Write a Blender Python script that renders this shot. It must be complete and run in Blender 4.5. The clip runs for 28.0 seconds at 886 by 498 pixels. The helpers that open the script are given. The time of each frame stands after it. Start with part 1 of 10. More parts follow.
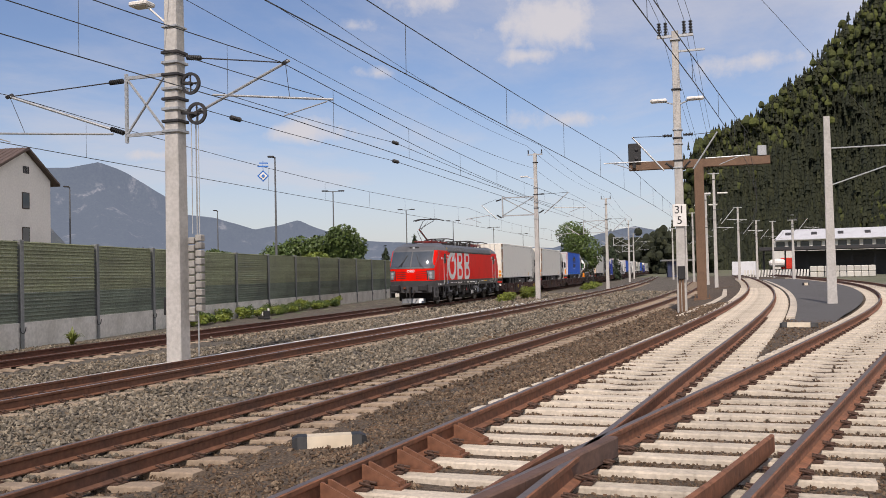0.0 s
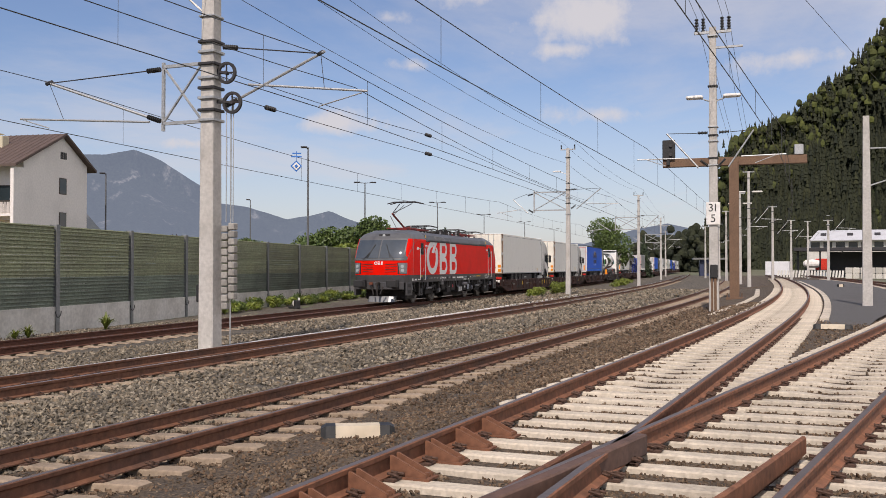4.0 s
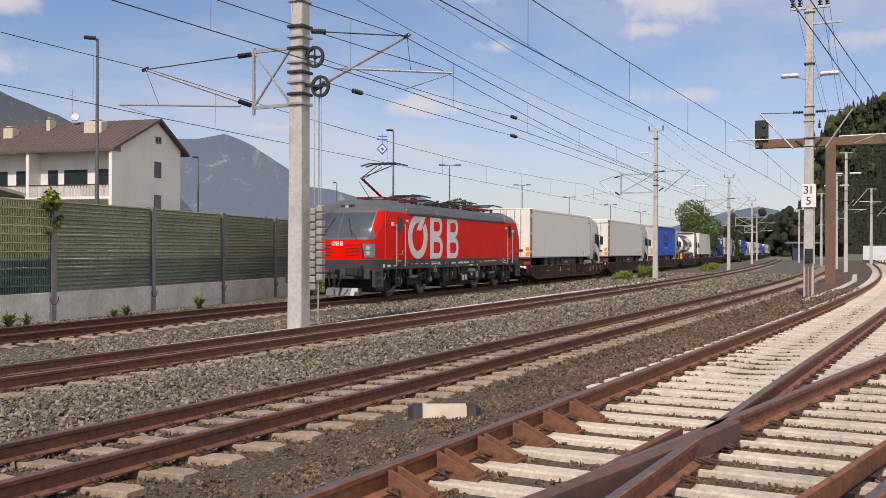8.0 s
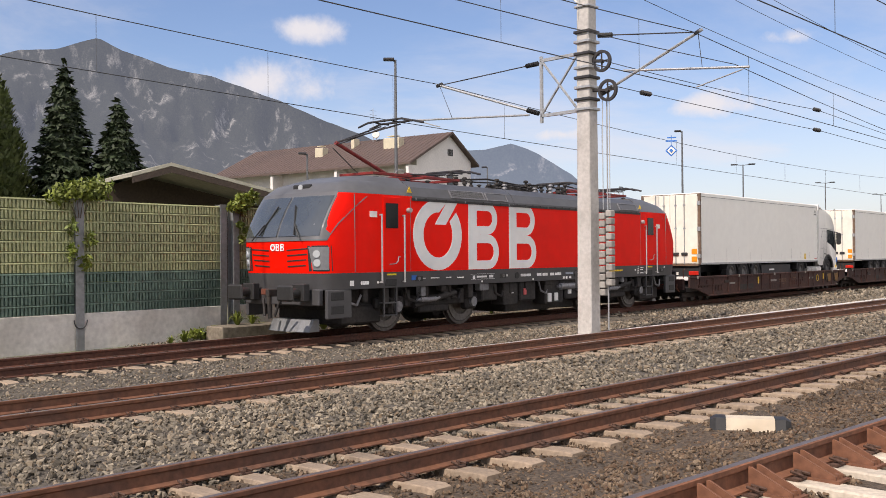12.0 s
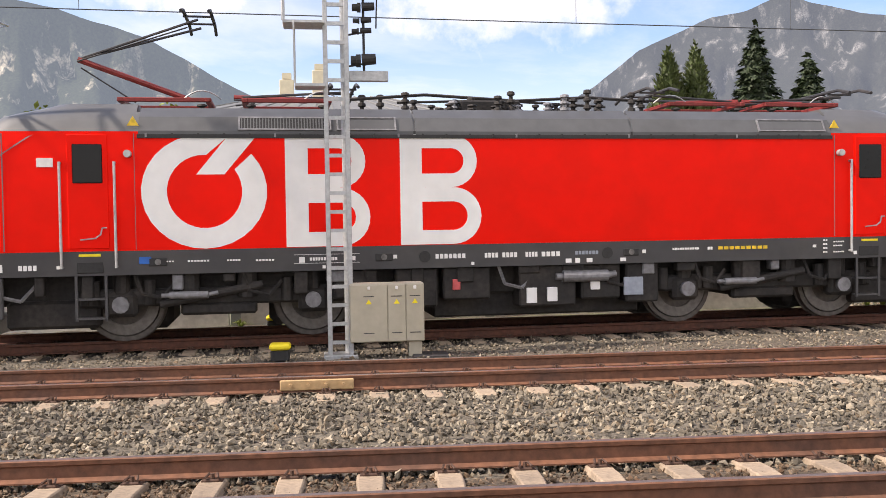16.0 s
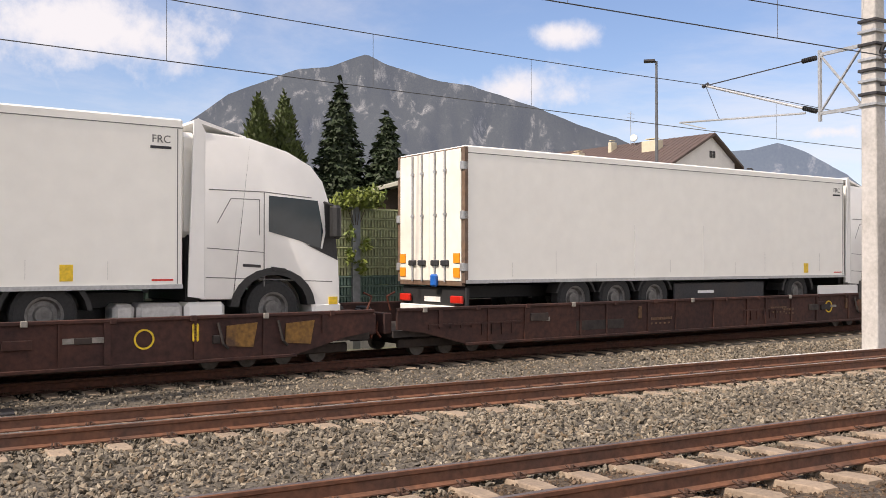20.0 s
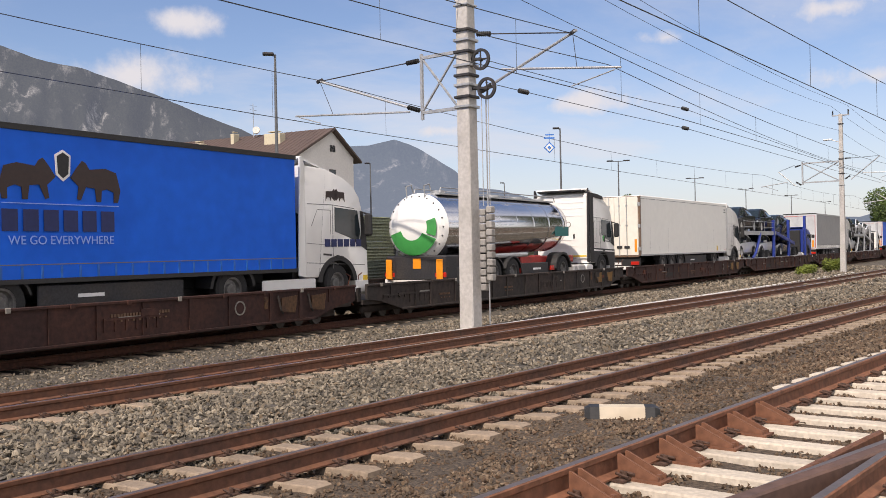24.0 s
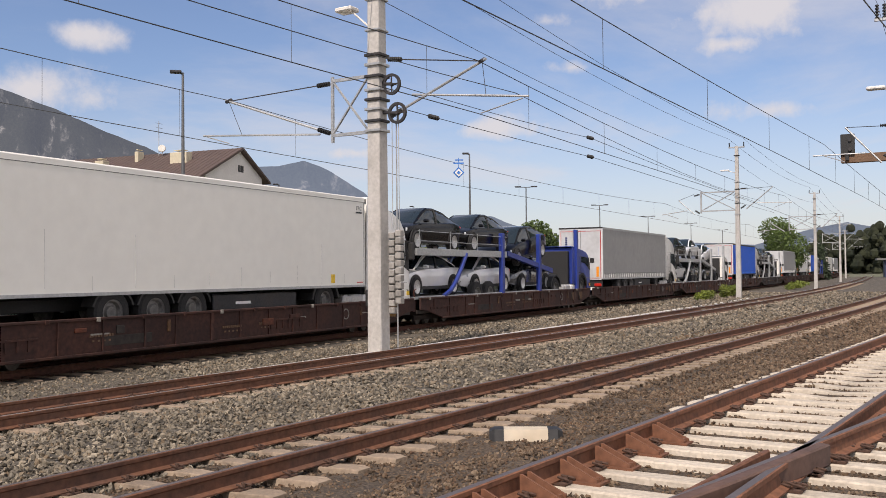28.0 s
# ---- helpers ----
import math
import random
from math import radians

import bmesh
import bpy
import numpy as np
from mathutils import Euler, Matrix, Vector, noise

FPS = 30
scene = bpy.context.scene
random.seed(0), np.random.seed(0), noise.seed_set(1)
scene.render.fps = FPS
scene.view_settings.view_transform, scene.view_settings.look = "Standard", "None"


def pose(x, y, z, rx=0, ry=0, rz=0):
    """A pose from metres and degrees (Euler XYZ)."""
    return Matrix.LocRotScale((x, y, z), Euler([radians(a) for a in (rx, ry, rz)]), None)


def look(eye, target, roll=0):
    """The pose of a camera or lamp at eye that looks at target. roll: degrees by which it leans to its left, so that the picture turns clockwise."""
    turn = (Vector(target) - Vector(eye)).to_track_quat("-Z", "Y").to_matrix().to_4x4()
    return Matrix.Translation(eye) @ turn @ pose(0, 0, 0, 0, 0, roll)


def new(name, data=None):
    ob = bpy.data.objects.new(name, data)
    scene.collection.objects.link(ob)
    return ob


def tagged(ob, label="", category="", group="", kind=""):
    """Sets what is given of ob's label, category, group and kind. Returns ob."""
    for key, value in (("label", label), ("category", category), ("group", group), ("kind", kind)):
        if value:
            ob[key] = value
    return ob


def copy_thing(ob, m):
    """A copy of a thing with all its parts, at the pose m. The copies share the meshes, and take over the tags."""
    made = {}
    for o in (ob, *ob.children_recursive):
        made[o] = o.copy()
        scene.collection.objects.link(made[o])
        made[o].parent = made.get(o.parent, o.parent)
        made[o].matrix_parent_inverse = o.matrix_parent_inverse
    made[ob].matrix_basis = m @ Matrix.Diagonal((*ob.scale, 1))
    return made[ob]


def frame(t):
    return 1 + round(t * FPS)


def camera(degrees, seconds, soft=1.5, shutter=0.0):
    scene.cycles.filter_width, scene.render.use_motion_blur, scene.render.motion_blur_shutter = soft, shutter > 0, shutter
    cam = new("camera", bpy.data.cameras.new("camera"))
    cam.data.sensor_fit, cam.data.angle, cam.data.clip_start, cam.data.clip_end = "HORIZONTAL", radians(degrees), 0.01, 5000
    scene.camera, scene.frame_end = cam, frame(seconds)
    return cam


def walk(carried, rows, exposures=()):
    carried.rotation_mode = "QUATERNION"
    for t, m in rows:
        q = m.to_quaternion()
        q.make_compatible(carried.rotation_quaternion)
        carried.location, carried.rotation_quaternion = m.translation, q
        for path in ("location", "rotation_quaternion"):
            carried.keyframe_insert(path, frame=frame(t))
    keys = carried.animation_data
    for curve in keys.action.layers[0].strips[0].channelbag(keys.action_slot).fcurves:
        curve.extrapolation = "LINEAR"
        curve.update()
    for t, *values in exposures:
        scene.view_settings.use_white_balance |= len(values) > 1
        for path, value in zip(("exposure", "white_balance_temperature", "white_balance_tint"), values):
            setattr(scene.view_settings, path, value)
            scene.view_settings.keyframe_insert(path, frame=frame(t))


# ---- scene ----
def gaze(x, y, z, yaw, pitch, roll):
    """A camera pose from its place and its yaw, pitch and roll in degrees."""
    return pose(x, y, z, 0, 0, yaw) @ pose(0, 0, 0, 90 + pitch) @ pose(0, 0, 0, 0, 0, roll)


cam = camera(51.24, 28, soft=0.7)
walk(cam, [(t, gaze(*row)) for t, *row in (
    (0, 0.061, -0.098, 1.783, -69.20, 1.55, -1.24),
    (0.5, 0.070, -0.093, 1.782, -68.91, 1.24, -1.05),
    (1, 0.062, -0.096, 1.779, -68.59, 1.19, -1.03),
    (1.5, 0.065, -0.094, 1.780, -68.46, 1.15, -0.88),
    (2, 0.068, -0.089, 1.782, -68.02, 1.05, -0.70),
    (2.5, 0.055, -0.092, 1.782, -67.82, 1.07, -0.62),
    (4.5, 0.055, -0.084, 1.778, -67.22, 1.16, 0.11),
    (5, 0.044, -0.092, 1.777, -66.79, 1.10, -0.23),
    (5.5, 0.040, -0.075, 1.777, -65.66, 1.07, -0.37),
    (6, 0.049, -0.081, 1.777, -65.17, 1.08, -0.26),
    (6.5, 0.036, -0.083, 1.780, -64.92, 1.02, -0.06),
    (7, 0.037, -0.073, 1.774, -64.23, 0.70, 0.17),
    (7.5, 0.062, -0.049, 1.774, -62.79, 0.03, 0.25),
    (8, 0.055, -0.048, 1.770, -62.11, 0.07, 0.27),
    (8.5, 0.055, -0.043, 1.769, -61.26, 0.11, 0.12),
    (9, 0.052, -0.035, 1.765, -60.12, 0.25, -0.11),
    (9.5, 0.051, -0.029, 1.767, -59.16, 0.56, 0.03),
    (10, 0.050, -0.015, 1.765, -56.74, 0.29, -0.04),
    (10.5, 0.054, 0.009, 1.763, -53.88, 0.10, -0.26),
    (11, 0.039, 0.022, 1.767, -50.71, 0.42, -0.57),
    (11.5, 0.012, 0.029, 1.766, -47.93, 0.84, -0.21),
    (12, 0.049, 0.060, 1.762, -44.52, 0.46, -0.46),
    (12.5, 0.052, 0.085, 1.759, -40.92, 0.08, -0.37),
    (14.5, 0.106, 0.033, 1.764, -21.94, -0.44, -0.70),
    (15, 0.118, 0.032, 1.762, -15.45, -0.79, -1.27),
    (15.5, 0.008, 0.029, 1.761, -10.41, -1.30, -1.09),
    (16, -0.081, 0.044, 1.770, -3.66, -1.66, -0.86),
    (16.5, -0.172, 0.046, 1.764, 0.95, -2.20, -1.01),
    (17, -0.243, 0.049, 1.772, 2.69, -1.57, -0.86),
    (17.5, -0.235, 0.034, 1.772, -1.39, -1.12, 0.00),
    (18, -0.095, 0.190, 1.793, -5.49, -0.76, 1.27),
    (18.5, -0.031, 0.174, 1.789, -9.52, -0.08, 0.37),
    (19, -0.004, 0.164, 1.788, -14.34, 0.23, -0.34),
    (19.5, -0.007, 0.209, 1.793, -22.73, 0.43, 0.20),
    (20, -0.099, 0.163, 1.798, -28.85, 0.81, -0.03),
    (20.5, -0.121, 0.101, 1.797, -32.73, 0.83, -0.14),
    (21, -0.113, 0.074, 1.791, -36.69, 1.00, -0.13),
    (21.5, -0.046, 0.100, 1.785, -40.43, 0.88, 0.22),
    (22, -0.035, 0.057, 1.782, -43.02, 0.77, 0.25),
    (22.5, -0.009, 0.040, 1.777, -45.40, 0.89, 0.16),
    (24.5, 0.045, -0.030, 1.778, -53.10, 0.28, -1.21),
    (25, 0.010, -0.042, 1.782, -54.11, 0.90, -0.94),
    (25.5, -0.004, -0.053, 1.783, -54.89, 1.41, -0.89),
    (26, -0.004, -0.052, 1.785, -55.75, 1.34, -0.80),
    (26.5, -0.015, -0.068, 1.785, -56.48, 1.60, -0.97),
    (27, -0.020, -0.062, 1.786, -57.20, 1.43, -0.77),
    (27.5, -0.056, -0.103, 1.786, -57.37, 1.52, -0.46),
    (28, -0.039, -0.082, 1.786, -57.33, 1.46, -0.53),
)], ((0, -0.44, 6950, 18), (9, -0.38, 6950, 18), (12, -0.08, 7050, 18), (15, 0.34, 7200, 18), (17, 0.66, 7200, 17), (18, 0.52, 7200, 17), (19, 0.22, 7200, 18), (20, 0.10, 7200, 18), (22, -0.04, 7150, 18), (28, -0.32, 7050, 18)))
# ---- daylight ----
SUN_UP, SUN_FROM = 47.0, (-0.987, -0.16)   # elevation, and the side it shines from

CLOUDS = ((76, 15, 4.6, 1.7, 1.0), (74.6, 13.2, 2.6, 0.7, 0.8), (77, 9.3, 3.2, 0.8, 0.7), (60.3, 8.8, 5.0, 0.9, 0.6), (69, 16.6, 3.4, 1.2, 0.7), (64, 15.2, 2.2, 0.8, 0.4),
          (33, 10.6, 3.3, 1.4, 1.0), (36.3, 13.8, 2.1, 0.7, 0.8), (52, 7.4, 2.6, 0.6, 0.6), (65.7, 12.4, 2.6, 0.6, 0.4), (7.2, 13.4, 7.0, 2.0, 1.1), (-11.3, 13.5, 4.5, 1.3, 0.9), (88, 12, 4, 1, 0.5), (22, 18, 5, 1.2, 0.6))


def daylight():
    sun = new("sun", bpy.data.lights.new("sun", "SUN"))
    sun.data.energy, sun.data.angle, sun.data.color = 4.8, radians(1.0), (1.0, 0.95, 0.87)
    a = Vector((*SUN_FROM, 0)).normalized() * math.cos(radians(SUN_UP))
    a.z = math.sin(radians(SUN_UP))
    sun.matrix_basis = look(a * 100, (0, 0, 0))
    world = bpy.data.worlds.new("sky")
    scene.world = world
    world.use_nodes = True
    nt = world.node_tree
    nt.nodes.clear()
    add = nt.nodes.new
    out, bg = add("ShaderNodeOutputWorld"), add("ShaderNodeBackground")
    sky = add("ShaderNodeTexSky")
    sky.sky_type, sky.sun_disc = "NISHITA", False
    sky.sun_elevation = radians(SUN_UP)
    sky.sun_rotation = math.atan2(SUN_FROM[0], SUN_FROM[1])
    sky.air_density, sky.dust_density, sky.ozone_density = 1.0, 0.8, 1.6
    bg.inputs["Strength"].default_value = 0.12
    # clouds: two noises on the sky dome flattened towards the horizon
    tex, sep = add("ShaderNodeTexCoord"), add("ShaderNodeSeparateXYZ")
    nt.links.new(tex.outputs["Generated"], sep.inputs[0])

    def maths(op, a, b):
        n = add("ShaderNodeMath")
        n.operation = op
        for k, v in enumerate((a, b)):
            if isinstance(v, (int, float)):
                n.inputs[k].default_value = v
            else:
                nt.links.new(v, n.inputs[k])
        return n.outputs[0]

    lift = maths("ADD", maths("MAXIMUM", sep.outputs["Z"], 0.0), 0.16)
    comb = add("ShaderNodeCombineXYZ")
    nt.links.new(maths("DIVIDE", sep.outputs["X"], lift), comb.inputs[0])
    nt.links.new(maths("DIVIDE", sep.outputs["Y"], lift), comb.inputs[1])

    def puff(scale, detail, rough, lo, hi, dist=0.0):
        n, r = add("ShaderNodeTexNoise"), add("ShaderNodeMapRange")
        n.inputs["Scale"].default_value, n.inputs["Detail"].default_value = scale, detail
        n.inputs["Roughness"].default_value, n.inputs["Distortion"].default_value = rough, dist
        nt.links.new(comb.outputs[0], n.inputs["Vector"])
        r.interpolation_type = "SMOOTHSTEP"
        r.inputs["From Min"].default_value, r.inputs["From Max"].default_value = lo, hi
        nt.links.new(n.outputs["Fac"], r.inputs["Value"])
        return r.outputs[0]

    veil = maths("MULTIPLY", puff(0.75, 8, 0.62, 0.36, 0.70, 0.3), 0.62)
    south = add("ShaderNodeMapRange")   # unseen broken cloud behind the camera, added to brighten the train's sides
    south.inputs["From Min"].default_value, south.inputs["From Max"].default_value = 0.0, -0.4
    nt.links.new(sep.outputs["Y"], south.inputs["Value"])
    fill_cloud = maths("MULTIPLY", maths("MULTIPLY", puff(1.25, 9, 0.60, 0.40, 0.56, 0.2), 0.92), south.outputs[0])
    # fair-weather heaps: bearing, height, half width and half height in degrees, and how dense
    nearest = -4.0
    for b, e, w, h, thick in CLOUDS:
        b, e = radians(b), radians(e)
        mid = (math.sin(b) * math.cos(e), math.cos(b) * math.cos(e), math.sin(e))
        gap = add("ShaderNodeVectorMath")
        gap.operation = "SUBTRACT"
        nt.links.new(tex.outputs["Generated"], gap.inputs[0])
        gap.inputs[1].default_value = mid
        sides = []
        for axis, size in (((math.cos(b), -math.sin(b), 0), w), ((-math.sin(b) * math.sin(e), -math.cos(b) * math.sin(e), math.cos(e)), h), (mid, 20.0)):
            dot = add("ShaderNodeVectorMath")
            dot.operation = "DOT_PRODUCT"
            nt.links.new(gap.outputs[0], dot.inputs[0])
            dot.inputs[1].default_value = [k / radians(size) for k in axis]
            sides.append(maths("POWER", dot.outputs["Value"], 2.0))
        reach = maths("SUBTRACT", thick, maths("POWER", maths("ADD", maths("ADD", sides[0], sides[1]), sides[2]), 0.5))
        nearest = maths("MAXIMUM", reach, nearest)
    curl, edge = add("ShaderNodeTexNoise"), add("ShaderNodeMapRange")
    curl.inputs["Scale"].default_value, curl.inputs["Detail"].default_value, curl.inputs["Roughness"].default_value = 16.0, 8, 0.62
    nt.links.new(tex.outputs["Generated"], curl.inputs["Vector"])
    edge.interpolation_type = "SMOOTHSTEP"
    edge.inputs["From Min"].default_value, edge.inputs["From Max"].default_value = -0.5, 0.9
    nt.links.new(maths("ADD", nearest, maths("MULTIPLY", maths("SUBTRACT", curl.outputs["Fac"], 0.5), 3.4)), edge.inputs["Value"])
    heaped = maths("MULTIPLY", edge.outputs[0], 0.92)
    haze = add("ShaderNodeMapRange")
    haze.inputs["From Min"].default_value, haze.inputs["From Max"].default_value = 0.0, 0.20
    haze.inputs["To Min"].default_value, haze.inputs["To Max"].default_value = 0.55, 0.0
    nt.links.new(sep.outputs["Z"], haze.inputs["Value"])
    cover = maths("MAXIMUM", maths("MAXIMUM", veil, heaped), haze.outputs[0])
    mix = add("ShaderNodeMix")
    mix.data_type = "RGBA"
    nt.links.new(cover, mix.inputs["Factor"])
    blue = add("ShaderNodeVectorMath")
    blue.operation = "MULTIPLY"
    blue.inputs[1].default_value = (1.04, 1.15, 1.34)
    nt.links.new(sky.outputs[0], blue.inputs[0])
    nt.links.new(blue.outputs[0], mix.inputs["A"])
    mix.inputs["B"].default_value = (7.2, 7.45, 7.9, 1)
    fill_mix = add("ShaderNodeMix")   # the added unseen cloud, made extra bright as fill light
    fill_mix.data_type = "RGBA"
    nt.links.new(fill_cloud, fill_mix.inputs["Factor"]), nt.links.new(mix.outputs["Result"], fill_mix.inputs["A"])
    fill_mix.inputs["B"].default_value = (11.4, 11.4, 11.4, 1)
    nt.links.new(fill_mix.outputs["Result"], bg.inputs["Color"])
    nt.links.new(bg.outputs[0], out.inputs["Surface"])


daylight()

# ---- kit: materials, meshes, things ----
MATS = {}


def mat(name, col, rough=0.6, metal=0.0, var=0.18, scale=6.0, bump=0.15, stain=None, amount=0.35, big=0.7, coat=0.0, loose=0.0, alpha=None):
    """A surface: base colour with fine grain, a second larger stain colour, fine relief. loose: change of tone from piece to piece."""
    if name in MATS:
        return MATS[name]
    m = bpy.data.materials.new(name)
    m.use_nodes = True
    nt = m.node_tree
    bsdf = nt.nodes["Principled BSDF"]
    add, link = nt.nodes.new, nt.links.new
    co = add("ShaderNodeTexCoord")
    fine, wide = add("ShaderNodeTexNoise"), add("ShaderNodeTexNoise")
    fine.inputs["Scale"].default_value, fine.inputs["Detail"].default_value = scale, 6
    wide.inputs["Scale"].default_value, wide.inputs["Detail"].default_value = big, 5
    for n in (fine, wide):
        link(co.outputs["Object"], n.inputs["Vector"])
    tone = add("ShaderNodeMapRange")
    tone.inputs["To Min"].default_value, tone.inputs["To Max"].default_value = 1 - var * 1.6, 1 + var * 1.6
    tone.inputs["From Min"].default_value, tone.inputs["From Max"].default_value = 0.25, 0.75
    link(fine.outputs["Fac"], tone.inputs["Value"])
    value = tone.outputs[0]
    if loose:
        info, r = add("ShaderNodeObjectInfo"), add("ShaderNodeMapRange")
        r.inputs["To Min"].default_value, r.inputs["To Max"].default_value = 1 - loose, 1 + loose
        link(info.outputs["Random"], r.inputs["Value"])
        mul = add("ShaderNodeMath")
        mul.operation = "MULTIPLY"
        link(value, mul.inputs[0]), link(r.outputs[0], mul.inputs[1])
        value = mul.outputs[0]
    edge = add("ShaderNodeMapRange")
    edge.inputs["From Min"].default_value, edge.inputs["From Max"].default_value = 0.46, 0.68
    edge.inputs["To Max"].default_value = amount
    link(wide.outputs["Fac"], edge.inputs["Value"])
    mix = add("ShaderNodeMix")
    mix.data_type = "RGBA"
    mix.inputs["A"].default_value = (*col, 1)
    mix.inputs["B"].default_value = (*(stain or [c * 0.7 for c in col]), 1)
    link(edge.outputs[0], mix.inputs["Factor"])
    scaled = add("ShaderNodeVectorMath")
    scaled.operation = "SCALE"
    link(mix.outputs["Result"], scaled.inputs[0]), link(value, scaled.inputs["Scale"])
    link(scaled.outputs[0], bsdf.inputs["Base Color"])
    bsdf.inputs["Roughness"].default_value, bsdf.inputs["Metallic"].default_value = rough, metal
    if coat:
        bsdf.inputs["Coat Weight"].default_value, bsdf.inputs["Coat Roughness"].default_value = coat, 0.08
    if bump:
        b = add("ShaderNodeBump")
        b.inputs["Strength"].default_value, b.inputs["Distance"].default_value = bump, 0.02
        link(fine.outputs["Fac"], b.inputs["Height"]), link(b.outputs[0], bsdf.inputs["Normal"])
    MATS[name] = m
    return m


def glass_mat(name, tint=(0.02, 0.03, 0.035), rough=0.04):
    """Dark tinted window glass seen from outside: a glossy dark sheet."""
    m = mat(name, tint, rough=rough, var=0.05, bump=0.0, amount=0.1)
    m.node_tree.nodes["Principled BSDF"].inputs["IOR"].default_value = 1.5
    return m


def glow_mat(name, col, power):
    m = bpy.data.materials.new(name)
    m.use_nodes = True
    b = m.node_tree.nodes["Principled BSDF"]
    b.inputs["Base Color"].default_value = (*col, 1)
    b.inputs["Emission Color"].default_value = (*col, 1)
    b.inputs["Emission Strength"].default_value = power
    return m


def box(bm, x0, x1, y0, y1, z0, z1, bev=0.0, m=None):
    """A block, its upright and long edges chamfered by bev."""
    made = bmesh.ops.create_cube(bm, size=1.0)["verts"]
    for v in made:
        v.co = Vector((x0 + (v.co.x + 0.5) * (x1 - x0), y0 + (v.co.y + 0.5) * (y1 - y0), z0 + (v.co.z + 0.5) * (z1 - z0)))
    if bev:
        edges = list({e for v in made for e in v.link_edges})
        r = bmesh.ops.bevel(bm, geom=edges, offset=bev, segments=1, affect="EDGES", clamp_overlap=True)
        made = list({v for f in r["faces"] for v in f.verts} | {v for v in made if v.is_valid})
    if m:
        bmesh.ops.transform(bm, matrix=m, verts=[v for v in made if v.is_valid])
    return made


def rod(bm, a, b, r, r2=None, n=8, caps=True):
    """A round bar from a to b."""
    a, b = Vector(a), Vector(b)
    d = b - a
    made = bmesh.ops.create_cone(bm, cap_ends=caps, segments=n, radius1=r, radius2=r if r2 is None else r2, depth=d.length)["verts"]
    m = Matrix.Translation((a + b) / 2) @ d.to_track_quat("Z", "Y").to_matrix().to_4x4()
    bmesh.ops.transform(bm, matrix=m, verts=made)
    return made


def wire(bm, pts, r, n=5):
    for a, b in zip(pts, pts[1:]):
        rod(bm, a, b, r, n=n, caps=False)


def plate(bm, pts, depth, axis="y", at=0.0):
    """A flat outline pushed to a depth. axis: the direction of the push; pts lie in the other two axes, in order."""
    def put(p, d):
        return {"y": (p[0], d, p[1]), "x": (d, p[0], p[1]), "z": (p[0], p[1], d)}[axis]
    a = [bm.verts.new(put(p, at)) for p in pts]
    b = [bm.verts.new(put(p, at + depth)) for p in pts]
    faces = [bm.faces.new(a), bm.faces.new(b[::-1])]
    for k in range(len(pts)):
        faces.append(bm.faces.new((a[k - 1], a[k], b[k], b[k - 1])))
    bmesh.ops.recalc_face_normals(bm, faces=faces)
    return a + b


def loft(bm, rings, caps=True, closed=True):
    """Joins rings of equally many points, one after the other."""
    vs = [[bm.verts.new(p) for p in ring] for ring in rings]
    faces, n = [], len(rings[0])
    for a, b in zip(vs, vs[1:]):
        for k in range(n if closed else n - 1):
            j = (k + 1) % n
            faces.append(bm.faces.new((a[k], a[j], b[j], b[k])))
    if caps and closed:
        faces += [bm.faces.new(vs[0][::-1]), bm.faces.new(vs[-1])]
    bmesh.ops.recalc_face_normals(bm, faces=faces)
    return vs


def shape(name, bm, material, smooth=None):
    me = bpy.data.meshes.new(name)
    bm.to_mesh(me)
    bm.free()
    me.materials.append(material)
    if smooth:
        me.shade_smooth()
        me.set_sharp_from_angle(angle=radians(smooth))
    return me


def part(name, bm, material, parent, label="", smooth=None, m=None):
    """One mesh object under a thing or a part."""
    ob = new(name, bm if isinstance(bm, bpy.types.Mesh) else shape(name, bm, material, smooth))
    ob.parent = parent
    if m is not None:
        ob.matrix_basis = m
    return tagged(ob, label)


def thing(name, label, category, group="", kind="", m=None):
    ob = tagged(new(name), label, category, group, kind)
    if m is not None:
        ob.matrix_basis = m
    return ob


def single(name, bm, material, label, category, group="", kind="", smooth=None, m=None):
    """A thing of one mesh."""
    ob = tagged(new(name, shape(name, bm, material, smooth)), label, category, group, kind)
    if m is not None:
        ob.matrix_basis = m
    return ob


def raw_mesh(name, verts, faces, material):
    me = bpy.data.meshes.new(name)
    me.from_pydata(verts, [], faces)
    me.materials.append(material)
    me.update()
    return me


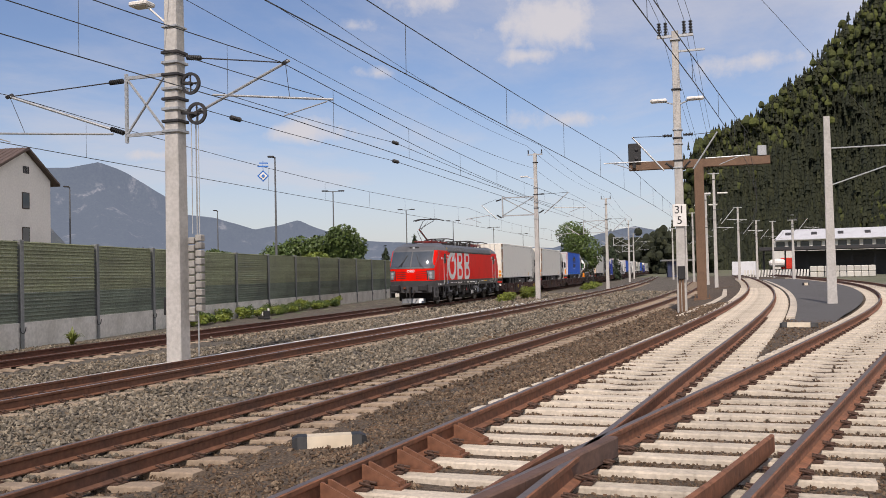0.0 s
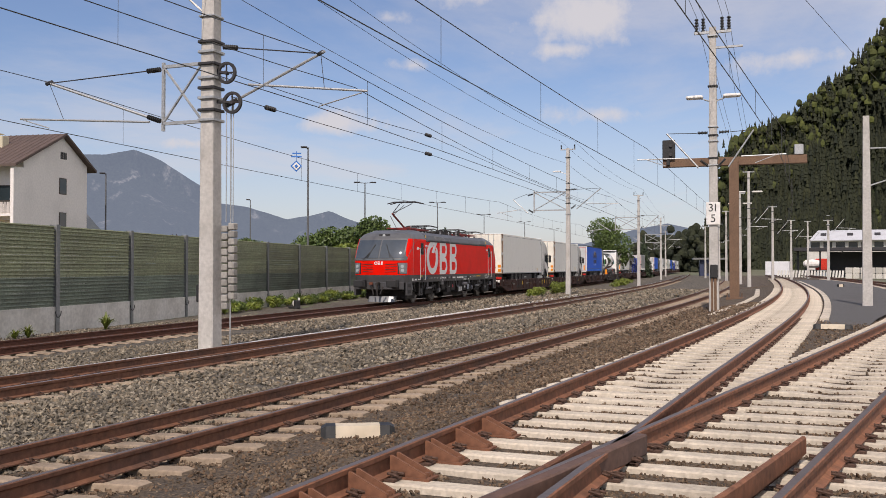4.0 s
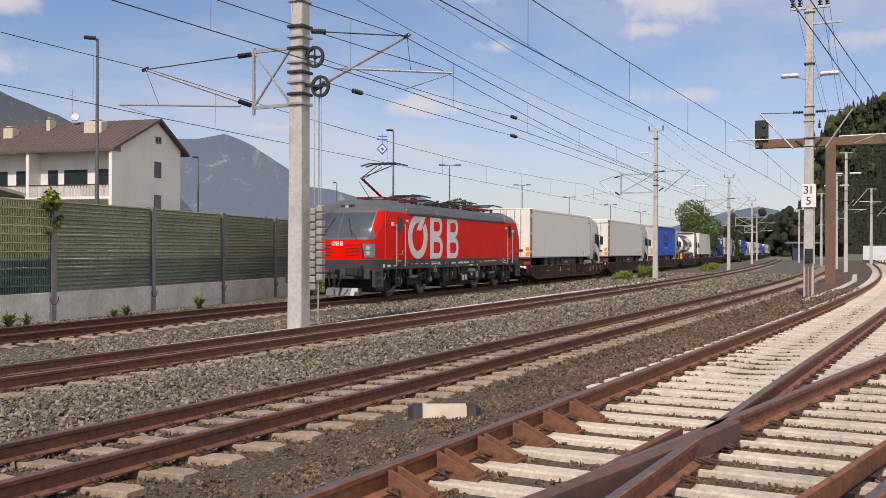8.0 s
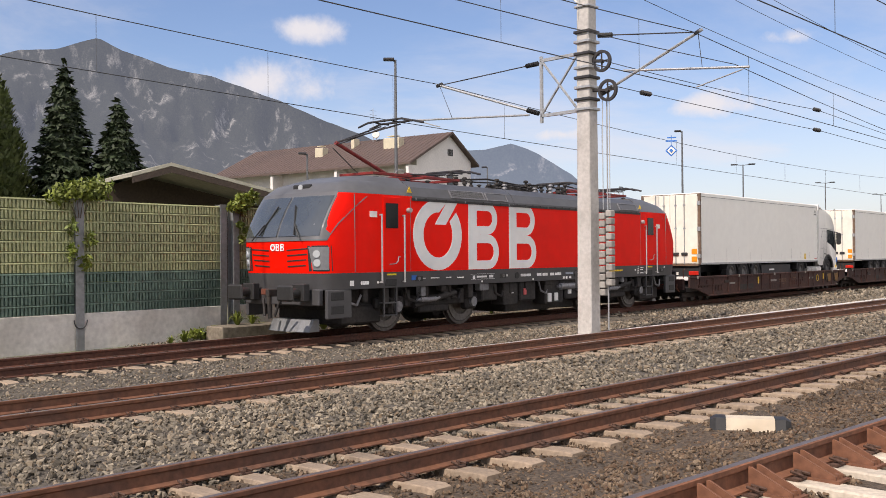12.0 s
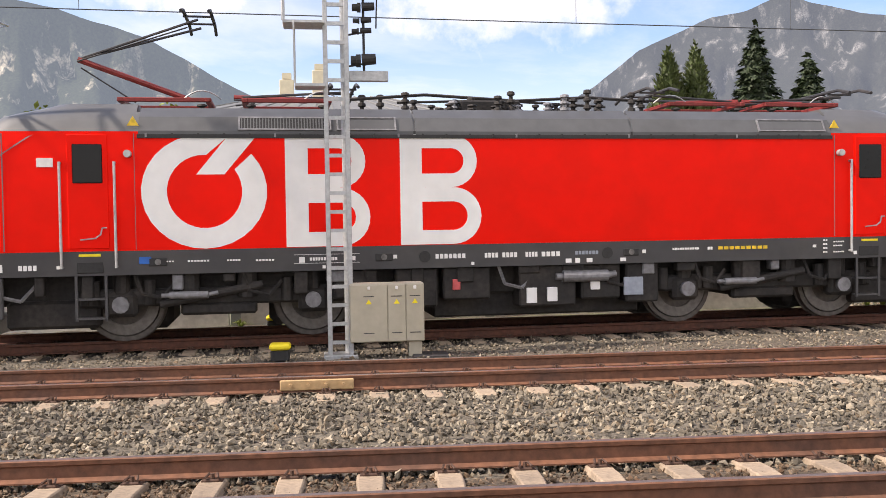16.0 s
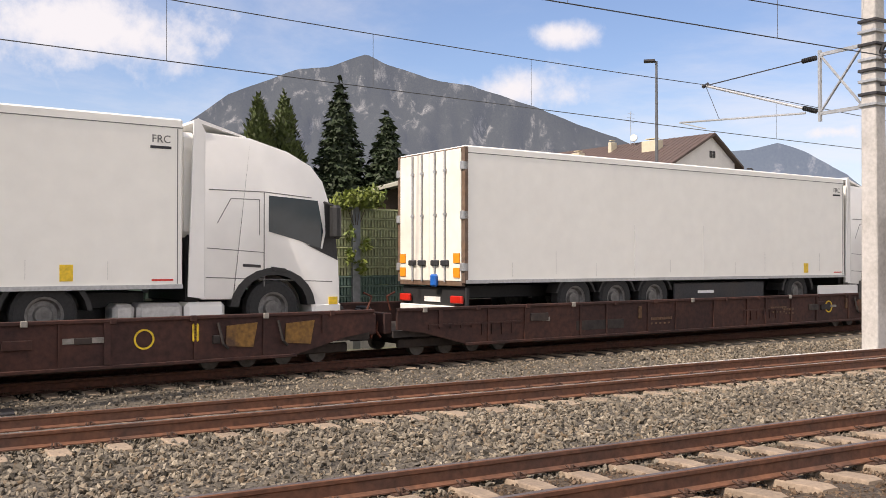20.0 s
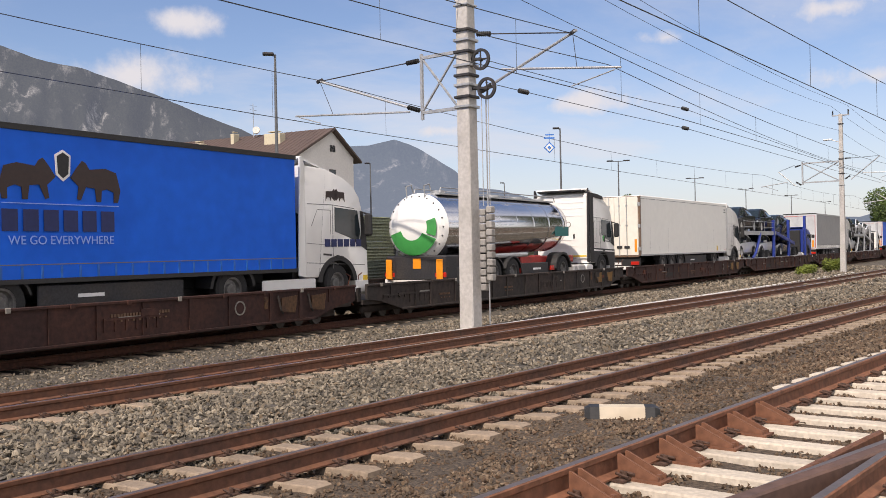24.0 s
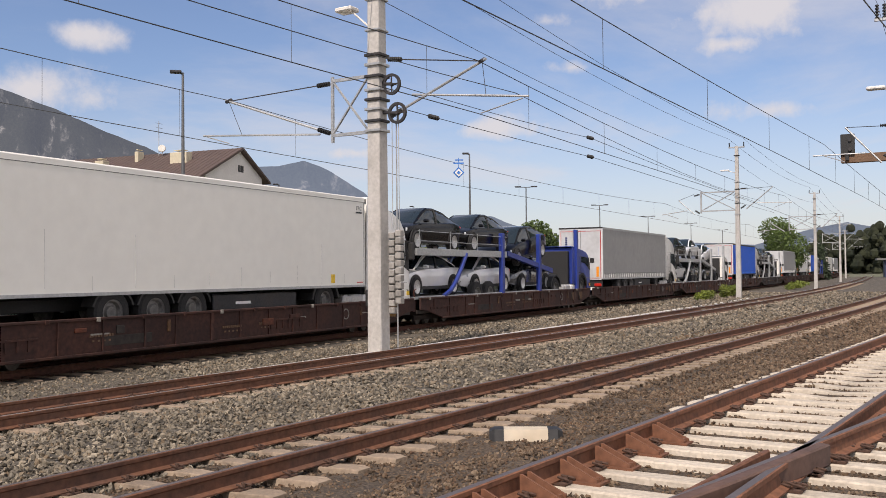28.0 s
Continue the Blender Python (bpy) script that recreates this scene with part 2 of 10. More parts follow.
class Line:
    """A smooth line on the plan through a few points, x going up, with its length."""

    def __init__(self, xs, ys, x0=-60.0, x1=320.0):
        kx, ky = np.array(xs, float), np.array(ys, float)
        n, h = len(kx), np.diff(kx)
        a, r = np.eye(n), np.zeros(n)
        for i in range(1, n - 1):
            a[i, i - 1], a[i, i], a[i, i + 1] = h[i - 1], 2 * (h[i - 1] + h[i]), h[i]
            r[i] = 6 * ((ky[i + 1] - ky[i]) / h[i] - (ky[i] - ky[i - 1]) / h[i - 1])
        m = np.linalg.solve(a, r)
        x = np.arange(x0, x1, 0.25)
        i = np.clip(np.searchsorted(kx, x) - 1, 0, n - 2)
        u = (kx[i + 1] - x) / h[i]
        v = 1 - u
        y = u * ky[i] + v * ky[i + 1] + ((u ** 3 - u) * m[i] + (v ** 3 - v) * m[i + 1]) * h[i] ** 2 / 6
        lo = (ky[1] - ky[0]) / h[0] - h[0] * m[1] / 6
        hi = (ky[-1] - ky[-2]) / h[-1] + h[-1] * m[-2] / 6
        y = np.where(x < kx[0], ky[0] + lo * (x - kx[0]), np.where(x > kx[-1], ky[-1] + hi * (x - kx[-1]), y))
        s = np.r_[0, np.cumsum(np.hypot(np.diff(x), np.diff(y)))]
        self.x, self.y, self.s = x, y, s - np.interp(0, x, s)

    def at(self, s, off=0.0):
        """The point at length s, off metres to the side that lies towards +y, and the heading."""
        x, y = np.interp(s, self.s, self.x), np.interp(s, self.s, self.y)
        dx = np.interp(s + 0.3, self.s, self.x) - np.interp(s - 0.3, self.s, self.x)
        dy = np.interp(s + 0.3, self.s, self.y) - np.interp(s - 0.3, self.s, self.y)
        n = math.hypot(dx, dy)
        return x - off * dy / n, y + off * dx / n, math.atan2(dy, dx)

    def off(self, x):
        return float(np.interp(x, self.x, self.y))

    def length(self, x):
        return float(np.interp(x, self.x, self.s))


TRACK_A = Line((-20, 0, 20, 40, 70, 120, 200, 300), (14.25, 16.64, 18.81, 20.70, 23.17, 28.07, 36.66, 47.5), -120.0, 430.0)
TRACK_B = Line((-30, 0, 20, 40, 70, 110, 160, 240), (10.30, 11.48, 12.15, 12.90, 14.70, 18.20, 23.65, 33.4))
TRACK_C = Line((-30, 0, 20, 40, 70, 110, 160, 240), (5.60, 6.55, 6.76, 6.96, 8.00, 10.70, 15.05, 22.8))
TRACK_D = Line((-10, 4, 10, 20, 35, 55, 80, 120, 200), (2.6, 2.3, 2.16, 1.85, 1.55, 1.74, 2.77, 5.25, 11.5))
TRACK_E = Line((-4, 4, 10, 20, 35, 55, 80, 120, 200), (2.5, 1.28, 0.33, -1.25, -3.40, -4.90, -5.0, -2.0, 6.0))
RAIL_A, RAIL_B, RAIL_C, RAIL_D = -0.08, -0.03, 0.0, 0.40


def ground_z(x, y):
    """The height of the ballast and ground, arrays allowed."""
    x, y = np.asarray(x, float), np.asarray(y, float)
    c, d = np.interp(x, TRACK_C.x, TRACK_C.y), np.interp(x, TRACK_D.x, TRACK_D.y)
    a = np.interp(x, TRACK_A.x, TRACK_A.y)
    u = np.clip((y - d - 1.5) / np.maximum(c - d - 3.2, 0.4), 0, 1)
    z = (RAIL_D - 0.238) * (1 - u) + (RAIL_C - 0.23) * u
    v = np.clip((y - c) / (a - c), 0, 1)
    z = np.where(y > c, (RAIL_C - 0.23) * (1 - v) + (RAIL_A - 0.23) * v, z)
    for line, cant in ((TRACK_C, 0.09), (TRACK_B, 0.055)):   # the bed rises with the canted sleepers
        v = y - np.interp(x, line.x, line.y)
        z = z + 0.9 * cant * np.clip(0.5 - v / 1.5, -0.4, 1.35) * np.clip((2.5 - np.abs(v)) / 1.1, 0, 1)
    pad = np.exp(-(np.hypot(x - 9.0, y - 4.75) / 0.6) ** 4)   # level spot under the fouling marker
    z = z * (1 - pad) - 0.06 * pad
    far = np.clip((np.hypot(x, y) - 90) / 120, 0, 1)
    return z * (1 - far) + -0.25 * far

# ---- surfaces ----
M_GLASS = glass_mat("dark_glass")
M_RAIL = mat("rail_rust", (0.15, 0.064, 0.034), 0.75, 0.0, 0.25, 14, 0.2, (0.075, 0.043, 0.033), 0.6, 1.3)
M_RAIL_OLD = mat("rail_rust_bright", (0.20, 0.082, 0.042), 0.8, 0.0, 0.25, 14, 0.25, (0.13, 0.06, 0.035), 0.6, 1.3)
M_RAIL_DARK = mat("rail_rust_dark", (0.095, 0.035, 0.02), 0.85, 0.0, 0.25, 14, 0.25, (0.055, 0.026, 0.018), 0.6, 1.3)
M_HEAD = mat("rail_head_bright", (0.62, 0.60, 0.58), 0.28, 0.9, 0.08, 30, 0.03, (0.5, 0.46, 0.43), 0.4, 2)
M_HEAD_DULL = mat("rail_head_dull", (0.16, 0.13, 0.12), 0.5, 0.5, 0.12, 30, 0.05, (0.11, 0.085, 0.075), 0.5, 2)
M_SLEEPER = mat("sleeper_concrete", (0.29, 0.222, 0.158), 0.9, 0, 0.16, 22, 0.35, (0.17, 0.125, 0.085), 0.6, 2.5, loose=0.15)
M_BEARER = mat("bearer_concrete", (0.52, 0.455, 0.365), 0.9, 0, 0.14, 24, 0.3, (0.31, 0.27, 0.215), 0.55, 2.2, loose=0.10)
M_CROSSING = mat("crossing_steel", (0.12, 0.066, 0.048), 0.8, 0.0, 0.18, 14, 0.15, (0.075, 0.05, 0.045), 0.6, 1.3)
M_CLIP = mat("clip_rust", (0.09, 0.05, 0.035), 0.8, 0.2, 0.25, 40, 0.2)
M_CONC = mat("wall_concrete", (0.62, 0.60, 0.55), 0.9, 0, 0.10, 9, 0.25, (0.40, 0.38, 0.33), 0.5, 0.9, loose=0.08)
M_POLE = mat("mast_concrete", (0.47, 0.45, 0.42), 0.88, 0, 0.10, 12, 0.25, (0.33, 0.31, 0.28), 0.6, 1.1, loose=0.06)
M_GALV = mat("galvanised_steel", (0.45, 0.46, 0.46), 0.5, 0.6, 0.12, 18, 0.1, (0.33, 0.34, 0.34), 0.4, 2.5)
M_DARK = mat("dark_iron", (0.035, 0.035, 0.038), 0.6, 0.2, 0.2, 20, 0.15, (0.07, 0.055, 0.045), 0.4, 2)
M_WIRE = mat("wire", (0.08, 0.085, 0.09), 0.6, 0.4, 0.1, 20, 0.0)
M_BLACK = mat("black_paint", (0.02, 0.02, 0.02), 0.6, 0, 0.2, 20, 0.1)
M_WHITE = mat("white_paint", (0.78, 0.76, 0.72), 0.7, 0, 0.06, 10, 0.1, (0.6, 0.55, 0.48), 0.5, 2)
M_YELLOW = mat("yellow_plastic", (0.85, 0.68, 0.02), 0.5, 0, 0.08, 10, 0.05)
M_BROWNSTEEL = mat("brown_weathered_steel", (0.17, 0.10, 0.06), 0.7, 0.1, 0.15, 14, 0.15, (0.11, 0.065, 0.04), 0.5, 1.5)
M_LEAF = mat("leaf", (0.058, 0.095, 0.020), 0.6, 0, 0.4, 5, 0.1, (0.12, 0.17, 0.035), 0.7, 1.2, loose=0.1)
M_LEAF_FRESH = mat("leaf_fresh", (0.155, 0.19, 0.025), 0.6, 0, 0.35, 5, 0.1, (0.09, 0.15, 0.03), 0.6, 1.2, loose=0.1)
M_NEEDLE = mat("needles", (0.024, 0.038, 0.014), 0.7, 0, 0.5, 6, 0.1, (0.032, 0.055, 0.022), 0.6, 1.0)
M_THUJA = mat("thuja", (0.055, 0.075, 0.018), 0.7, 0, 0.5, 6, 0.1, (0.09, 0.10, 0.025), 0.6, 1.0)
M_DARKLEAF = mat("copper_leaf", (0.07, 0.022, 0.02), 0.6, 0, 0.4, 6, 0.1)
M_BARK = mat("bark", (0.10, 0.075, 0.05), 0.9, 0, 0.3, 12, 0.4)


def island_mat(name, cols, rough=0.9, scale=40.0, bump=0.4):
    """Loose pieces in one mesh, each of its own tone."""
    m = mat(name, cols[0], rough, 0, 0.15, scale, bump)
    nt = m.node_tree
    geo, ramp = nt.nodes.new("ShaderNodeNewGeometry"), nt.nodes.new("ShaderNodeValToRGB")
    nt.links.new(geo.outputs["Random Per Island"], ramp.inputs[0])
    while len(ramp.color_ramp.elements) < len(cols):
        ramp.color_ramp.elements.new(0.5)
    for k, c in enumerate(cols):
        ramp.color_ramp.elements[k].position = k / (len(cols) - 1)
        ramp.color_ramp.elements[k].color = (*c, 1)
    mix = next(n for n in nt.nodes if n.bl_idname == "ShaderNodeMix")
    nt.links.new(ramp.outputs[0], mix.inputs["A"])
    return m


M_STONE = island_mat("ballast_stone", ((0.045, 0.039, 0.03), (0.20, 0.168, 0.122), (0.12, 0.105, 0.083), (0.34, 0.29, 0.215), (0.155, 0.11, 0.067)))
M_STONE_BROWN = island_mat("ballast_stone_brown", ((0.046, 0.031, 0.020), (0.16, 0.105, 0.063), (0.08, 0.056, 0.037), (0.24, 0.175, 0.115), (0.11, 0.06, 0.033)))
M_BALLAST = mat("ballast_bed", (0.085, 0.061, 0.040), 0.95, 0, 0.55, 26, 1.0, (0.05, 0.042, 0.033), 0.6, 0.5)
M_BALLAST_PALE = mat("ballast_bed_pale", (0.10, 0.085, 0.064), 0.95, 0, 0.6, 22, 1.0, (0.06, 0.052, 0.042), 0.6, 0.5)
M_GROUND = mat("ground_earth", (0.13, 0.125, 0.08), 0.95, 0, 0.3, 3, 0.4, (0.07, 0.10, 0.035), 0.9, 0.05)
M_ASPHALT = mat("asphalt", (0.085, 0.082, 0.08), 0.9, 0, 0.2, 30, 0.3, (0.065, 0.062, 0.06), 0.5, 0.4)


# ---- ground ----
def ground():
    xs = np.r_[np.linspace(-2600, -80, 14), np.arange(-60, 120, 4.0), np.linspace(130, 260, 12), np.linspace(320, 2800, 14)]
    ys = np.r_[np.linspace(-1500, -60, 10), np.arange(-40, 60, 3.0), np.linspace(70, 200, 8), np.linspace(280, 2600, 14)]
    gx, gy = np.meshgrid(xs, ys, indexing="ij")
    gz = ground_z(gx, gy) - 0.12
    a = np.interp(gx, TRACK_A.x, TRACK_A.y)
    gz = np.where(gy > a + 2.0, -0.32, gz)
    n = len(ys)
    faces = [(i * n + j, (i + 1) * n + j, (i + 1) * n + j + 1, i * n + j + 1) for i in range(len(xs) - 1) for j in range(n - 1)]
    tagged(new("ground", raw_mesh("ground", np.c_[gx.ravel(), gy.ravel(), gz.ravel()].tolist(), faces, M_GROUND)),
           "grey-brown earth with grass patches", "ground", kind="structure")


def ballast_bed():
    """The bed of crushed stone under all tracks, rough by its own height."""
    xs = np.r_[np.arange(-45, -10, 1.0), np.arange(-10, 32, 0.25), np.arange(32, 90, 1.0), np.arange(90, 250, 5.0)]
    us = np.linspace(0, 1, 96)
    rng = np.random.default_rng(4)
    verts = []
    for x in xs:
        lo = min(TRACK_E.off(x), TRACK_D.off(x)) - float(np.interp(x, (-6, 9), (7.0, 2.6)))
        hi = max(TRACK_A.off(x) + 2.5, FENCE.off(x) - 0.04) if x < 88 else TRACK_A.off(x) + 2.5
        y = lo + (hi - lo) * us
        z = ground_z(x, y) + rng.uniform(-0.02, 0.02, len(us)) * np.where(y < TRACK_D.off(x) + 1.2, 0.3, 1.0)
        c, b = TRACK_C.off(x), TRACK_B.off(x)
        z = z + 0.05 * np.exp(-((y - (b + c) / 2) / 0.9) ** 2)
        z[0] -= 0.3
        z[-1] -= 0.2
        verts += np.c_[np.full(len(us), x), y, z].tolist()
    n = len(us)
    faces = [(i * n + j, (i + 1) * n + j, (i + 1) * n + j + 1, i * n + j + 1) for i in range(len(xs) - 1) for j in range(n - 1)]
    me = raw_mesh("ballast_bed", verts, faces, M_BALLAST)
    me.materials.append(M_BALLAST_PALE)
    # shade beneath the train, painted as a darker bed along the loop track
    me.materials.append(mat("ballast_train_shade", (0.035, 0.027, 0.021), 0.95, 0, 0.5, 24, 0.8, (0.022, 0.018, 0.015), 0.6, 0.6))
    for p in me.polygons:
        p.material_index = 2 if abs(p.center.y - TRACK_A.off(p.center.x)) < 1.25 else int(p.center.y > TRACK_C.off(p.center.x) + 0.6)
    tagged(new("ballast_bed", me), "grey crushed-stone ballast between the rails", "ballast", kind="structure")


def stones(zones, material, label, seed):
    """Single stones of a stretch of ballast, joined."""
    rng = np.random.default_rng(seed)
    protos = []
    for k in range(10):   # broken lumps: hulls of a few scattered points
        q = rng.normal(size=(9, 3))
        q /= np.linalg.norm(q, axis=1)[:, None]
        bm = bmesh.new()
        for c in q * rng.uniform(0.8, 1.15, (9, 1)):
            bm.verts.new(c)
        bmesh.ops.convex_hull(bm, input=bm.verts[:])
        bmesh.ops.triangulate(bm, faces=bm.faces[:])
        bm.verts.index_update()
        protos.append((np.array([v.co[:] for v in bm.verts]), np.array([[v.index for v in f.verts] for f in bm.faces])))
        bm.free()
    V, Fc = [], []
    base = 0
    for x0, x1, n, y0, y1, size in zones:
        x, y = rng.uniform(x0, x1, n), rng.uniform(y0, y1, n)
        r = rng.uniform(0.016, 0.036, n) * size
        z = ground_z(x, y) + r * rng.uniform(0.1, 0.9, n)
        c, b = np.interp(x, TRACK_C.x, TRACK_C.y), np.interp(x, TRACK_B.x, TRACK_B.y)
        z += 0.05 * np.exp(-((y - (b + c) / 2) / 0.9) ** 2)
        an = rng.uniform(0, 6.28, (n, 3))
        ca, sa = np.cos(an), np.sin(an)
        o, e = np.zeros(n), np.ones(n)
        rz = np.stack([ca[:, 0], -sa[:, 0], o, sa[:, 0], ca[:, 0], o, o, o, e], -1).reshape(n, 3, 3)
        rx = np.stack([e, o, o, o, ca[:, 1], -sa[:, 1], o, sa[:, 1], ca[:, 1]], -1).reshape(n, 3, 3)
        turn = rz @ rx * (r[:, None] * rng.uniform(0.7, 1.5, (n, 3)))[:, None, :]
        kind = rng.integers(0, len(protos), n)
        for k, (pv, pf) in enumerate(protos):
            sel = np.flatnonzero(kind == k)
            p = np.einsum("nij,kj->nki", turn[sel], pv) + np.stack([x, y, z], -1)[sel][:, None]
            V.append(p.reshape(-1, 3))
            Fc.append((pf[None] + (base + len(pv) * np.arange(len(sel)))[:, None, None]).reshape(-1, 3))
            base += len(pv) * len(sel)
    me = raw_mesh("ballast_stones", np.concatenate(V).tolist(), np.concatenate(Fc).tolist(), material)
    tagged(new("ballast_stones", me), label, "ballast", kind="stuff")


# ---- tracks ----
RAIL_SHAPE = ((-0.075, -0.172), (-0.075, -0.160), (-0.018, -0.140), (-0.010, -0.055), (-0.034, -0.040), (-0.036, -0.008), (-0.026, 0.0),
              (0.026, 0.0), (0.036, -0.008), (0.034, -0.040), (0.010, -0.055), (0.018, -0.140), (0.075, -0.160), (0.075, -0.172))


def rail_mesh(name, line, s0, s1, off, z, material, lift=0.0, head=None):
    """A flat-bottomed rail along a line, its running surface worn bright."""
    ss = [s0]
    while ss[-1] < s1:
        far = abs(ss[-1])
        ss.append(min(s1, ss[-1] + (1.5 if far < 60 else 4.0)))
    bm = bmesh.new()
    rings = []
    for s in ss:
        ring = []
        for dy, dz in RAIL_SHAPE:
            x, y, _ = line.at(s, off + dy)
            ring.append((x, y, z + dz + lift))
        rings.append(ring)
    loft(bm, rings)
    bm.faces.ensure_lookup_table()
    for f in bm.faces:
        if f.normal.z > 0.95 and f.calc_center_median().z > z + lift - 0.006:
            f.material_index = 1
    me = shape(name, bm, material)
    me.materials.append(head or M_HEAD_DULL)
    return me


def sleeper_mesh(length, material, name="sleeper"):
    bm = bmesh.new()
    h = length / 2
    rings = []
    for y, top, w in ((-h, -0.205, 0.10), (-h + 0.08, -0.185, 0.11), (-0.35, -0.185, 0.10), (0, -0.21, 0.085), (0.35, -0.185, 0.10), (h - 0.08, -0.185, 0.11), (h, -0.205, 0.10)):
        rings.append([(-w - 0.045, y, -0.38), (-w, y, top - 0.01), (-w + 0.012, y, top), (w - 0.012, y, top), (w, y, top - 0.01), (w + 0.045, y, -0.38)])
    loft(bm, rings)
    return shape(name, bm, material)


def clip_mesh():
    """A sprung rail clip with its screw, on both sides of a rail foot."""
    bm = bmesh.new()
    for y in (-0.13, 0.13):
        box(bm, -0.06, 0.06, y - 0.035, y + 0.035, -0.19, -0.165, 0.008)
        rod(bm, (0, y, -0.175), (0, y, -0.125), 0.018, n=6)
        for x in (-0.05, 0.05):
            rod(bm, (x, y - 0.05, -0.15), (x * 0.6, y + 0.05, -0.135), 0.011, n=5)
    box(bm, -0.08, 0.08, -0.16, 0.16, -0.187, -0.176)
    return shape("rail_clip", bm, M_CLIP)


CLIP = clip_mesh()


def track(name, line, z, s0, s1, label, material, sleeper, cant=0.0, near=(0, 0), pitch=0.6, cap=250, clips=(0, 0), head=None):
    top = thing(name, label, "railway track", "railway tracks", "structure")
    for off, lift in ((-0.75, cant), (0.75, 0.0)):
        part("rail", rail_mesh("rail", line, s0, s1, off, z, material, lift, head), None, top, "rusty steel rail with a worn bright head")
    s, count = near[0], 0
    while s < near[1] and count < cap:
        x, y, a = line.at(s)
        tilt = -math.degrees(math.atan2(cant, 1.5))
        m = pose(x, y, z + cant / 2, tilt, 0, math.degrees(a) + random.uniform(-0.4, 0.4))
        ob = part("sleeper", sleeper, None, top, m=m)
        if clips[0] <= s <= clips[1]:
            for off in (-0.75, 0.75):
                part("rail_clip", CLIP, None, ob, m=pose(0, off, 0.0))
        s += pitch
        count += 1
    bm = bmesh.new()
    while s < s1 and s < 140:
        x, y, a = line.at(s)
        box(bm, -0.12, 0.12, -1.3, 1.3, -0.36, -0.19, m=pose(x, y, z + cant / 2, 0, 0, math.degrees(a)))
        s += pitch
    if bm.verts:
        tagged(part("sleepers_far", bm, sleeper.materials[0], top), kind="stuff")
    else:
        bm.free()
    return top


def tracks():
    sl = sleeper_mesh(2.6, M_SLEEPER)
    br = sleeper_mesh(2.7, M_BEARER)
    track("main_track", TRACK_C, RAIL_C, -45, 250, "main line track with rusty rails on concrete sleepers", M_RAIL, sl, 0.09, (-14, 80), clips=(-5, 22))
    track("main_track", TRACK_B, RAIL_B, -45, 260, "second main line track with rusty rails on concrete sleepers", M_RAIL, sl, 0.055, (-14, 60), clips=(-8, 14), head=M_HEAD)
    track("loop_track", TRACK_A, RAIL_A, -50, 290, "passing loop track with brown rails on concrete sleepers", M_RAIL_DARK, sl, 0.0, (-16, 60), clips=(-8, 14))
    lead = track("siding_track", TRACK_D, RAIL_D, -24.0, 190, "siding track curving away on pale concrete sleepers", M_RAIL_OLD, br, 0.0, (10.4, 75), clips=(10, 30))
    for k in range(34):   # the lead behind the turnout
        x, y, a = TRACK_D.at(-3.4 - 0.6 * k)
        part("sleeper", br, None, lead, m=pose(x, y, RAIL_D, 0, 0, math.degrees(a)))
    track("siding_track", TRACK_E, RAIL_D, -3.5, 180, "second siding track curving away on pale concrete sleepers", M_RAIL_OLD, br, 0.0, (12.6, 70), clips=(10, 30))


